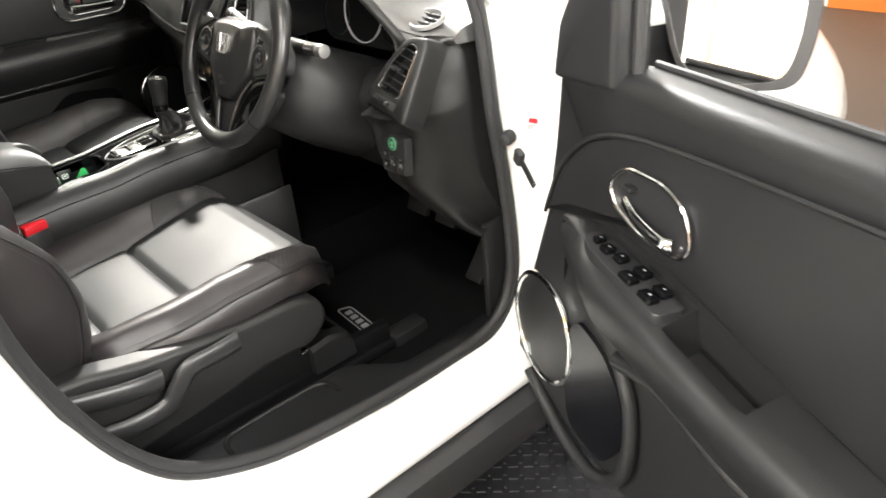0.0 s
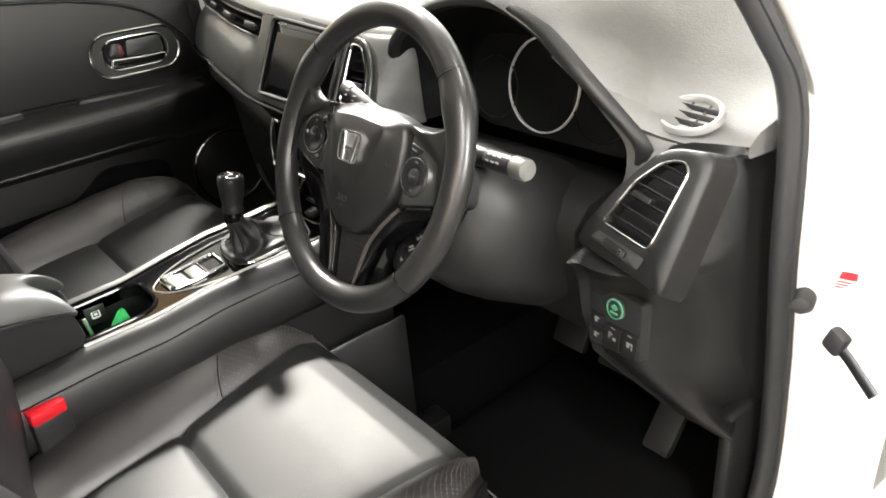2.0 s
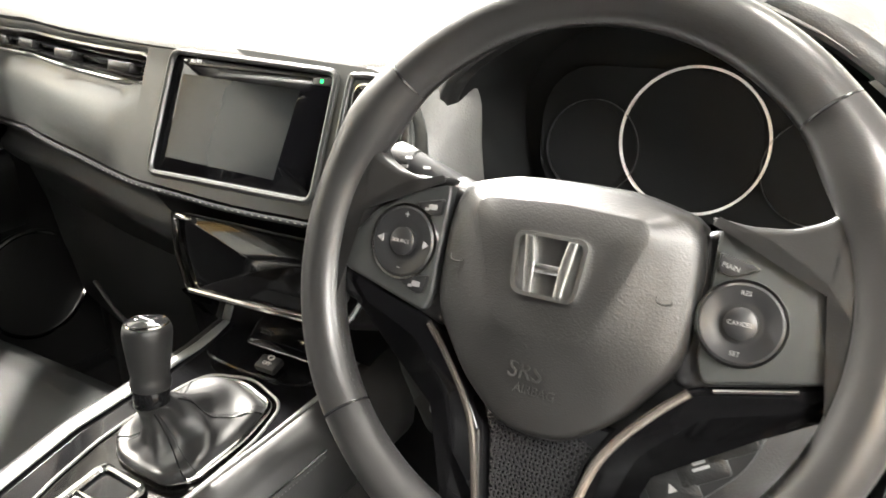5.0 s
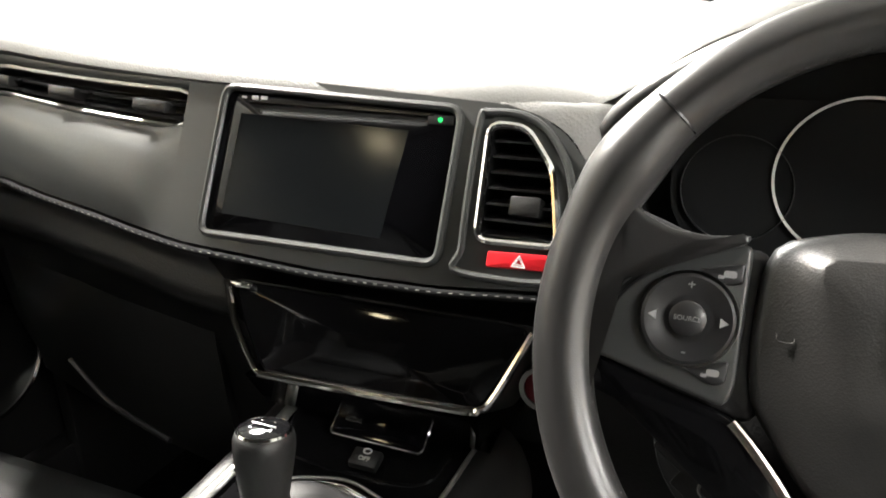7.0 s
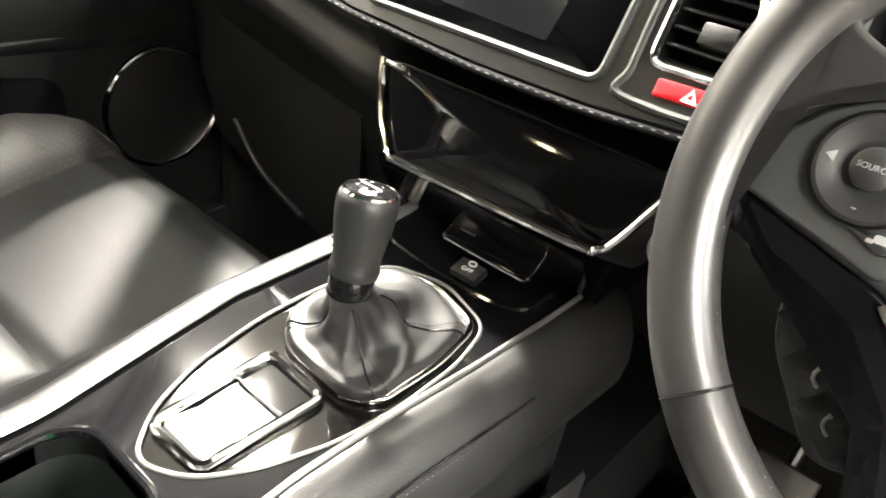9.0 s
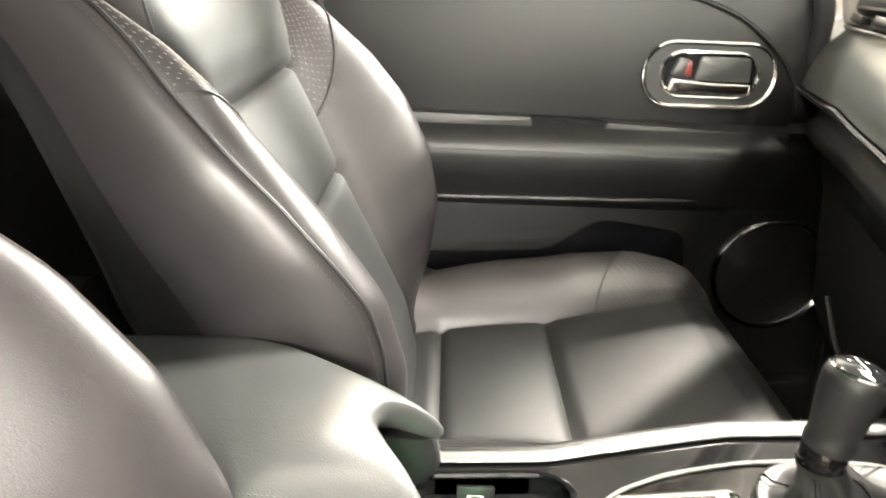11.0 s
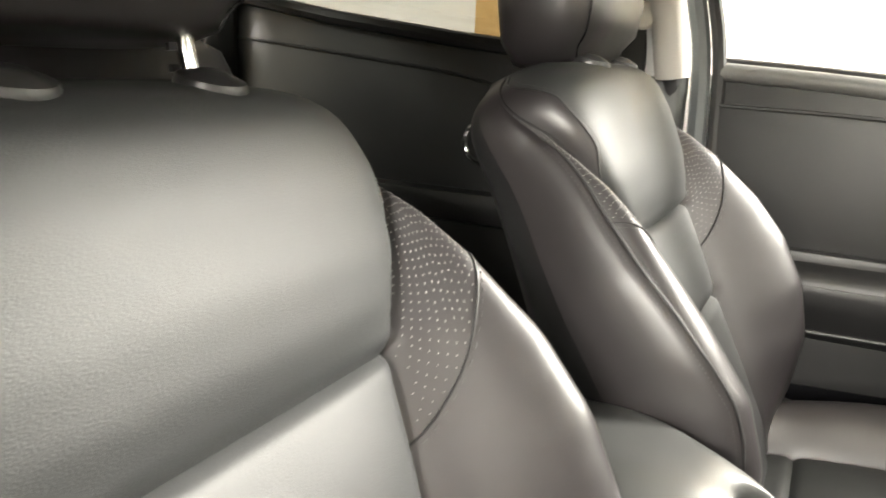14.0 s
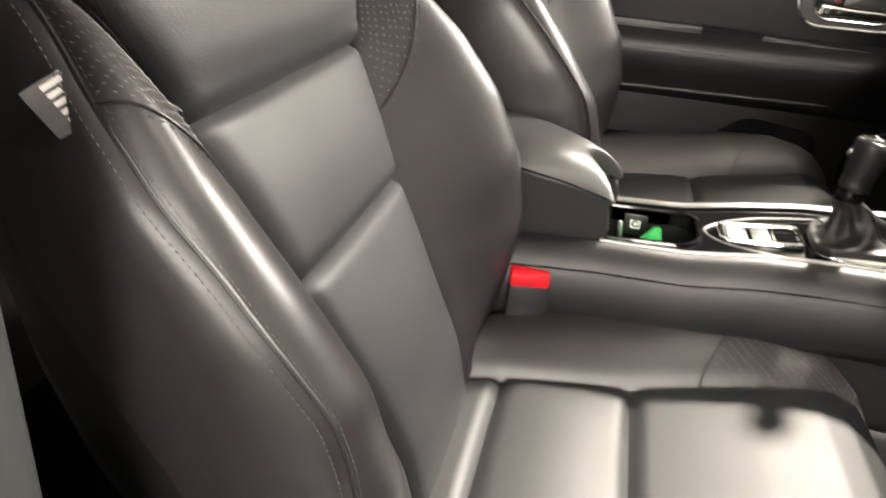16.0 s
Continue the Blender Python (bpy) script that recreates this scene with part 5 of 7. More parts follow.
# switch panel by the driver's knee
SWM = facing((0.624, 0.158, 0.800), (-0.12, -1, 0.12))
part("switch_panel", slab(round_poly([(-0.0366, 0.043), (0.043, 0.045), (0.048, -0.026), (-0.031, -0.034)], 0.006), -0.012, 0.004, 0.002, SWM), PLASTIC_SMOOTH, dash, "black panel of push switches")
em = SWM @ Matrix.Translation((0.008, 0.027, 0.003))
econ = part("economy_button", lathe([(0.0125, 0.0), (0.0125, 0.004), (0.0105, 0.0055), (0.0, 0.0058)], 28, em), PLASTIC_SMOOTH, dash, "round button with green ring")
part("button_ring", band(ellipse(0.0124, 0.0124, 32), ellipse(0.0106, 0.0106, 32), 0.0040, 0.0058, em), GREEN_DARK, econ, "green ring")
part("button_mark", slab(round_poly([(-0.006, 0.002), (0.0, 0.0065), (0.006, 0.002), (0.0, -0.002)], 0.002), 0.0055, 0.0064, 0, em), GREEN_DARK, econ)
part("button_bar", slab(rrect(0.011, 0.0024, 0.0006, cy=-0.0046), 0.0055, 0.0064, 0, em), GREEN_DARK, econ)
for k, (x, y, w, h) in enumerate(((-0.0190, 0.0010, 0.022, 0.0165), (-0.0175, -0.0185, 0.022, 0.0165), (0.0070, -0.0105, 0.024, 0.031), (0.0330, -0.0085, 0.024, 0.031))):
    b = part("push_switch", slab(rrect(w, h, 0.0015, cx=x, cy=y), 0.0, 0.0062, 0.0010, SWM), PLASTIC, dash)
    if k == 2:
        writing("switch_print", "P", 0.012, SWM @ pose(x - 0.003, y + 0.001, 0.0063), PRINT, b, "white printed letter", 0.0002)
        part("switch_mark", slab(rrect(0.0045, 0.0040, 0.001, cx=x + 0.004, cy=y - 0.0015), 0.0060, 0.0067, 0, SWM), PRINT, b)
    else:
        marks = [slab(rrect(0.0075, 0.0020, 0.0006, cx=x, cy=y + 0.0022), 0.0060, 0.0067, 0, SWM), slab(rrect(0.0042, 0.0040, 0.001, cx=x - 0.001, cy=y - 0.0012), 0.0060, 0.0067, 0, SWM)]
        marks += [slab(rrect(0.0014, 0.0085, 0.0004, cx=x + 0.0045, cy=y), 0.0060, 0.0067, 0, SWM)] if k == 3 else []
        part("switch_mark", join(*marks), PRINT, b)
    if k > 1:
        part("indicator_line", slab(rrect(0.007, 0.0010, 0.0003, cx=x, cy=y + 0.0115), 0.0060, 0.0066, 0, SWM), PRINT, b)

# ---- steering wheel and column ----
WC = Vector((0.391, 0.0, 1.008))
WM = facing(WC, (0, -math.cos(radians(24)), math.sin(radians(24))))
wheel = thing("steering_wheel", "black leather three-spoke steering wheel with silver switches", "steering wheel")
R = 0.1622
HUB = pose(0.003, -0.008, -0.016)
HM = WM @ HUB          # hub and spokes, set back from the rim


def wp(x, y, z=0.0):
    return WM @ Vector((x, y - 0.006, z))


for name, a0, a1, mat in (("upper_rim", 42, 138, RIM_LEATHER), ("left_rim", 138, 221, RIM_LEATHER), ("lower_rim", 221, 319, RIM_LEATHER), ("right_rim", 319, 402, RIM_LEATHER)):
    n = 40
    line = [wp(R * math.cos(radians(a0 + (a1 - a0) * k / n)), R * math.sin(radians(a0 + (a1 - a0) * k / n))) for k in range(n + 1)]
    bump = [0.0145 + (0.0030 * math.exp(-((((a0 + (a1 - a0) * k / n) % 360) - 150) / 9) ** 2) + 0.0030 * math.exp(-((((a0 + (a1 - a0) * k / n) % 360) - 30) / 9) ** 2)) for k in range(n + 1)]
    part(name, tube(line, 0.0155, 18, flat=1.08, up=WM.to_3x3() @ Vector((0, 0, 1)), radii=bump), mat, wheel, "smooth black leather rim", 60)
for a in (42, 138, 221, 319):
    c, s = math.cos(radians(a)), math.sin(radians(a))
    ring = [wp((R + 0.0153 * math.cos(2 * math.pi * k / 20)) * c, (R + 0.0153 * math.cos(2 * math.pi * k / 20)) * s, 0.0153 * math.sin(2 * math.pi * k / 20)) for k in range(20)]
    part("rim_seam", tube(ring, 0.0009, 5, True), BLACK_AND_SHADE, wheel)
line = []
for k in range(200):
    a = 2 * math.pi * k / 200
    line += [wp((R - 0.0146) * math.cos(a), (R - 0.0146) * math.sin(a), 0.004), wp((R - 0.0146) * math.cos(a + 0.02), (R - 0.0146) * math.sin(a + 0.02), -0.004)]
bm = dashes(line, 0.0008, 1.0)
part("rim_stitching", bm, STITCH, wheel, "cross-stitched inner seam")

def hp(x, y, z=0.0):
    return HM @ Vector((x, y, z))


# airbag pad: a raised middle facet with sloping flanks
pad = radial(round_poly(mirrored([(0.0, 0.0615), (0.036, 0.0605), (0.069, 0.052), (0.0745, 0.034), (0.0755, -0.004), (0.0725, -0.027), (0.046, -0.063), (0.020, -0.083), (0.0, -0.0850)]), 0.010, 4))
facet = radial(round_poly(mirrored([(0.0, 0.047), (0.047, 0.0445), (0.051, 0.038), (0.030, -0.020), (0.024, -0.026), (0.0, -0.029)]), 0.007, 4))
rings = [[hp(x * f, y * f, z) for x, y in pad] for f, z in ((0.97, -0.014), (1.0, -0.008), (1.0, 0.010), (0.990, 0.0165), (0.965, 0.0205), (0.93, 0.0225))]
rings += [[hp(x0 * 0.93 + (x1 - x0 * 0.93) * f, y0 * 0.93 + (y1 - y0 * 0.93) * f, z) for (x0, y0), (x1, y1) in zip(pad, facet)] for f, z in ((0.35, 0.0262), (0.7, 0.0302), (0.9, 0.0328), (1.0, 0.0339), (1.08, 0.0345))]
rings += [[hp(x * f, y * f, 0.0345 + 0.0008 * (1 - f)) for x, y in facet] for f in (0.6, 0.2)]
pad_part = part("airbag_pad", loft(rings), PAD_LEATHER, wheel, "grained black airbag pad with a raised facet", 60)
writing("airbag_mark", "SRS", 0.0135, HM @ pose(-0.004, -0.047, 0.0308, -12, 0, 0), PAD_LEATHER, pad_part, "embossed lettering", 0.0002)
writing("airbag_mark", "AIRBAG", 0.0070, HM @ pose(0.002, -0.057, 0.0284, -14, 0, 0), PAD_LEATHER, pad_part, "embossed lettering", 0.0002)
for sg in (-1, 1):
    mark = smooth_line([hp(sg * 0.061 + dx, 0.0065 + dy, 0.0271) for dx, dy in ((-0.0040, 0.0016), (-0.0036, -0.0012), (0.0, -0.0022), (0.0036, -0.0014), (0.0038, 0.0004))], 5)
    part("horn_mark", tube(mark, 0.0005, 5), DULL_PRINT, pad_part)
BP = HM @ pose(0, 0.012, 0.0008)
badge = part("badge", band(round_poly([(-0.0215, 0.0175), (0.0215, 0.0175), (0.0188, -0.0175), (-0.0188, -0.0175)], 0.0075, 6), round_poly([(-0.0188, 0.0152), (0.0188, 0.0152), (0.0164, -0.0152), (-0.0164, -0.0152)], 0.0060, 6), 0.0340, 0.0385, BP), BADGE, wheel, "bright chrome badge")
for sg in (-1, 1):
    part("badge_bar", slab([(sg * 0.0062, -0.0150), (sg * 0.0112, -0.0150), (sg * 0.0152, 0.0150), (sg * 0.0096, 0.0150), (sg * 0.0070, 0.001)], 0.0340, 0.0392, 0.0012, BP), BADGE, badge)
part("badge_bridge", slab([(-0.0078, -0.0042), (0.0078, -0.0042), (0.0085, 0.0012), (-0.0085, 0.0012)], 0.0340, 0.0386, 0.0008, BP), BADGE, badge)

# spokes
for sg in (-1, 1):
    # the rim's leather flows into the spoke round the switch plate
    blend = [(sg * 0.157 * math.cos(radians(a)) * -1, 0.157 * math.sin(radians(a))) for a in range(152, 205, 6)]
    blend += [(sg * x, y) for x, y in ((0.1450, -0.046), (0.1480, -0.030), (0.1500, -0.018), (0.1480, -0.002), (0.1320, 0.0180), (0.1040, 0.0345), (0.0790, 0.0415), (0.0770, 0.0450), (0.0960, 0.0430), (0.1140, 0.0445), (0.1290, 0.0510), (0.1375, 0.0620))]
    part("rim_blend", slab(round_poly(blend, 0.004, 3), -0.012, 0.0045, 0.004, WM, 4), RIM_LEATHER, wheel, "smooth leather fillet", 60)
    sp = round_poly([(sg * 0.070, 0.048), (sg * 0.090, 0.047), (sg * 0.130, 0.040), (sg * 0.160, 0.020), (sg * 0.166, -0.012), (sg * 0.130, -0.024), (sg * 0.105, -0.030), (sg * 0.068, -0.040), (sg * 0.066, 0.0)], 0.012)
    part("spoke", slab(sp, -0.014, 0.010, 0.006, HM, 3), PLASTIC_SMOOTH, wheel, "dark satin spoke")
    face = round_poly([(sg * x, y) for x, y in ((0.0785, 0.0495), (0.104, 0.0425), (0.131, 0.0265), (0.1475, 0.0065), (0.1510, -0.0105), (0.1465, -0.0155), (0.118, -0.0225), (0.083, -0.0315), (0.0790, -0.020))], 0.006)
    part("switch_plate", slab(face, 0.004, 0.0160, 0.0025, HM, 3), FASCIA, wheel, "charcoal switch plate")
    # gloss frame: along the plate's foot, then down beside the pad to the rim
    arm = round_poly([(sg * x, y) for x, y in ((0.1560, -0.0110), (0.118, -0.0235), (0.0830, -0.0330), (0.0765, -0.0360), (0.0480, -0.0665), (0.0330, -0.0900), (0.0210, -0.1500), (0.0, -0.1520), (0.0, -0.1640), (0.0380, -0.1630), (0.0500, -0.1560), (0.0520, -0.1150), (0.0640, -0.0800), (0.0900, -0.0530), (0.1180, -0.0430), (0.1500, -0.0330))], 0.005)
    part("spoke_trim", slab(arm, -0.012, 0.0115, 0.005, HM, 3), PIANO, wheel, "gloss black spoke trim")
    edge = smooth_line([hp(sg * x, y, z) for x, y, z in ((0.0790, -0.0375, 0.0130), (0.0660, -0.0505, 0.0130), (0.0500, -0.0700, 0.0128), (0.0385, -0.0900, 0.0122), (0.0310, -0.1180, 0.0115), (0.0255, -0.1450, 0.0105))], 6)
    part("trim_strip", tube(edge, 0.0030, 8, flat=0.55), BRONZE, wheel, "bronze-silver trim strip")
    if sg > 0:
        part("chrome_line", tube([hp(0.090, -0.0335, 0.0128), hp(0.128, -0.0235, 0.0125)], 0.0012, 6), CHROME, wheel)
    cx, cy = (-0.1045, 0.0090) if sg < 0 else (0.0970, 0.0030)
    m = HM @ pose(cx, cy, 0.0150) @ Matrix.Scale(1.0 if sg < 0 else 0.92, 4)
    dpad = part("switch_disc", lathe([(0.0232, 0.0), (0.0232, 0.0035), (0.0208, 0.0052), (0.0150, 0.0038), (0.0125, 0.0026), (0.0108, 0.0026)], 36, m), PLASTIC_SMOOTH, wheel, "round rocker switch")
    part("disc_ring", band(ellipse(0.0238, 0.0238, 40), ellipse(0.0224, 0.0224, 40), 0.0, 0.0045, m), CHROME, dpad, "thin chrome ring")
    part("centre_button", lathe([(0.0088, 0.002), (0.0088, 0.0055), (0.0072, 0.0068), (0.0, 0.0073)], 28, m), PLASTIC_SMOOTH, dpad)
    for word, size, x, y in ((("SOURCE", 0.0034, 0, 0.0), ("+", 0.0072, 0.0, 0.0165), ("-", 0.0080, 0.0, -0.0160)) if sg < 0 else (("CANCEL", 0.0034, 0, 0.0), ("RES", 0.0036, 0.0, 0.0165), ("SET", 0.0036, 0.0, -0.0165))):
        writing("switch_print", word, size, m @ Matrix.Translation((x, y, 0.0074 if y == 0 else 0.0046)), PRINT, dpad, "white printed lettering", 0.0001)
    for s2 in ((-1, 1) if sg < 0 else ()):
        tri = [(s2 * 0.0190, 0), (s2 * 0.0150, 0.0024), (s2 * 0.0150, -0.0024)]
        part("arrow_mark", slab(tri, 0.0040, 0.0052, 0, m), PRINT, dpad)
    for kind, key in (("top", ((0.1020, 0.0340), (0.0810, 0.0395), (0.0815, 0.0290), (0.0900, 0.0275))), ("low", ((0.1070, -0.0135), (0.0830, -0.0085), (0.0840, -0.0195), (0.0900, -0.0215))))[:2 if sg < 0 else 1]:
        key = [(x, y if sg < 0 else y - 0.003) for x, y in key]
        mid = Vector((sum(p[0] for p in key) / 4, sum(p[1] for p in key) / 4))
        k = part("key", slab(round_poly([(sg * x, y) for x, y in key], 0.0025), 0.012, 0.0188, 0.0016, HM), PLASTIC_SMOOTH, wheel)
        if kind == "top" and sg > 0:
            writing("key_print", "MAIN", 0.0036, HM @ pose(mid.x - 0.001, mid.y, 0.0190, 0, 0, -12), PRINT, k, "white printed lettering", 0.0001)
        else:
            part("key_mark", join(slab(rrect(0.0060, 0.0034, 0.0012, cx=sg * (mid.x - 0.001), cy=mid.y + 0.0005), 0.0186, 0.0192, 0, HM), slab(rrect(0.0030, 0.0018, 0.0006, cx=sg * (mid.x + 0.003), cy=mid.y - 0.0012), 0.0186, 0.0192, 0, HM)), PRINT, k)
    # lower keys on a plate behind the spoke
    plate = round_poly([(sg * x, y) for x, y in ((0.118, -0.046), (0.082, -0.050), (0.056, -0.092), (0.060, -0.110), (0.078, -0.112), (0.112, -0.072))], 0.012)
    part("key_plate", slab(plate, -0.034, -0.0105, 0.003, HM), PLASTIC_SMOOTH, wheel, "black plate behind the lower keys")
    for j, (x, y) in enumerate(((0.0985, -0.0600), (0.0880, -0.0770), (0.0760, -0.0935))):
        km = HM @ pose(sg * x, y, 0, 0, 0, sg * 34)
        b = part("lower_key", slab(rrect(0.028, 0.0188, 0.002), -0.020, -0.0085, 0.001, km), PLASTIC, wheel)
        if sg < 0:
            mark = join(tube(smooth_line([(-0.0030, 0.0026, -0.0082), (-0.0022, -0.0004, -0.0082), (0.0, -0.0022, -0.0082), (0.0028, -0.0024, -0.0082)], 4), 0.0009, 5), slab(ellipse(0.0013, 0.0010, 12, -0.0030, 0.0028), -0.0087, -0.0079), slab(ellipse(0.0013, 0.0010, 12, 0.0028, -0.0026), -0.0087, -0.0079))
        elif j == 1:
            mark = join(slab(rrect(0.0070, 0.0016, 0.0003, cy=0.0016), -0.0087, -0.0080), slab(rrect(0.0095, 0.0016, 0.0003, cy=-0.0014), -0.0087, -0.0080))
        else:
            mark = join(slab([(-0.0026, -0.0022), (0.0026, -0.0022), (0.0, 0.0026)], -0.0087, -0.0080), *([slab(ellipse(0.0022, 0.0020, 14, -0.0055, -0.0010), -0.0087, -0.0080)] if j == 0 else []))
        mark.transform(km)
        part("key_mark", mark, PRINT, b)
# fine mesh between the two gloss arms
low = [(-0.0400, -0.0720), (0.0400, -0.0720), (0.0300, -0.0920), (0.0200, -0.1500), (-0.0200, -0.1500), (-0.0300, -0.0920)]
mesh_panel = part("lower_spoke", slab(low, -0.012, 0.0025, 0, HM), BLACK_AND_SHADE, wheel, "black mesh-covered lower spoke")
cells = []
for r in range(26):
    y = -0.148 + 0.0026 * r
    half = lerp([(-0.150, 0.0190), (-0.092, 0.0285), (-0.080, 0.0340)], y)
    line = [hp(-half + 2 * half * k / 24, y + 0.0006 * (-1) ** (k + r), 0.0031) for k in range(25)]
    cells.append(tube(line, 0.00065, 4))
for k in range(-13, 14):
    x = 0.0026 * k
    pts = [(x, y) for y in [-0.149 + 0.0031 * j for j in range(23)] if abs(x) < lerp([(-0.150, 0.0190), (-0.092, 0.0285), (-0.080, 0.0340)], y)]
    if len(pts) > 2:
        cells.append(tube([hp(px + 0.0006 * (-1) ** j, py, 0.0031) for j, (px, py) in enumerate(pts)], 0.00065, 4))
tagged(part("spoke_mesh", join(*cells), PLASTIC_SMOOTH, mesh_panel, "woven-looking plastic mesh"), kind="stuff")

column = thing("steering_column", "dark plastic steering column shroud", "steering column")
ax = WM.to_3x3() @ Vector((0, 0, 1))
rings = []
for d, w, h, dz in ((-0.036, 0.10, 0.085, 0.0), (-0.042, 0.155, 0.12, -0.020), (-0.055, 0.195, 0.145, -0.032), (-0.085, 0.235, 0.165, -0.042), (-0.12, 0.258, 0.180, -0.050), (-0.17, 0.265, 0.190, -0.055), (-0.26, 0.265, 0.20, -0.06)):
    m = WM @ Matrix.Translation((0.018 * step(-0.04, -0.12, d), dz, d))
    rings.append([m @ Vector((x, y, 0)) for x, y in rrect(w, h, 0.42 * h, 8)])
part("shroud", loft(rings), PLASTIC, column, "dark grained shroud", 60)
for sg, a, b in ((1, (0.452, 0.088, 1.000), (0.581, 0.072, 1.009)), (-1, (0.330, 0.092, 0.992), (0.218, 0.094, 1.033))):
    stalk = thing("column_stalk", "black control stalk with white printed symbols" + (" and grey cap" if sg > 0 else ""), "control stalk", "column stalks")
    a, b = Vector(a), Vector(b)
    L = (b - a).length
    m = facing(a, b - a, (0, -1, 0.4))
    part("stem", lathe([(0.014, -0.02), (0.013, L * 0.25), (0.012, L * 0.5), (0.0105, L * 0.52)], 18, m), PLASTIC_SMOOTH, stalk)
    part("barrel", lathe([(0.0100, L * 0.44), (0.0112, L * 0.47), (0.0118, L * 0.60), (0.0118, L * 0.84)], 20, m), PLASTIC_SMOOTH, stalk)
    part("end_cap", lathe([(0.0110, L * 0.845), (0.0122, L * 0.855), (0.0122, L - 0.003), (0.0108, L), (0.0, L + 0.0005)], 24, m), SATIN if sg > 0 else PLASTIC, stalk, "grey end cap" if sg > 0 else "")
    for k in range(6):
        ang = radians((60 if sg > 0 else 80) + 34 * (k % 2))
        h = L * (0.58 + 0.07 * (k // 2) * (1 if sg > 0 else 2))
        p = m @ Vector((0.0114 * math.cos(ang), 0.0114 * math.sin(ang), h))
        nrm = m.to_3x3() @ Vector((math.cos(ang), math.sin(ang), 0))
        part("printed_mark", slab(rrect(0.0055, 0.0022, 0.0006), -0.001, 0.0012, 0, facing(p, nrm)), PRINT, stalk)

start = thing("start_button", "red engine start button with chrome ring", "button")
sm = facing((0.176, 0.158, 0.860), (0, -1, 0.1))
part("button_face", lathe([(0.0145, 0.0), (0.0145, 0.006), (0.012, 0.008), (0.0, 0.0082)], 28, sm), material("dark_red_button", (0.16, 0.012, 0.02), 0.3, spread=0.1, bump=0.0), start, "dark red face")
part("button_ring", band(ellipse(0.0185, 0.0185, 40), ellipse(0.0146, 0.0146, 40), 0.0, 0.008, sm), SATIN, start, "bright chrome ring")
part("button_print", join(*[slab(rrect(0.012, 0.0018, 0.0004, cy=y), 0.008, 0.0088, 0, sm) for y in (0.004, -0.001)]), PRINT, start)

# ---- centre console ----
console = thing("centre_console", "black centre console with gloss lacquer top and padded sides", "console")
# top of the console by place along the car: left edge, right edge, height
CON = [(-0.62, -0.070, 0.100, 0.735), (-0.45, -0.065, 0.100, 0.740), (-0.30, -0.054, 0.094, 0.748), (-0.20, -0.054, 0.100, 0.753), (-0.12, -0.062, 0.100, 0.764), (-0.05, -0.072, 0.104, 0.770), (0.03, -0.072, 0.110, 0.774), (0.10, -0.068, 0.116, 0.782), (0.16, -0.064, 0.124, 0.796)]


def con(y):
    l, r, z = (lerp([(c[0], c[k]) for c in CON], y) for k in (1, 2, 3))
    return l, r, z


ys = [-0.62 + 0.80 * i / 60 for i in range(61)]
for sg in (-1, 1):
    e = [con(y)[1 if sg > 0 else 0] for y in ys]
    o = sg
    rings = [[(x, y, con(y)[2] + 0.002), (x + o * 0.008, y, con(y)[2] + 0.0035), (x + o * 0.018, y, con(y)[2] - 0.002), (x + o * 0.028, y, con(y)[2] - 0.014), (x + o * 0.036, y, con(y)[2] - 0.034), (x + o * 0.039, y, con(y)[2] - 0.058), (x + o * 0.036, y, con(y)[2] - 0.082),
              (x + o * 0.026, y, con(y)[2] - 0.098), (x + o * 0.008, y, con(y)[2] - 0.104), (x - o * 0.015, y, con(y)[2] - 0.09), (x - o * 0.015, y, con(y)[2] - 0.03)] for x, y in zip(e, ys)]
    part("side_pad", loft(rings), LEATHER_SIDE, console, "padded stitched side", 50)
    # an open shelf lies under the bridge, with a low wall along its edge
    part("bridge_wall", loft([[(x + o * 0.004, y, con(y)[2] - 0.09), (x + o * 0.002, y, 0.55), (x - o * 0.03, y, 0.55), (x - o * 0.03, y, con(y)[2] - 0.09)] for x, y in zip(e, ys)]), PLASTIC, console, "dark recessed side of the bridge")
    low = lambda y: lerp([(-0.62, 0.64), (-0.20, 0.62), (-0.05, 0.585), (0.18, 0.60)], y)
    part("shelf_wall", loft([[(x + o * 0.026, y, low(y)), (x + o * 0.032, y, low(y) + 0.002), (x + o * 0.036, y, low(y) - 0.004), (x + o * 0.034, y, 0.33), (x - o * 0.015, y, 0.33), (x - o * 0.015, y, 0.548), (x + o * 0.022, y, 0.552)] for x, y in zip(e, ys)]), PLASTIC_SMOOTH, console, "dark lower side wall", 50)
    line = [Vector((x + o * 0.0330, y, con(y)[2] - 0.024)) for x, y in zip(e, ys)][15:52]
    part("side_seam", tube(line, 0.0011, 5), BLACK_AND_SHADE, console)
    part("side_stitching", dashes([p + Vector((o * 0.0016, 0, -0.005)) for p in smooth_line(line, 6)], 0.0006), STITCH, console, "row of grey stitches")
    rail = smooth_line([(x - o * (0.0 if sg > 0 else 0.004), y, con(y)[2] + 0.003) for x, y in zip(e, ys)][24:], 3)
    part("trim_rail", tube(rail, 0.0028 if sg > 0 else 0.0062, 10, flat=0.8 if sg > 0 else 0.5, up=(0, 0, 1) if sg > 0 else (1, 0, 0)), SATIN, console, "satin metal edge rail")

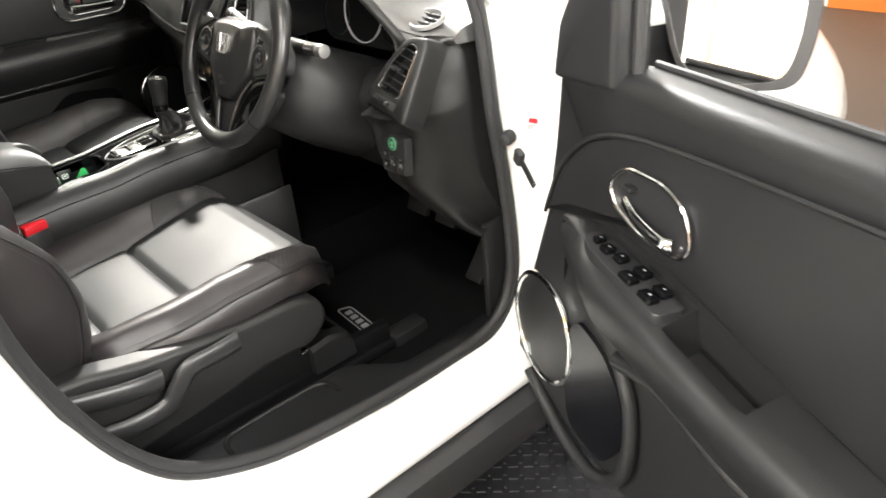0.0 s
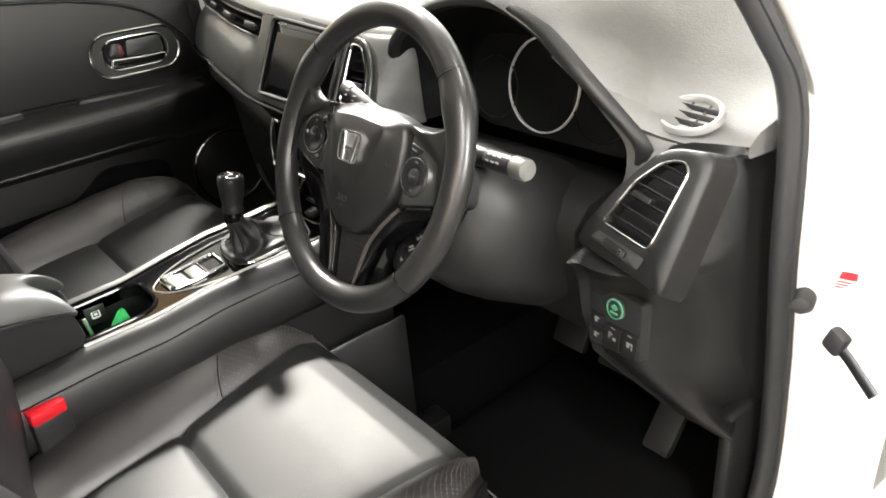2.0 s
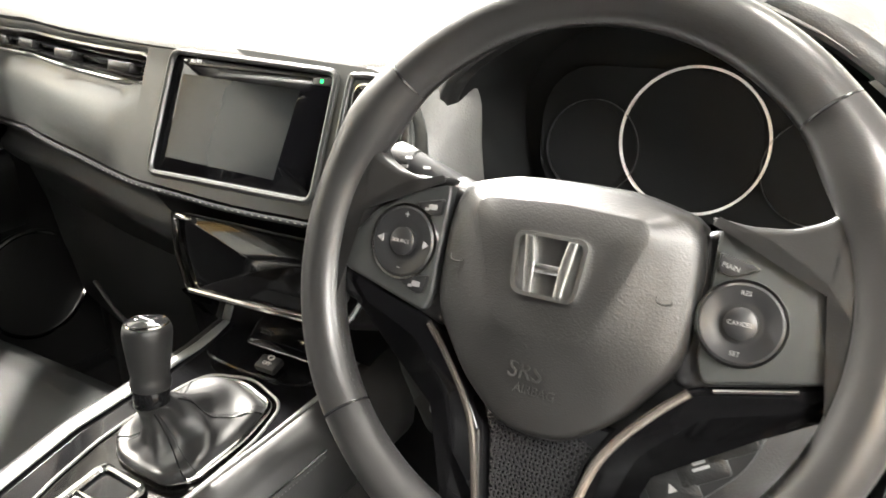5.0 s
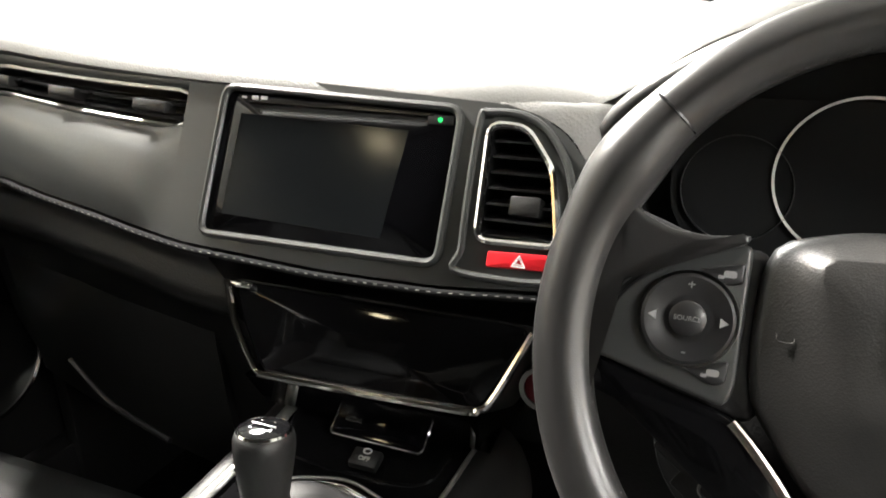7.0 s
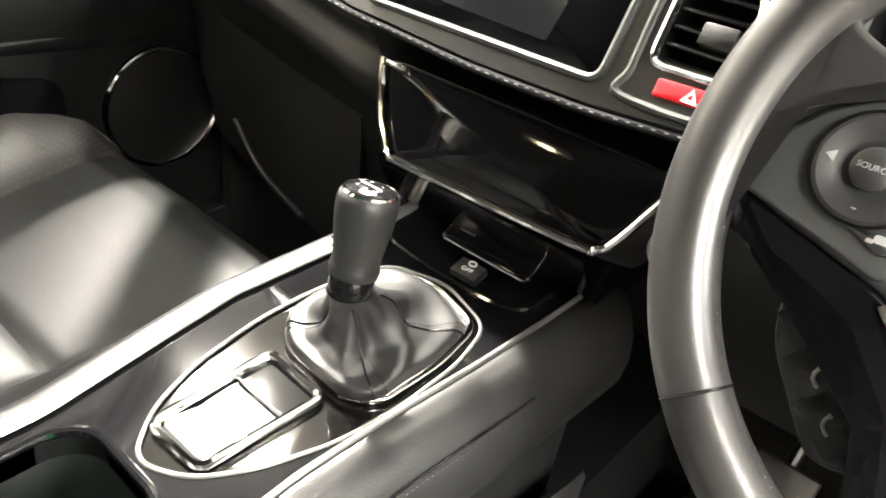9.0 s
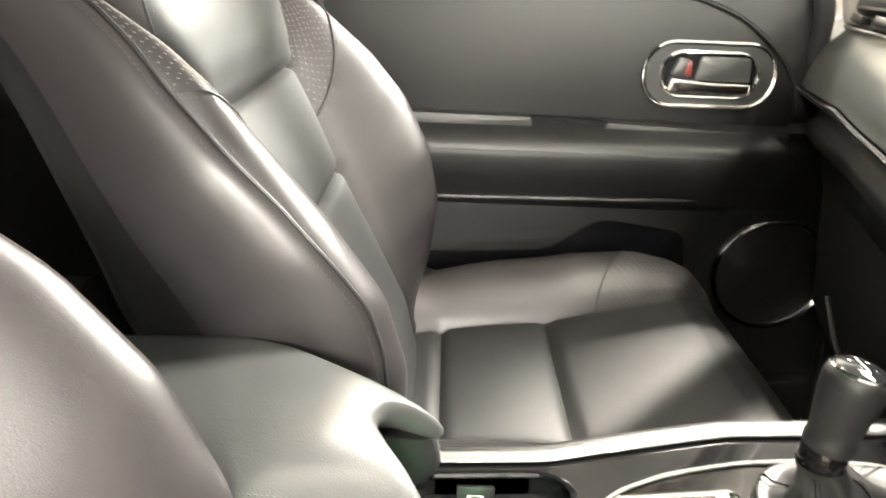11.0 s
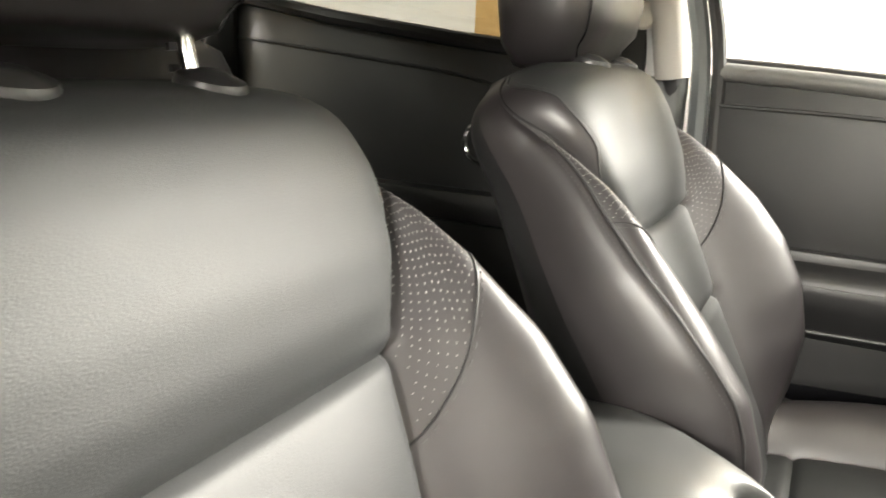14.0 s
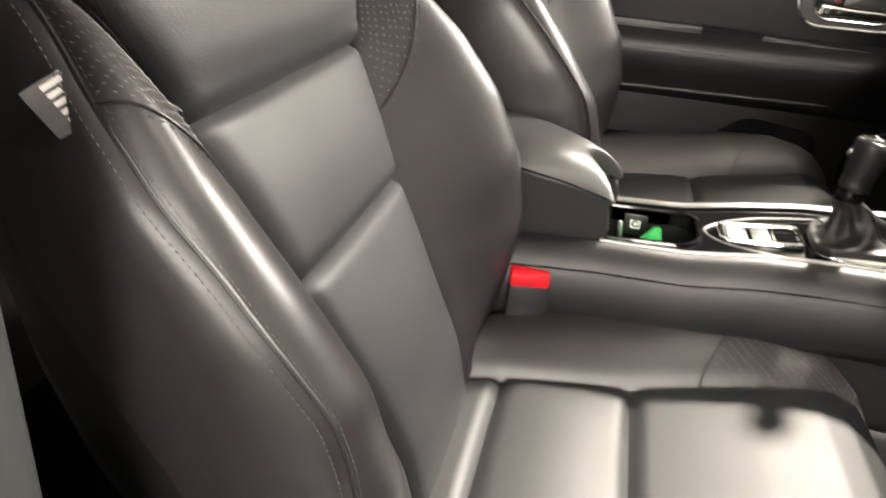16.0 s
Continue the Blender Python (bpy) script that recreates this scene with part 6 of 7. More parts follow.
# lacquered top with openings for the gear gate, the brake switch recess and the cup well
GATE = [(-0.020, -0.030), (-0.022, 0.030), (-0.012, 0.063), (0.030, 0.075), (0.082, 0.061), (0.091, 0.010), (0.090, -0.045), (0.074, -0.059), (0.008, -0.056)]
gate_loop = round_poly(GATE, 0.014, 6)
well_loop = rrect(0.108, 0.135, 0.030, 6, 0.022, -0.250)
recess_loop = round_poly([(0.006, -0.158), (0.056, -0.156), (0.062, -0.070), (0.006, -0.068)], 0.008, 5)
leaf_loop = round_poly([(0.022, -0.180), (-0.006, -0.150), (-0.022, -0.105), (-0.031, -0.050), (-0.033, 0.0), (-0.028, 0.046), (-0.016, 0.072), (0.032, 0.086), (0.088, 0.068), (0.099, 0.020), (0.101, -0.035), (0.096, -0.085), (0.080, -0.130), (0.056, -0.164)], 0.016, 5)
edge = [(con(y)[0] + 0.003, y) for y in [-0.34 + 0.50 * k / 24 for k in range(25)]] + [(con(y)[1] - 0.003, y) for y in [0.16 - 0.50 * k / 24 for k in range(25)]]
bm = holed(edge, [leaf_loop, well_loop], -0.02, 0.0)
for v in bm.verts:
    v.co.z += con(v.co.y)[2]
part("top_panel", bm, PIANO, console, "gloss black lacquer top")


def follow(loop, up=0.0):
    return [Vector((x, y, con(y)[2] + up)) for x, y in loop]


bm = holed(leaf_loop, [gate_loop, recess_loop], -0.016, -0.0015)
for v in bm.verts:
    v.co.z += con(v.co.y)[2]
part("gate_plate", bm, GUNMETAL, console, "polished dark metal plate round the gear gate")
part("plate_edge", tube(follow(leaf_loop, 0.0003), 0.0016, 8, True), SATIN, console, "bright plate edge")
part("gate_ring", tube(follow(gate_loop, 0.002), 0.0040, 10, True, 0.8), CHROME, console, "chrome ring round the gaiter")
part("recess_ring", tube(follow(recess_loop, 0.002), 0.0036, 8, True), CHROME, console, "chrome switch surround")
part("well_rim", tube(follow(well_loop, 0.0), 0.0035, 8, True), PIANO, console)
part("cup_well", loft([follow(well_loop, -0.002), follow(well_loop, -0.075)], True, False), VOID, console, "deep dark cup well")
part("well_floor", slab(well_loop, 0.675, 0.685, 0), VOID, console)
part("recess_tray", loft([follow(recess_loop, 0.0), [Vector((x * 0.94 + 0.002, -0.112 + (y + 0.112) * 0.94, con(y)[2] - 0.014)) for x, y in recess_loop]], True, True), PIANO, console)
brk = part("brake_switch", box(0.043, 0.030, 0.012, (0.032, -0.139, con(-0.139)[2] - 0.003), (-9, 0, 0), 0.004), SATIN, console, "satin grey parking brake switch")
part("switch_mark", slab(ellipse(0.0048, 0.0048, 20), 0, 0.0006, 0, pose(0.032, -0.139, con(-0.139)[2] + 0.0032, -9, 0, 0)), WHITE, brk)
part("hold_switch", box(0.044, 0.022, 0.010, (0.033, -0.111, con(-0.111)[2] - 0.004), (8, 0, 0), 0.003), SATIN, console, "satin grey hold switch")
part("switch_bar", box(0.046, 0.0022, 0.004, (0.034, -0.0985, con(-0.0985)[2] + 0.001), (0, 0, 0), 0.0008), CHROME, console)

# gear lever
gear = thing("gear_lever", "black leather gear knob on a creased leather gaiter", "gear lever")
KM = pose(0.042, -0.025, 0.897, -8, 0, 0)
part("knob_grip", lathe([(0.0130, -0.056), (0.0162, -0.055), (0.0170, -0.051), (0.0164, -0.0475), (0.0156, -0.045), (0.0163, -0.040), (0.0176, -0.030), (0.0192, -0.018), (0.0201, -0.008), (0.0200, -0.003), (0.0188, 0.0010), (0.0172, 0.0022)], 32, KM), LEATHER_SIDE, gear, "grained leather knob", 60)
cap = part("knob_cap", lathe([(0.0166, 0.0016), (0.0158, 0.0040), (0.011, 0.0056), (0.0, 0.0062)], 32, KM), PIANO, gear, "gloss black cap")
part("cap_ring", lathe([(0.0176, 0.0010), (0.0180, 0.0026), (0.0170, 0.0038), (0.0163, 0.0026)], 32, KM), CHROME, gear)
for word, x, y in (("1 3 5", -0.001, 0.0046), ("2 4 6 R", 0.001, -0.0046)):
    writing("shift_pattern", word, 0.0058, KM @ Matrix.Translation((x, y, 0.0056)), WHITE, cap, "white shift pattern", 0.0002)
part("shift_bar", box(0.018, 0.0007, 0.001, (0, 0, 0), (0, 0, 0)), WHITE, cap).matrix_world = KM @ Matrix.Translation((0, 0, 0.0060))
part("knob_collar", lathe([(0.0142, -0.072), (0.0150, -0.068), (0.0150, -0.057), (0.013, -0.053)], 24, KM), PIANO, gear, "gloss collar")
part("knob_stitches", join(*[tube([KM @ Vector((-0.0158 - 0.00035 * k, -0.0070, -0.041 + 0.0048 * k)), KM @ Vector((-0.0142 - 0.00040 * k, -0.0105, -0.039 + 0.0048 * k))], 0.0009, 4) for k in range(8)]), BLACK_AND_SHADE, gear)
# the gaiter: a puffed skirt inside the ring, then a creased neck up to the collar
topc = KM @ Vector((0, 0, -0.068))
base = follow(radial([(x - 0.038, y - 0.004) for x, y in gate_loop], 96), 0.0)
SKIRT = [(0.0, 1.0), (0.08, 1.0), (0.20, 0.93), (0.36, 0.72), (0.52, 0.50), (0.70, 0.33), (0.86, 0.24), (1.0, 0.20)]
LIFT = [(0.0, -0.006), (0.08, 0.004), (0.20, 0.013), (0.36, 0.015), (0.52, 0.022), (0.70, 0.038), (0.86, 0.052), (1.0, 0.060)]
rings = []
for i in range(33):
    f = i / 32
    w, up = fair(SKIRT, f), fair(LIFT, f)
    ring = []
    for k in range(96):
        a = 2 * math.pi * k / 96
        px, py = base[k].x, base[k].y
        cx, cy = 0.038 + (topc.x - 0.038) * f, 0.004 + (topc.y - 0.004) * f
        r = Vector((px, py, 0)).length
        neck = 0.0155 / max(r, 1e-6)
        k_w = w + (neck - 0.20) * step(0.5, 1.0, f)
        z = con(py + cy)[2] * (1 - f) + (topc.z - 0.060) * f + up
        crease = math.sin(math.pi * f) ** 1.5
        # one deep roll runs round from the driver's side, with softer pleats elsewhere
        roll = math.exp(-((((a + 1.0 - 2.2 * f + math.pi) % (2 * math.pi)) - math.pi) / 0.30) ** 2) + 0.8 * math.exp(-((((a - 2.3 + 1.4 * f + math.pi) % (2 * math.pi)) - math.pi) / 0.35) ** 2)
        pleat = 0.0030 * math.sin(4 * a + 0.6) + 0.0016 * math.sin(7 * a - 6 * f)
        d = Vector((math.cos(a), math.sin(a), 0.5))
        v = Vector((cx + px * k_w, cy + py * k_w, z)) + d * crease * (0.0085 * roll + pleat)
        ring.append(v)
    rings.append(ring)
part("gaiter", loft(rings, True, False), LEATHER_SIDE, gear, "creased leather gaiter", 70)
for k in (12, 36, 60, 84):
    line = smooth_line([rings[i][k] + Vector((0, 0, 0.0006)) for i in range(1, 31, 2)], 3)
    part("gaiter_seam", tube(line, 0.0007, 5), BLACK_AND_SHADE, gear)
    part("gaiter_stitching", dashes(smooth_line([rings[i][k + 2] + Vector((0, 0, 0.0007)) for i in range(2, 30, 2)], 5), 0.0005), BLACK_AND_SHADE, gear)

# climate panel with chrome surround
TRM = facing((0.035, 0.118, 0.885), (0, -1, 0.55))
tray_loop = round_poly([(-0.092, -0.036), (0.104, -0.031), (0.136, 0.040), (-0.146, 0.040)], 0.014, 5)
climate = thing("climate_panel", "gloss black touch climate panel with chrome surround", "control panel")
part("panel_glass", slab(tray_loop, -0.02, 0.0, 0.002, TRM), PIANO, climate, "gloss black glass")
u = [(-0.146, 0.038), (-0.126, 0.0), (-0.104, -0.026), (-0.094, -0.035), (-0.084, -0.036), (0.0, -0.034), (0.092, -0.031), (0.106, -0.027), (0.116, -0.016), (0.138, 0.036)]
part("chrome_surround", tube(smooth_line([TRM @ Vector((x, y, 0.002)) for x, y in u], 6), 0.0032, 8), CHROME, climate, "bright chrome strip")
part("latch", box(0.022, 0.006, 0.007, (0, 0, 0), bevel=0.002), CHROME, climate, "small chrome latch").matrix_world = TRM @ pose(-0.128, 0.036, 0.003)
part("stack_body", loft([[TRM @ Vector((x * f + 0, y * f2, z)) for x, y in tray_loop] for f, f2, z in ((1.02, 1.04, -0.006), (1.04, 1.06, -0.03), (1.0, 1.02, -0.10))]), PLASTIC, console, "dark stack surround")
part("console_front", loft([[(-0.075, y, z), (-0.075, y + 0.12, z), (0.135, y + 0.12, z), (0.135, y, z)] for y, z in ((0.155, 0.785), (0.125, 0.81), (0.100, 0.850))]), PIANO, console)
APM = facing((0.042, 0.128, 0.803), (0, -0.55, 0.84))
air = part("airbag_indicator", slab(rrect(0.088, 0.026, 0.005), -0.003, 0.006, 0.002, APM), GLOSS_DARK, console, "unlit passenger airbag indicator")
part("indicator_edge", tube([APM @ Vector((x, y, 0.005)) for x, y in rrect(0.088, 0.026, 0.005)], 0.0012, 6, True), CHROME, air)
writing("airbag_print", "PASSENGER\nAIRBAG", 0.0045, APM @ pose(-0.026, 0.004, 0.0062), material("faint_print", (0.12, 0.12, 0.12), 0.5, spread=0.05, bump=0.0), air, "faint lettering", 0.0001)
stop = part("idle_stop_button", box(0.026, 0.018, 0.008, (0.040, 0.102, 0.791), (18, 0, 0), 0.002), PLASTIC, console, "grey idle stop button")
writing("button_print", "OFF", 0.006, pose(0.040, 0.0985, 0.7945, 18, 0, 0), WHITE, stop, "white lettering", 0.0002)
part("button_mark", band(ellipse(0.004, 0.003, 20), ellipse(0.003, 0.002, 20), 0, 0.0008, pose(0.040, 0.106, 0.7965, 18, 0, 0)), WHITE, stop)
line = smooth_line([(-0.045, 0.135, 0.802), (-0.040, 0.095, 0.790), (-0.01, 0.085, 0.7885), (0.06, 0.083, 0.7890), (0.10, 0.090, 0.792), (0.108, 0.12, 0.798)], 8)
part("tray_lip", tube(line, 0.0022, 6), PIANO, console)

# armrest lid with the curled front
arm = thing("armrest", "grey-black padded armrest with a hooked front edge", "armrest")
ARM_TOP = [(-0.66, 0.842), (-0.56, 0.848), (-0.45, 0.850), (-0.40, 0.848), (-0.36, 0.842), (-0.33, 0.835), (-0.305, 0.824), (-0.288, 0.810), (-0.278, 0.797)]
NOTCH = [(-0.045, -0.294), (-0.038, -0.282), (-0.030, -0.279), (-0.022, -0.284), (-0.016, -0.302), (-0.006, -0.322), (0.006, -0.330), (0.020, -0.330), (0.038, -0.318), (0.056, -0.300), (0.070, -0.289), (0.085, -0.285)]


ARM_SEAM = [(-0.66, 0.812), (-0.45, 0.830), (-0.40, 0.826), (-0.34, 0.812), (-0.29, 0.797), (-0.27, 0.790)]


def arm_half(y):
    front = step(-0.45, -0.29, y)
    return 0.090 - 0.034 * front, 0.006 + 0.015 * front


rings, base_rings = [], []
half, mid = arm_half(-0.30)
for k in range(65):
    f = math.sin(math.pi / 2 * (-1 + 2 * k / 64))
    yf = sum(lerp(NOTCH, mid + half * f + d) for d in (-0.005, -0.0025, 0, 0.0025, 0.005)) / 5
    cut = [(-0.66, 0.79, 1)] + [(-0.66 + (yf - 0.007 + 0.66) * j / 30, 0.0, 0) for j in range(31)] + [(yf - 0.003, -0.002, 0), (yf, -0.007, 0), (yf, -0.014, 0), (yf - 0.003, -0.022, 0), (yf - 0.008, -0.027, 0), (yf - 0.030, -0.029, 0)]
    ring = []
    for y, z, fixed in cut:
        h, m_ = arm_half(y)
        if not fixed:
            top, seam = fair(ARM_TOP, y), fair(ARM_SEAM, y)
            z = top - (top - seam) * abs(f) ** (3.2 if f > 0 else 9) + z * (1 - 0.75 * abs(f) ** 6)
        ring.append((m_ + h * f, y - 0.004 * abs(f) ** 6, z))
    rings.append(ring)
    yb = yf - 0.005
    ring = []
    for y, z in [(-0.66, 0.735)] + [(-0.66 + (yb + 0.66) * j / 20, None) for j in range(21)] + [(yb + 0.004, 0.772), (yb + 0.005, 0.760), (yb + 0.001, 0.748), (yb - 0.010, 0.738)]:
        h, m_ = arm_half(y)
        bulge = 0.007 if z is None else 0.008
        ring.append((m_ + (h + bulge) * f, y - 0.006 * abs(f) ** 6, fair(ARM_SEAM, y) - 0.010 * (1 - abs(f) ** 8) - 0.003 if z is None else z))
    base_rings.append(ring)
part("lid", loft(rings, flat_caps=True), ARM_PAD, arm, "padded grey vinyl lid with a finger notch", 60)
part("lid_base", loft(base_rings, flat_caps=True), LEATHER_SIDE, arm, "dark padded lower half", 60)
for f in (-1, 1):
    line = [Vector((arm_half(y)[1] + f * (arm_half(y)[0] + 0.0008), y - 0.004, fair(ARM_SEAM, y) + 0.004)) for y in [-0.64 + 0.345 * j / 24 for j in range(25)]]
    part("lid_seam", dashes(smooth_line(line, 8), 0.0008), STITCH, arm, "row of grey stitches")
    part("lid_join", tube(smooth_line([p - Vector((0, 0, 0.005)) for p in line], 3), 0.0012, 5), BLACK_AND_SHADE, arm)
box_rings = [[(x, y, z) for x, y in rrect(0.165, 0.36, 0.03, 5, 0.012, -0.475)] for z in (0.55, 0.66, 0.735)]
part("bin", loft(box_rings), PLASTIC, arm, "dark storage bin")

cloth = thing("cleaning_cloth", "small crumpled bright green cloth in the cup well", "cloth")
rings = []
for i in range(9):
    f = i / 8
    c = Vector((0.052 + 0.010 * math.sin(3 * f), -0.272 + 0.038 * f, 0.690 + 0.068 * f ** 1.2))
    wd = 0.022 * (1 - f) ** 0.5 + 0.005
    rings.append([c + Vector((wd * math.cos(a) * 0.55, wd * 0.8 * math.sin(a) + 0.003 * math.sin(3 * a + 5 * f), 0.006 * math.sin(2 * a + 4 * f))) for a in [2 * math.pi * k / 14 for k in range(14)]])
part("cloth_fold", loft(rings), GREEN, cloth, "", 50)
usb = thing("power_socket", "small socket cover with a white mark in the cup well", "socket")
part("cover", box(0.004, 0.030, 0.030, (-0.027, -0.255, 0.728), bevel=0.0015), PLASTIC_SMOOTH, usb)
part("socket_mark", band(rrect(0.013, 0.012, 0.002), rrect(0.009, 0.008, 0.001), 0, 0.0012, facing((-0.0250, -0.255, 0.730), (1, 0, 0.25))), WHITE, usb, "white printed mark")
part("mark_core", slab(rrect(0.005, 0.004, 0.001), 0, 0.0010, 0, facing((-0.0250, -0.255, 0.730), (1, 0, 0.25))), WHITE, usb)
part("divider", box(0.004, 0.006, 0.055, (-0.006, -0.272, 0.712), (8, 0, 0), 0.0015), SATIN, usb, "thin bright divider")

# ---- driver's door, standing open ----
HINGE = Vector((0.83, 0.234, 0))
U, NRM = Vector((0.951, -0.309, 0)), Vector((-0.309, -0.951, 0))
DM = Matrix((U, Vector((0, 0, 1)), NRM)).transposed().to_4x4()      # local: along the door, up, towards the cabin
DM.translation = HINGE


def dp(u, z, n=0.0):
    return DM @ Vector((u, z, n))


door = thing("front_door", "open driver's door with black trim and power window switches", "car door", "front doors")
skin = [(0.06, 0.30), (0.0, 0.40), (0.02, 0.60), (0.09, 0.78), (0.13, 0.96), (0.30, 0.985), (0.70, 0.99), (1.04, 1.01), (1.06, 0.90), (1.02, 0.60), (0.92, 0.40), (0.80, 0.32)]
part("outer_skin", slab(skin, -0.16, -0.07, 0.004, DM), PAINT, door, "white painted outer skin")
panel = [(0.0, 0.42), (0.005, 0.50), (0.055, 0.62), (0.115, 0.775), (0.14, 0.90), (0.155, 1.005), (0.17, 1.025), (0.30, 1.035), (0.70, 1.038), (1.02, 1.048), (1.03, 0.88), (0.98, 0.60), (0.88, 0.40), (0.70, 0.34), (0.45, 0.32), (0.22, 0.33), (0.10, 0.37)]
part("door_trim", slab(panel, -0.07, -0.012, 0.026, DM, 6), PLASTIC, door, "dark moulded door trim", 60)
# the padded upper field and its arched seam
arch = [(0.138, 0.780), (0.150, 0.808), (0.185, 0.875), (0.25, 0.935), (0.33, 0.966), (0.45, 0.980), (0.58, 0.987), (0.72, 0.993), (0.90, 1.0), (1.02, 1.005)]
field = arch + [(1.02, 0.80), (0.75, 0.745), (0.50, 0.80), (0.40, 0.82), (0.30, 0.835), (0.20, 0.812)]
part("padded_field", slab(field, -0.02, -0.004, 0.006, DM, 3), LEATHER_SIDE, door, "padded black vinyl field", 60)
part("arch_seam", tube(smooth_line([dp(u, z, -0.003) for u, z in arch], 5), 0.004, 6), LEATHER_SIDE, door)
part("glass_seal", tube([dp(0.30, 1.038, -0.074), dp(0.70, 1.041, -0.074), dp(1.03, 1.051, -0.074)], 0.0055, 8), RUBBER, door, "black glass seal")
# armrest with switches and pull cup
rings = []
for k in range(83):
    u = 0.20 + 0.82 * k / 82
    z = lerp([(0.20, 0.792), (0.30, 0.806), (0.46, 0.780), (0.60, 0.752), (0.75, 0.738), (1.02, 0.735)], u)
    d = 0.058 * step(0.19, 0.36, u) + 0.006
    dip = 0.055 * step(0.486, 0.490, u) * step(0.622, 0.600, u)       # pull cup, open to the top
    slope = 0.6 * d * step(0.486, 0.50, u) * step(0.62, 0.60, u)
    rings.append([dp(u, z + 0.012 - dip, -0.02), dp(u, z + 0.009 - dip, 0.004), dp(u, z + 0.006 - dip, d * 0.5), dp(u, z + 0.004 - dip * 0.96, d * 0.62), dp(u, z + 0.003 - dip * 0.06, d * 0.66), dp(u, z, d - 0.010), dp(u, z - 0.008, d), dp(u, z - 0.030, d + 0.002), dp(u, z - 0.085, d - 0.012), dp(u, z - 0.11, d * 0.4), dp(u, z - 0.12, -0.02)])
part("armrest", loft(rings), PLASTIC, door, "dark moulded armrest with a pull cup", 50)
AN = facing(dp(0.385, 0.800, 0.022), Vector((0, 0, 1)) * 0.97 + NRM * 0.22 - U * 0.16, NRM * -1)
AN = Matrix((U * 0.985 + Vector((0, 0, -0.17)), (NRM * -1), Vector((0, 0, 1)))).transposed().to_4x4()
AN.translation = dp(0.385, 0.806, 0.022)
part("switch_plate", slab(round_poly([(-0.085, -0.012), (-0.06, -0.024), (0.09, -0.026), (0.095, 0.018), (-0.06, 0.018), (-0.085, 0.008)], 0.012), -0.012, 0.0035, 0.002, AN), PLASTIC_SMOOTH, door, "gloss black switch plate")
for x, y, w in ((0.020, -0.014, 0.026), (0.020, 0.008, 0.024), (0.060, -0.014, 0.026), (0.060, 0.008, 0.024), (-0.016, 0.000, 0.018), (-0.040, -0.004, 0.018), (-0.062, -0.002, 0.012)):
    k = part("window_switch", box(w, 0.018, 0.010, (0, 0, 0), bevel=0.003), PIANO, door)
    k.matrix_world = AN @ pose(x, y, 0.006, -8, 0, 0)
    mk = part("switch_mark", box(0.004, 0.0026, 0.0006), PRINT, door)
    mk.matrix_world = AN @ pose(x, y, 0.006, -8, 0, 0) @ pose(0.002, 0.0, 0.0052)
# inner handle in a chrome oval
hl = round_poly([(0.309, 0.897), (0.344, 0.930), (0.420, 0.932), (0.458, 0.912), (0.470, 0.868), (0.448, 0.845), (0.372, 0.847), (0.322, 0.868)], 0.03, 6)
part("handle_ring", tube([dp(u, z, 0.0) for u, z in hl], 0.0036, 8, True, 0.9), CHROME, door, "chrome oval handle surround")
part("handle_bowl", slab(hl, -0.02, -0.0025, 0, DM), PLASTIC_SMOOTH, door)
part("inner_handle", tube(smooth_line([dp(0.345, 0.882, 0.002), dp(0.38, 0.872, 0.010), dp(0.43, 0.864, 0.012), dp(0.445, 0.864, 0.006)], 5), 0.010, 10, flat=0.5), CHROME, door, "polished door handle")
part("lock_knob", box(0.02, 0.016, 0.008, dp(0.355, 0.905, 0.003), (0, 0, -18), 0.003), PLASTIC, door)
# speaker and pocket
sp = [(0.118 + 0.090 * math.cos(a), 0.535 + 0.108 * math.sin(a)) for a in [2 * math.pi * k / 40 for k in range(40)]]
part("speaker_ring", tube([dp(u, z, -0.006) for u, z in sp], 0.0055, 8, True), CHROME, door, "bright speaker ring")
part("speaker_grille", slab(sp, -0.02, -0.006, 0.002, DM), PLASTIC, door, "fine black speaker grille")
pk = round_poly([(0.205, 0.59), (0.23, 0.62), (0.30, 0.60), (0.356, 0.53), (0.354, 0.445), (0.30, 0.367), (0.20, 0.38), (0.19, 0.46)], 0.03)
# flat sheet, no depth: its black paints the shade of an open pocket
part("pocket_shade", slab(pk, -0.02, -0.004, 0, DM), BLACK_AND_SHADE, door, "flat black sheet standing in for the map pocket's shade")
lip = smooth_line([dp(0.06, 0.40, -0.01), dp(0.18, 0.35, 0.0), dp(0.30, 0.345, 0.006), dp(0.375, 0.42, 0.006), dp(0.378, 0.54, 0.0), dp(0.34, 0.62, -0.004)], 6)
part("pocket_lip", tube(lip, 0.012, 10), PLASTIC, door, "moulded pocket lip", 70)
part("trim_ridge", tube(smooth_line([dp(0.34, 0.62, 0.0), dp(0.45, 0.64, 0.004), dp(0.62, 0.60, 0.004), dp(0.97, 0.56, 0.0)], 6), 0.014, 8), PLASTIC, door, "", 70)
# mirror corner and mirror
part("mirror_corner", slab(round_poly([(0.155, 1.0), (0.30, 1.012), (0.30, 1.20), (0.24, 1.19), (0.17, 1.08)], 0.012), -0.06, -0.006, 0.01, DM, 3), PLASTIC_SMOOTH, door, "black mirror corner trim")
part("front_sash", tube([dp(0.306, 1.01, -0.04), dp(0.306, 1.25, -0.04)], 0.008, 8), RUBBER, door)
MC = Vector((1.122, 0.43, 1.028))
MN = Vector((0.42, -0.90, 0.27))
mmir = facing(MC, MN)
mloop = round_poly([(-0.100, 0.055), (-0.085, 0.075), (0.075, 0.080), (0.092, 0.050), (0.090, -0.010), (0.076, -0.066), (-0.030, -0.080), (-0.072, -0.040)], 0.025, 6)
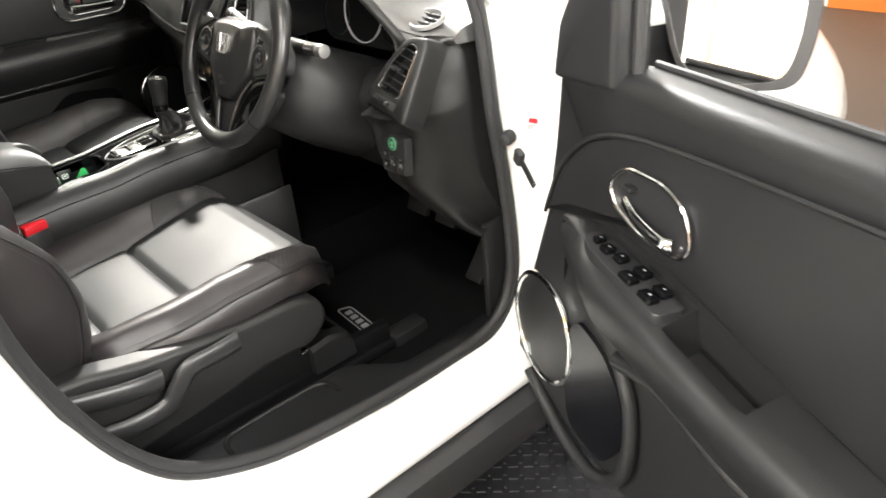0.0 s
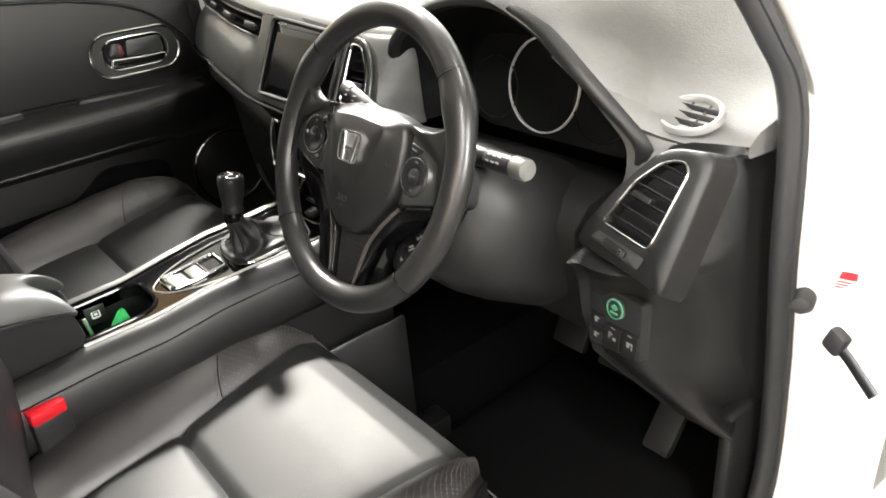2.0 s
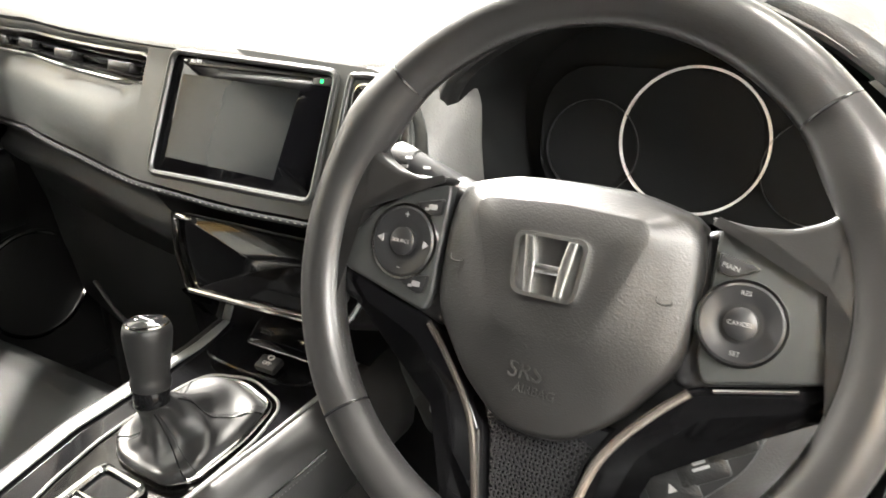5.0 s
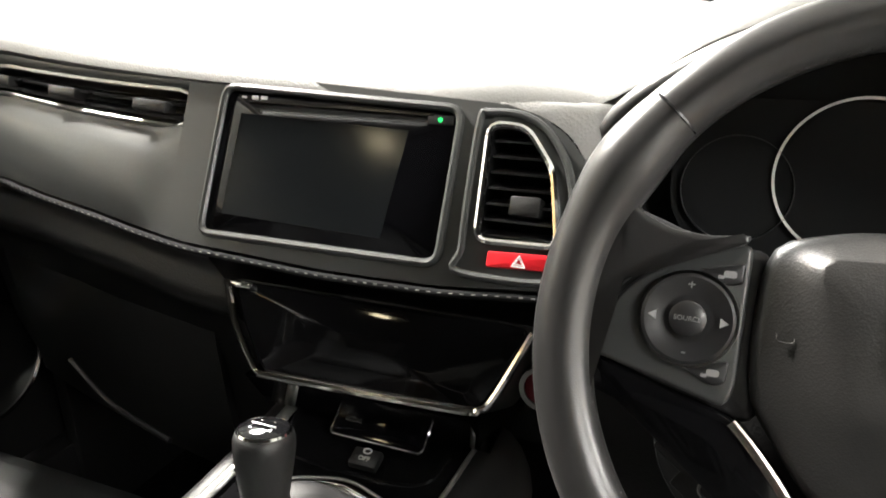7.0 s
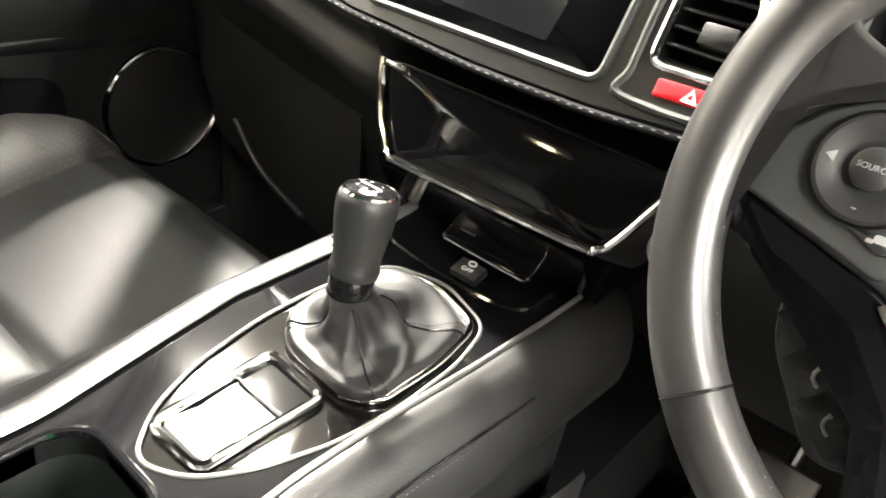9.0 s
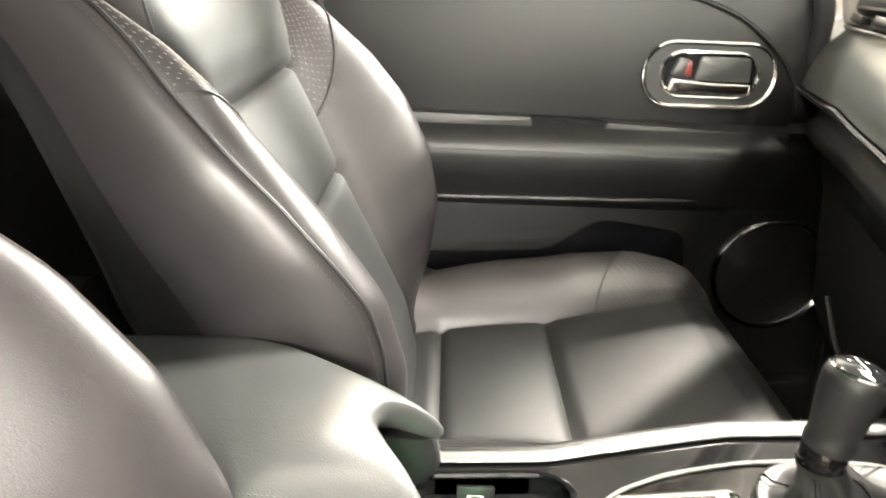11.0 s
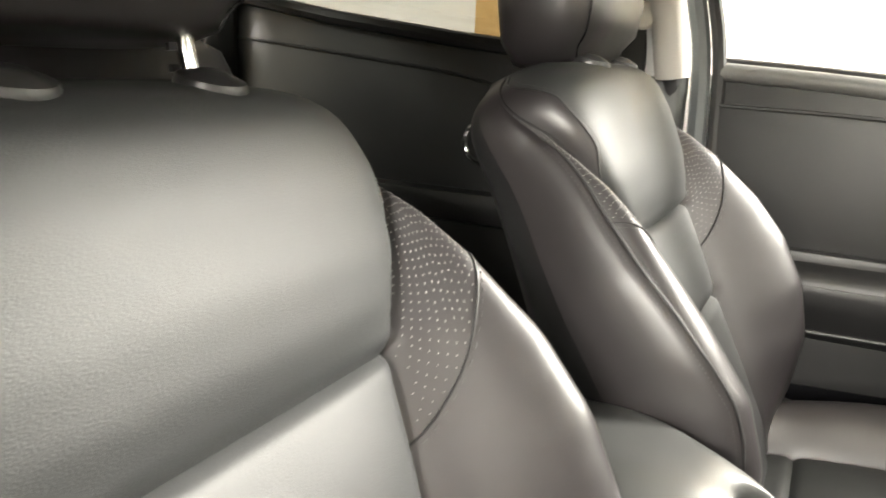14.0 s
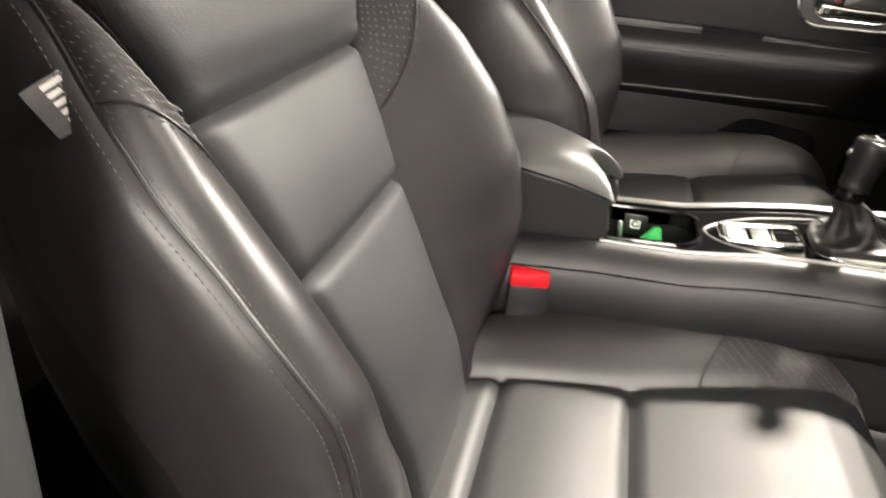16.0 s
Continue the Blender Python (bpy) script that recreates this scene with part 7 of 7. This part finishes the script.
part("mirror_shell", loft([[mmir @ Vector((x * f + (0.012 if x > 0 else 0.0), y * f - 0.003, z)) for x, y in mloop] for f, z in ((1.08, 0.012), (1.11, 0.0), (1.12, -0.03), (1.02, -0.08), (0.7, -0.12))]), RUBBER, door, "black mirror housing", 60)
part("mirror_frame", band([(x * 1.10, y * 1.10) for x, y in mloop], mloop, -0.004, 0.016, mmir), PLASTIC_SMOOTH, door, "black mirror rim")
part("mirror_glass", slab(mloop, 0.0, 0.0135, 0, mmir), MIRROR, door, "silvered mirror glass")
part("mirror_arm", loft([[Vector(p) for p in ((0.96, 0.30, 1.03), (0.99, 0.38, 1.03), (0.99, 0.38, 0.985), (0.96, 0.30, 0.985))], [Vector(p) for p in ((1.06, 0.44, 1.04), (1.06, 0.52, 1.04), (1.06, 0.52, 0.96), (1.06, 0.44, 0.96))]]), PLASTIC_SMOOTH, door, "black mirror arm")
part("door_check", tube([(0.815, 0.292, 0.800), (0.835, 0.285, 0.79), (0.87, 0.270, 0.768)], 0.008, 8, flat=0.5), METAL_DARK, door, "black door check strap")
part("check_knob", box(0.024, 0.016, 0.030, (0.818, 0.290, 0.802), (0, 20, -18), 0.006), RUBBER, door, "black check boot")

# ---- passenger door ----
PX = -0.735
PM = Matrix(((0, 0, 1, PX), (1, 0, 0, 0), (0, 1, 0, 0), (0, 0, 0, 1)))      # local: along the car, up, into the cabin


def pp(y, z, n=0.0):
    return Vector((PX + n, y, z))


pdoor = thing("front_door", "closed passenger door with black padded trim and armrest", "car door", "front doors")
part("outer_skin", slab([(-0.58, 0.36), (-0.58, 1.19), (-0.2, 1.15), (0.45, 1.07), (0.45, 0.36)], -0.13, -0.06, 0.004, PM), PAINT, pdoor, "white painted outer skin")
ptop = [(-0.495, 1.200), (-0.30, 1.186), (-0.10, 1.165), (0.154, 1.130), (0.36, 1.095), (0.48, 1.07)]
part("door_trim", slab([(-0.485, 0.36), (0.48, 0.36)] + [(y, z) for y, z in reversed(ptop)], -0.06, -0.015, 0.01, PM, 3), PLASTIC, pdoor, "dark moulded door trim")
part("belt_roll", tube(smooth_line([pp(y, z - 0.012, -0.018) for y, z in ptop], 5), 0.016, 10), SOFT, pdoor, "soft grey belt roll", 70)
parch = [(-0.485, 1.131), (-0.30, 1.126), (-0.144, 1.117), (0.0, 1.100), (0.10, 1.078), (0.165, 1.052), (0.22, 1.010), (0.255, 0.965), (0.27, 0.91)]
pfield = parch + [(0.26, 0.885), (0.0, 0.888), (-0.30, 0.893), (-0.485, 0.898)]
part("padded_field", slab(pfield, -0.02, -0.004, 0.006, PM, 3), LEATHER_SIDE, pdoor, "padded black vinyl field", 60)
part("arch_seam", tube(smooth_line([pp(y, z, -0.003) for y, z in parch], 5), 0.003, 6), LEATHER_SIDE, pdoor)
rings = []
for k in range(21):
    y = -0.485 + 0.785 * k / 20
    d = 0.060 * step(0.30, 0.18, y) + 0.004
    rings.append([pp(y, 0.897, -0.02), pp(y, 0.884, 0.012), pp(y, 0.876, d * 0.6), pp(y, 0.868, d - 0.008), pp(y, 0.858, d), pp(y, 0.840, d + 0.001), pp(y, 0.806, d - 0.006), pp(y, 0.776, d * 0.5), pp(y, 0.765, d * 0.45), pp(y, 0.755, d * 0.3), pp(y, 0.74, -0.01)])
part("armrest", loft(rings), LEATHER_SIDE, pdoor, "stitched padded armrest", 60)
part("armrest_ledge", tube(smooth_line([pp(-0.485, 0.762, 0.03), pp(-0.2, 0.765, 0.03), pp(0.10, 0.770, 0.028), pp(0.20, 0.774, 0.015)], 5), 0.0042, 8), PLASTIC, pdoor, "thin grey trim ledge")
part("armrest_stitch", tube([pp(-0.485, 0.852, 0.064), pp(0.15, 0.850, 0.064)], 0.0012, 5), STITCH, pdoor)
# shallow slab; the dull black gives the cup its shade
part("pull_cup", slab(round_poly([(-0.150, 0.866), (-0.040, 0.864), (-0.034, 0.892), (-0.154, 0.896)], 0.006), 0.0, 0.009, 0.002, PM), VOID, pdoor, "shallow pull cup, dull black for its shade")
part("armrest_inlay", slab(round_poly([(-0.485, 0.868), (-0.148, 0.866), (-0.152, 0.896), (-0.485, 0.900)], 0.005), 0.0, 0.020, 0.004, PM), PLASTIC, pdoor, "grained dark inlay behind the pull cup")
part("armrest_inlay", slab(round_poly([(-0.040, 0.864), (0.262, 0.858), (0.258, 0.880), (-0.034, 0.892)], 0.005), 0.0, 0.020, 0.004, PM), PLASTIC, pdoor, "grained dark inlay ahead of the pull cup")
bz = round_poly([(0.070, 0.868), (0.198, 0.864), (0.196, 0.875), (0.072, 0.880)], 0.005)
part("switch_plate", slab(bz, 0.018, 0.0225, 0.001, PM), PLASTIC_SMOOTH, pdoor, "window switch plate")
part("switch_rim", tube([pp(y, z, 0.0225) for y, z in bz], 0.0011, 6, True), SATIN_DASH, pdoor)
part("window_switch", box(0.008, 0.034, 0.008, pp(0.112, 0.873, 0.024), bevel=0.0025), PIANO, pdoor)
hl = rrect(0.205, 0.098, 0.046, 7, 0.122, 0.968)
part("handle_ring", tube([pp(y, z, 0.0) for y, z in hl], 0.0042, 8, True, 0.9), CHROME, pdoor, "chrome oval handle surround")
part("handle_bowl", slab(rrect(0.14, 0.062, 0.020, 6, 0.122, 0.968), -0.016, -0.001, 0, PM), BLACK_AND_SHADE, pdoor)
part("bowl_rim", band(hl, [(0.122 + (y - 0.122) * 0.74, 0.968 + (z - 0.968) * 0.70) for y, z in hl], -0.006, 0.001, PM), FASCIA, pdoor, "dark satin oval bezel")
part("bowl_edge", tube([pp(0.122 + (y - 0.122) * 0.74, 0.968 + (z - 0.968) * 0.70, 0.001) for y, z in hl], 0.0028, 6, True), CHROME, pdoor, "thin chrome inner edge")
part("inner_handle", slab(round_poly([(0.056, 0.940), (0.184, 0.938), (0.190, 0.956), (0.120, 0.957), (0.062, 0.962)], 0.006), -0.004, 0.008, 0.004, PM, 3), CHROME, pdoor, "polished door handle")
part("bowl_plate", slab(round_poly([(0.100, 0.960), (0.188, 0.958), (0.184, 0.996), (0.106, 0.996)], 0.006), -0.004, 0.002, 0.002, PM), FASCIA, pdoor, "satin grey finger plate")
part("lock_lever", slab(round_poly([(0.060, 0.966), (0.094, 0.963), (0.092, 0.990), (0.072, 0.994)], 0.006), -0.004, 0.006, 0.003, PM), FASCIA, pdoor, "satin lock lever")
part("lock_mark", slab(round_poly([(0.082, 0.966), (0.093, 0.966), (0.090, 0.990), (0.084, 0.986)], 0.002), 0.0, 0.0072, 0.001, PM), DULL_RED, pdoor, "red lock mark")
sp = ellipse(0.098, 0.098, 40, 0.285, 0.632)
part("speaker_ring", tube([pp(y, z, 0.0) for y, z in sp], 0.005, 8, True), CHROME, pdoor, "bright speaker ring")
part("speaker_grille", slab(sp, -0.02, 0.0, 0.002, PM), PLASTIC, pdoor)
# painted shade again: a black sheet where the pocket would open
part("pocket_shade", slab(round_poly([(-0.50, 0.50), (0.15, 0.50), (0.13, 0.70), (-0.02, 0.72), (-0.10, 0.66), (-0.50, 0.64)], 0.03), -0.02, -0.011, 0, PM), BLACK_AND_SHADE, pdoor, "flat black sheet standing in for the map pocket's shade")
part("glass_seal", tube(smooth_line([pp(y, z + 0.004, -0.04) for y, z in ptop], 4), 0.009, 8), RUBBER, pdoor)
gl = part("door_glass", loft([[pp(-0.56, 1.20, -0.045), pp(0.34, 1.10, -0.045)], [(-0.66, -0.56, 1.44), (-0.66, -0.18, 1.44)]], False, False), GLASS, pdoor, "clear side window")
gl.visible_shadow = False
part("window_channel", tube(smooth_line([pp(-0.512, 0.80, -0.01), pp(-0.516, 1.00, -0.01), pp(-0.524, 1.20, -0.01), (-0.71, -0.542, 1.317), (-0.65, -0.572, 1.44)], 5), 0.017, 8), CHANNEL, pdoor, "grey window channel")
part("window_frame", tube(smooth_line([pp(-0.486, 1.00, -0.012), pp(-0.494, 1.20, -0.012), (-0.712, -0.512, 1.317), (-0.652, -0.542, 1.44)], 5), 0.012, 8), RUBBER, pdoor, "black window frame edge")

pmir = facing((-0.965, 0.275, 1.195), (0.35, -1, 0.05))
part("mirror_shell", loft([[pmir @ Vector((-x * f, y * f, z)) for x, y in mloop] for f, z in ((1.08, 0.012), (1.12, 0.0), (1.12, -0.03), (1.0, -0.08), (0.7, -0.12))]), RUBBER, pdoor, "black mirror housing", 60)
part("mirror_glass", slab([(-x, y) for x, y in mloop], 0.0, 0.0135, 0, pmir), MIRROR, pdoor, "silvered mirror glass")
door.parent = pdoor.parent = car

# ---- rear cabin ----
for sg in (1, -1):
    m = Matrix(((0, 0, -sg, sg * 0.735), (1, 0, 0, 0), (0, 1, 0, 0), (0, 0, 0, 1)))
    rdoor = thing("rear_door", "closed rear door with black padded trim", "car door", "rear doors")
    top = [(-0.72, 1.215), (-1.0, 1.245), (-1.3, 1.285), (-1.62, 1.34)]
    part("door_trim", slab([(-0.70, 0.36), (-1.62, 0.36)] + list(reversed(top)), -0.05, 0.0, 0.012, m, 3), PLASTIC, rdoor, "dark moulded door trim")
    part("belt_roll", tube([m @ Vector((y, z - 0.012, 0.004)) for y, z in top], 0.016, 8), PLASTIC, rdoor)
    part("armrest", box(0.05, 0.62, 0.07, (sg * 0.715, -1.12, 0.90), bevel=0.02), LEATHER_SIDE, rdoor)
    part("arch_seam", tube(smooth_line([m @ Vector((y, z, 0.002)) for y, z in ((-0.74, 1.02), (-0.85, 1.12), (-1.0, 1.165), (-1.3, 1.20), (-1.6, 1.23))], 5), 0.003, 6), LEATHER_SIDE, rdoor)
    hl = rrect(0.17, 0.085, 0.04, 6, -0.885, 1.03)
    part("handle_ring", tube([m @ Vector((y, z, 0.002)) for y, z in hl], 0.006, 8, True), CHROME, rdoor, "chrome oval handle surround")
    part("inner_handle", tube([m @ Vector((-0.91, 1.02, 0.006)), m @ Vector((-0.85, 1.016, 0.010))], 0.009, 8, flat=0.6), CHROME, rdoor)
    part("outer_skin", slab([(-0.72, 0.34), (-1.62, 0.34), (-1.62, 1.33), (-0.72, 1.20)], -0.12, -0.051, 0, m), PAINT, rdoor, "white painted outer skin")
    g = part("door_glass", loft([[(sg * 0.775, -0.72, 1.20), (sg * 0.775, -1.50, 1.31)], [(sg * 0.66, -0.70, 1.45), (sg * 0.66, -1.50, 1.45)]], False, False), TINTED_GLASS, rdoor, "tinted side window")
    rdoor.parent = car
    part("quarter_panel", loft([[(sg * 0.74, -1.60, 0.4), (sg * 0.72, -1.75, 0.4)], [(sg * 0.74, -1.58, 1.30), (sg * 0.72, -1.75, 1.3)], [(sg * 0.66, -1.46, 1.46), (sg * 0.60, -1.62, 1.46)]], False, False), PLASTIC, car).modifiers.new("thick", "SOLIDIFY").thickness = 0.03
    belt = thing("seat_belt", "black seat belt hanging from a cream pillar anchor", "seat belt", "front belts")
    part("anchor", lathe([(0.020, 0), (0.024, 0.006), (0.020, 0.014), (0.008, 0.018)], 20, facing((sg * 0.668, -0.612, 1.275), (-sg, 0.1, 0))), CREAM, belt, "cream swivel anchor")
    part("webbing", tube([(sg * 0.672, -0.630, 1.262), (sg * 0.700, -0.645, 0.95), (sg * 0.72, -0.65, 0.45)], 0.022, 8, flat=0.08, up=(0, 1, 0)), WEBBING, belt)

bench = thing("rear_bench", "black leather rear bench seat in shadow", "rear seat")
part("bench_cushion", loft([[(x, y, z) for x, z in ((-0.64, 0.50), (-0.64, 0.60), (-0.60, 0.645), (-0.36, 0.63), (0, 0.64), (0.36, 0.63), (0.60, 0.645), (0.64, 0.60), (0.64, 0.50))] for y in (-0.83, -0.86, -1.1, -1.32)]), LEATHER, bench, "", 60)
rings = []
for s_, w in ((0.0, 0.62), (0.1, 0.63), (0.4, 0.61), (0.56, 0.57), (0.60, 0.50)):
    t = 0.06 if s_ > 0.57 else 0.09
    rings.append([(x, -1.30 - 0.42 * s_ + y, 0.62 + 1.02 * s_) for x, y in rrect(2 * w, 2 * t, 0.05, 6)])
part("bench_back", loft(rings), LEATHER, bench, "", 60)
for x in (-0.36, 0.0, 0.36):
    rings = [[(x + a, -1.57 - 0.3 * h + b, 1.265 + h) for a, b in rrect(w, d, 0.04, 5)] for h, w, d in ((0.0, 0.22, 0.09), (0.03, 0.28, 0.11), (0.11, 0.28, 0.11), (0.16, 0.24, 0.09), (0.175, 0.16, 0.06))]
    part("rear_headrest", loft(rings), LEATHER, bench, "", 60)
    for dx in (-0.06, 0.06):
        part("post", tube([(x + dx, -1.56, 1.20), (x + dx, -1.58, 1.29)], 0.006, 8), CHROME, bench)

# ---- belt buckles ----
for x, y, z, dx in ((0.132, -0.374, 0.704, 0.0), (-0.118, -0.27, 0.655, 0.0)):
    bk = thing("belt_buckle", "black belt buckle with a red release button", "belt buckle", "front buckles")
    m = pose(x, y, z, 0, 0, -78 if x > 0 else 78) @ pose(0, 0, 0, -6, 0, 0)
    bm = box(0.050, 0.026, 0.075, (0, 0, -0.04), bevel=0.006)
    bm.transform(m)
    part("buckle_case", bm, PLASTIC_SMOOTH, bk)
    bm = box(0.047, 0.025, 0.020, (0, 0, 0.003), bevel=0.004)
    bm.transform(m)
    part("release_button", bm, RED, bk, "red release button")
    part("stalk", tube([m @ Vector((0, 0, -0.07)), (x, y - 0.06, 0.58)], 0.012, 8, flat=0.5), WEBBING, bk)

# ---- door frame fittings ----
st = thing("warning_sticker", "small red and white sticker on the door frame", "sticker")
fm2 = facing((0.786, 0.352, 0.846), (0.25, -0.95, 0.05))
part("sticker_top", slab(rrect(0.036, 0.0095, 0.0015), 0, 0.0006, 0, fm2), RED, st)
part("sticker_text", join(*[slab(rrect(0.026 - 0.006 * k, 0.0016, 0.0004, cy=-0.0085 - 0.0035 * k), 0, 0.0006, 0, fm2) for k in range(3)]), RED, st)
pl = thing("door_switch", "black rubber door switch plunger on the frame", "switch")
part("plunger", lathe([(0.014, -0.01), (0.014, 0.004), (0.010, 0.012), (0.0, 0.014)], 20, facing((0.764, 0.318, 0.817), (0.3, -0.95, 0))), RUBBER, pl)

# ---- footwell ----
pedal = thing("accelerator_pedal", "dark floor-hinged accelerator pedal", "pedal")
part("pedal_pad", box(0.055, 0.02, 0.17, (0.50, 0.50, 0.40), (-38, 0, 0), 0.006), RUBBER, pedal)
for x, z in ((0.40, 0.50), (0.29, 0.50)):
    pd = thing("foot_pedal", "dark rubber-faced foot pedal", "pedal", "hanging pedals")
    part("pedal_pad", box(0.075, 0.018, 0.055, (x, 0.47, z - 0.02), (-25, 0, 0), 0.005), RUBBER, pd)
    part("pedal_arm", tube(smooth_line([(x, 0.48, z - 0.02), (x, 0.52, z + 0.06), (x, 0.58, z + 0.22)], 4), 0.011, 8, flat=0.6), METAL_DARK, pd)
solid("kick_panel", box(0.02, 0.40, 0.34, (0.70, 0.50, 0.45), bevel=0.008), PLASTIC, "dark plastic kick panel in the footwell", "panel", "structure")
solid("kick_panel", box(0.03, 0.42, 0.62, (-0.705, 0.592, 0.58), bevel=0.008), PLASTIC, "dark plastic kick panel in the passenger footwell", "panel", "structure")
solid("sill_trim", box(0.05, 1.10, 0.16, (-0.725, -0.05, 0.36), bevel=0.01), PLASTIC, "dark plastic trim over the passenger sill", "trim", "structure")
scuff = thing("scuff_plate", "dark plastic sill scuff plate with raised rib", "scuff plate")
rings = []
for k in range(41):
    y = -0.46 + 0.79 * k / 40
    a = 0.590 + 0.085 * step(-0.02, 0.10, y)
    rings.append([(a - 0.012, y, 0.30), (a - 0.008, y, 0.372), (a, y, 0.386), (a + 0.012, y, 0.391), (0.700, y, 0.397), (0.735, y, 0.405), (0.735, y, 0.385), (a + 0.02, y, 0.30)])
part("plate", loft(rings), PLASTIC_SMOOTH, scuff, "", 50)
rib = [(0.660, -0.062), (0.625, -0.066), (0.609, -0.078), (0.603, -0.11), (0.603, -0.25), (0.612, -0.282), (0.635, -0.292), (0.665, -0.292)]
part("rib", tube(smooth_line([(x, y, 0.392 + 0.06 * (x - 0.60)) for x, y in rib], 6), 0.005, 8), PLASTIC, scuff, "raised rib on the scuff plate", 70)
